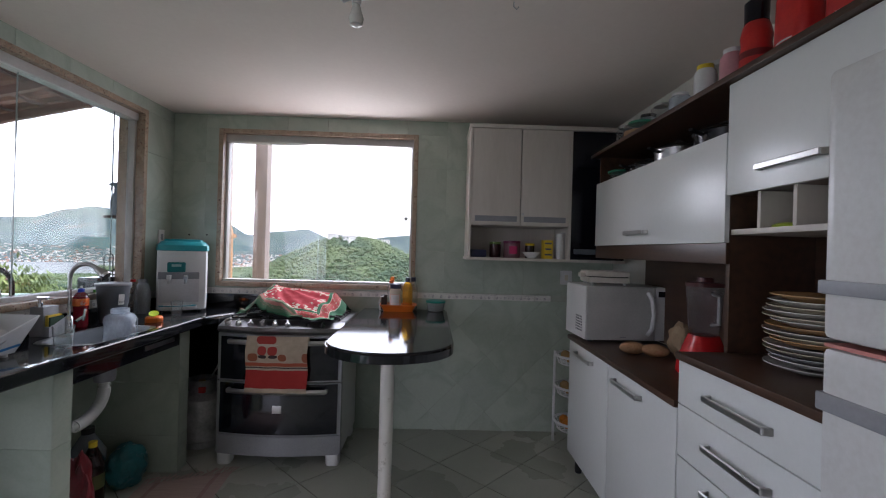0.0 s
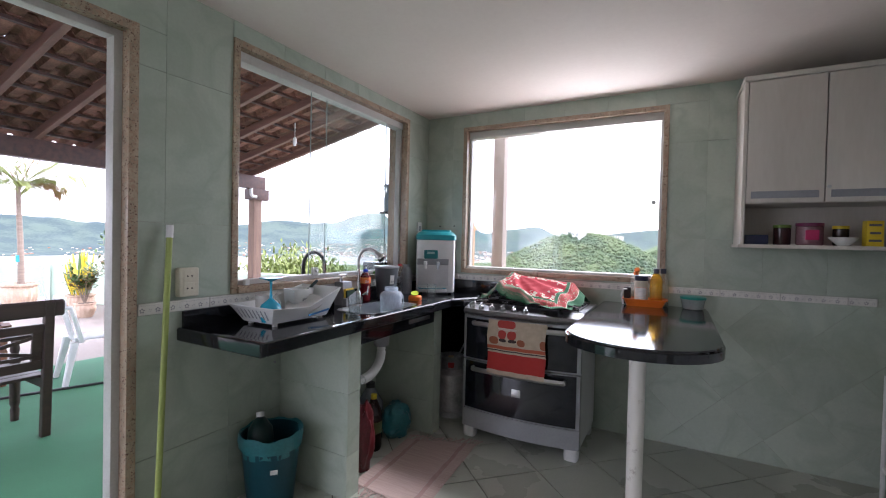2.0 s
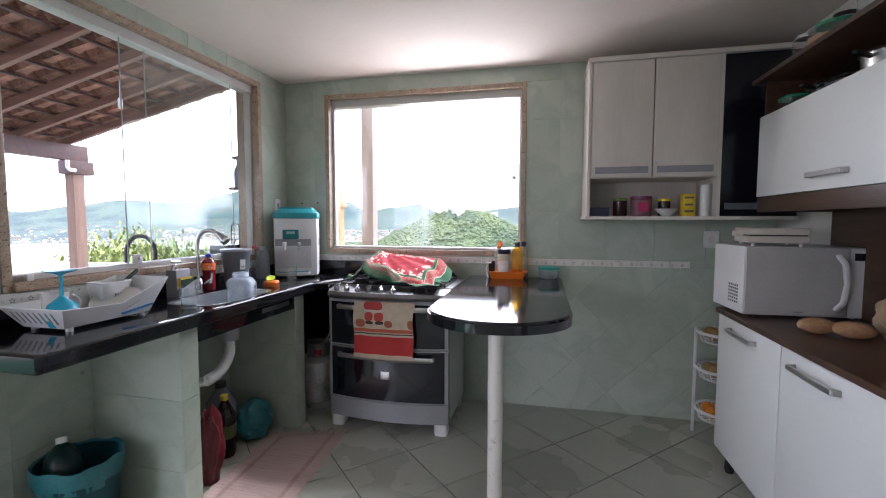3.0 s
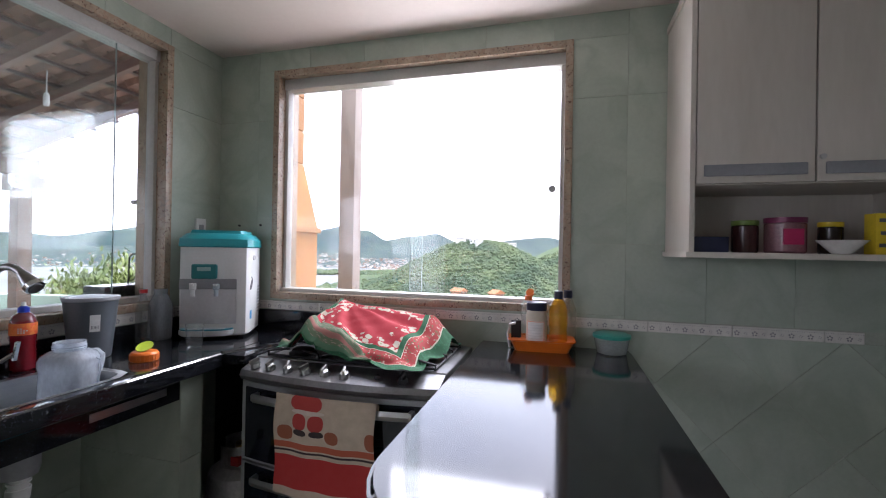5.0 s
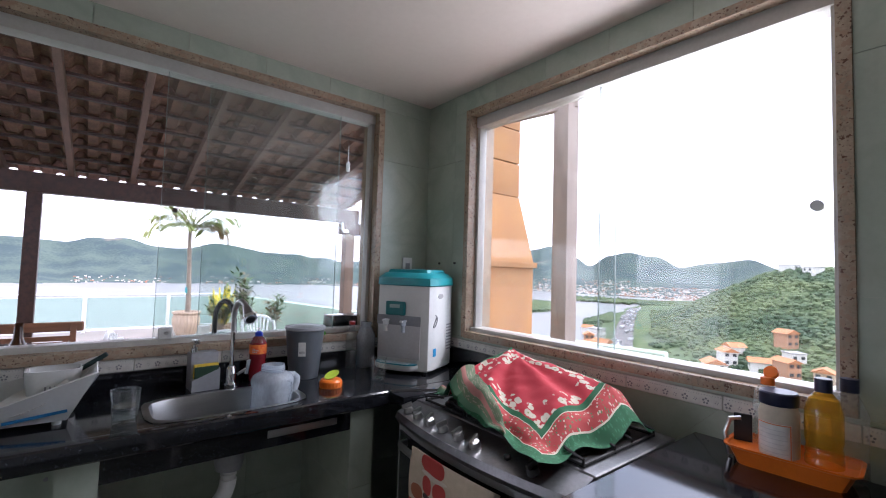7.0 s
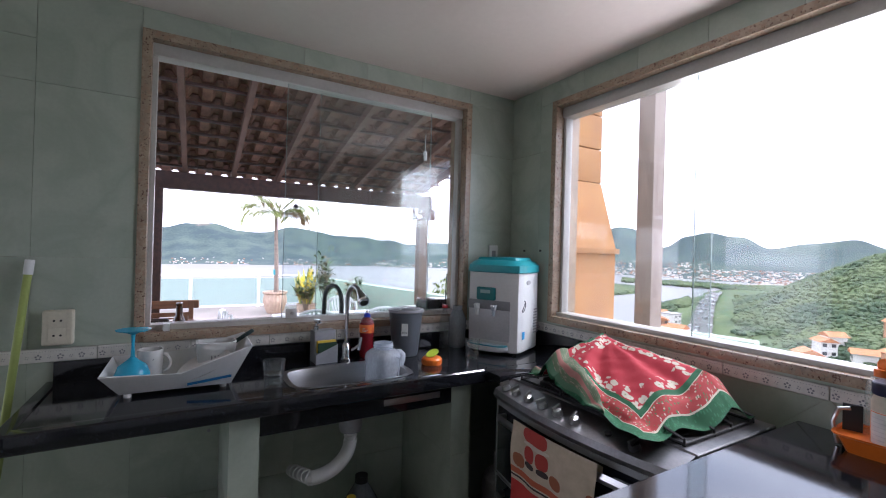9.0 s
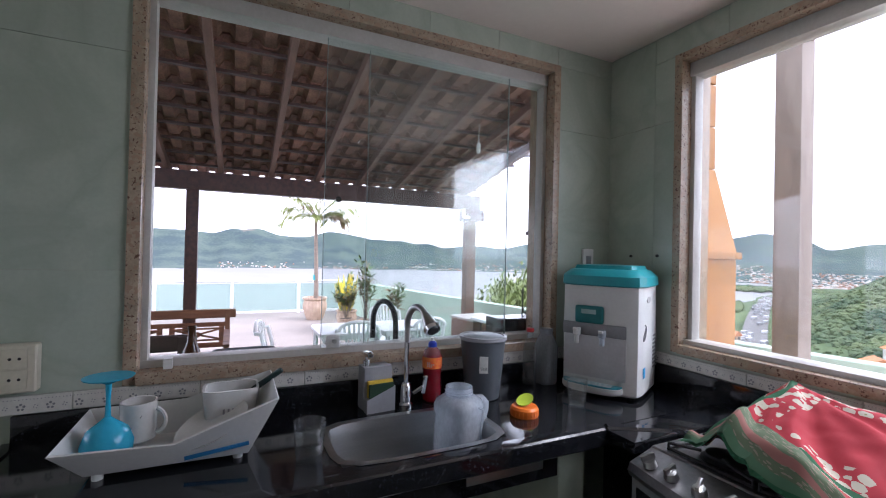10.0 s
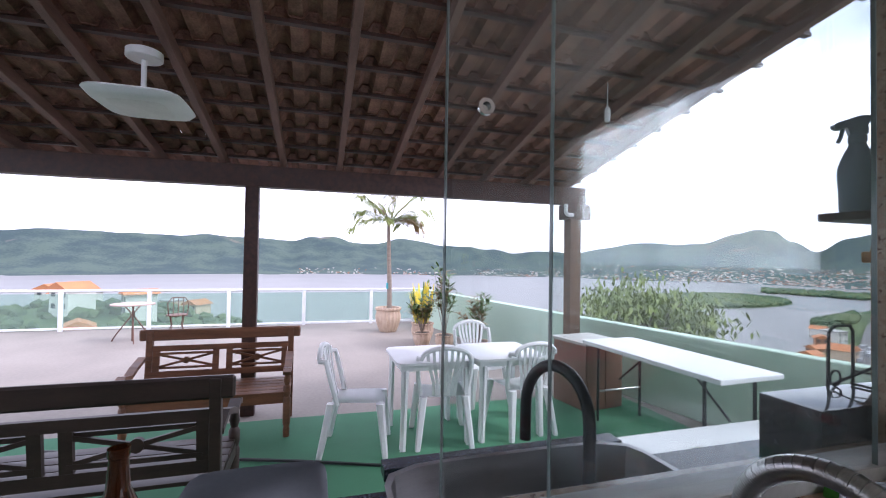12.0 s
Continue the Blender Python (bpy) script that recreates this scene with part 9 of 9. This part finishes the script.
def straight(parent, o, u, v, n, us, vs, holes, material=WALLTILE):
    for a, b in zip(us, us[1:]):
        for c, d in zip(vs, vs[1:]):
            for r in split((a, c, b, d), holes):
                piece(parent, [(r[0], r[1]), (r[2], r[1]), (r[2], r[3]), (r[0], r[3])], o, u, v, n, 0.004, material, 0.0008)


def diagonal(parent, o, u, v, n, rect, s, origin, material, depth=0.004, gap=0.0012):
    h = s / math.sqrt(2)
    for i in range(-26, 27):
        for j in range(-26, 27):
            cu, cv = origin[0] + (i - j) * h, origin[1] + (i + j) * h
            p = to_rect([(cu, cv - h), (cu + h, cv), (cu, cv + h), (cu - h, cv)], rect)
            if p:
                piece(parent, p, o, u, v, n, depth, material, gap)


def steps(a, b, first, s):
    out, k = [a], first
    while k - s > a + 0.02:
        k -= s
    while k < b - 0.02:
        if k > a + 0.02:
            out.append(k)
        k += s
    return out + [b]


F2 = (LD[0] - 0.034, 0.0, LD[2] + 0.034, LD[3] + 0.034)
WIN = (LW[0] - 0.031, LW[1] - 0.031, LW[2] + 0.031, LW[3] + 0.031)
WIN2 = (BW[0] - 0.031, BW[1] - 0.031, BW[2] + 0.031, BW[3] + 0.031)
straight(wall_left, (XL, 0, 0), (0, 1, 0), (0, 0, 1), (1, 0, 0), steps(YF, YB, 1.32, 0.325), [LZ1 + 0.001, 1.425, 2.083, ZC], [WIN, F2])
straight(wall_left, (XL, 0, 0), (0, 1, 0), (0, 0, 1), (1, 0, 0), steps(YF, YB, 1.32, 0.325), [0.0, 0.40, LZ0], [F2])
straight(wall_back, (0, YB, 0), (1, 0, 0), (0, 0, 1), (0, -1, 0), steps(XL + 0.005, XR, 0.424, 0.318), [BZ1 + 0.001, 1.425, 2.083, ZC], [WIN2])
diagonal(wall_back, (0, YB, 0), (1, 0, 0), (0, 0, 1), (0, -1, 0), (XL + 0.005, 0.0, XR, BZ0), 0.32, (0.46, 0.375), WALLTILE, 0.003, 0.0014)
diagonal(floor, (0, 0, -0.005), (1, 0, 0), (0, 1, 0), (0, 0, 1), (XL, YF, XR, YB), 0.40, (-0.76, 2.50), FLOORTILE, 0.005, 0.0035)
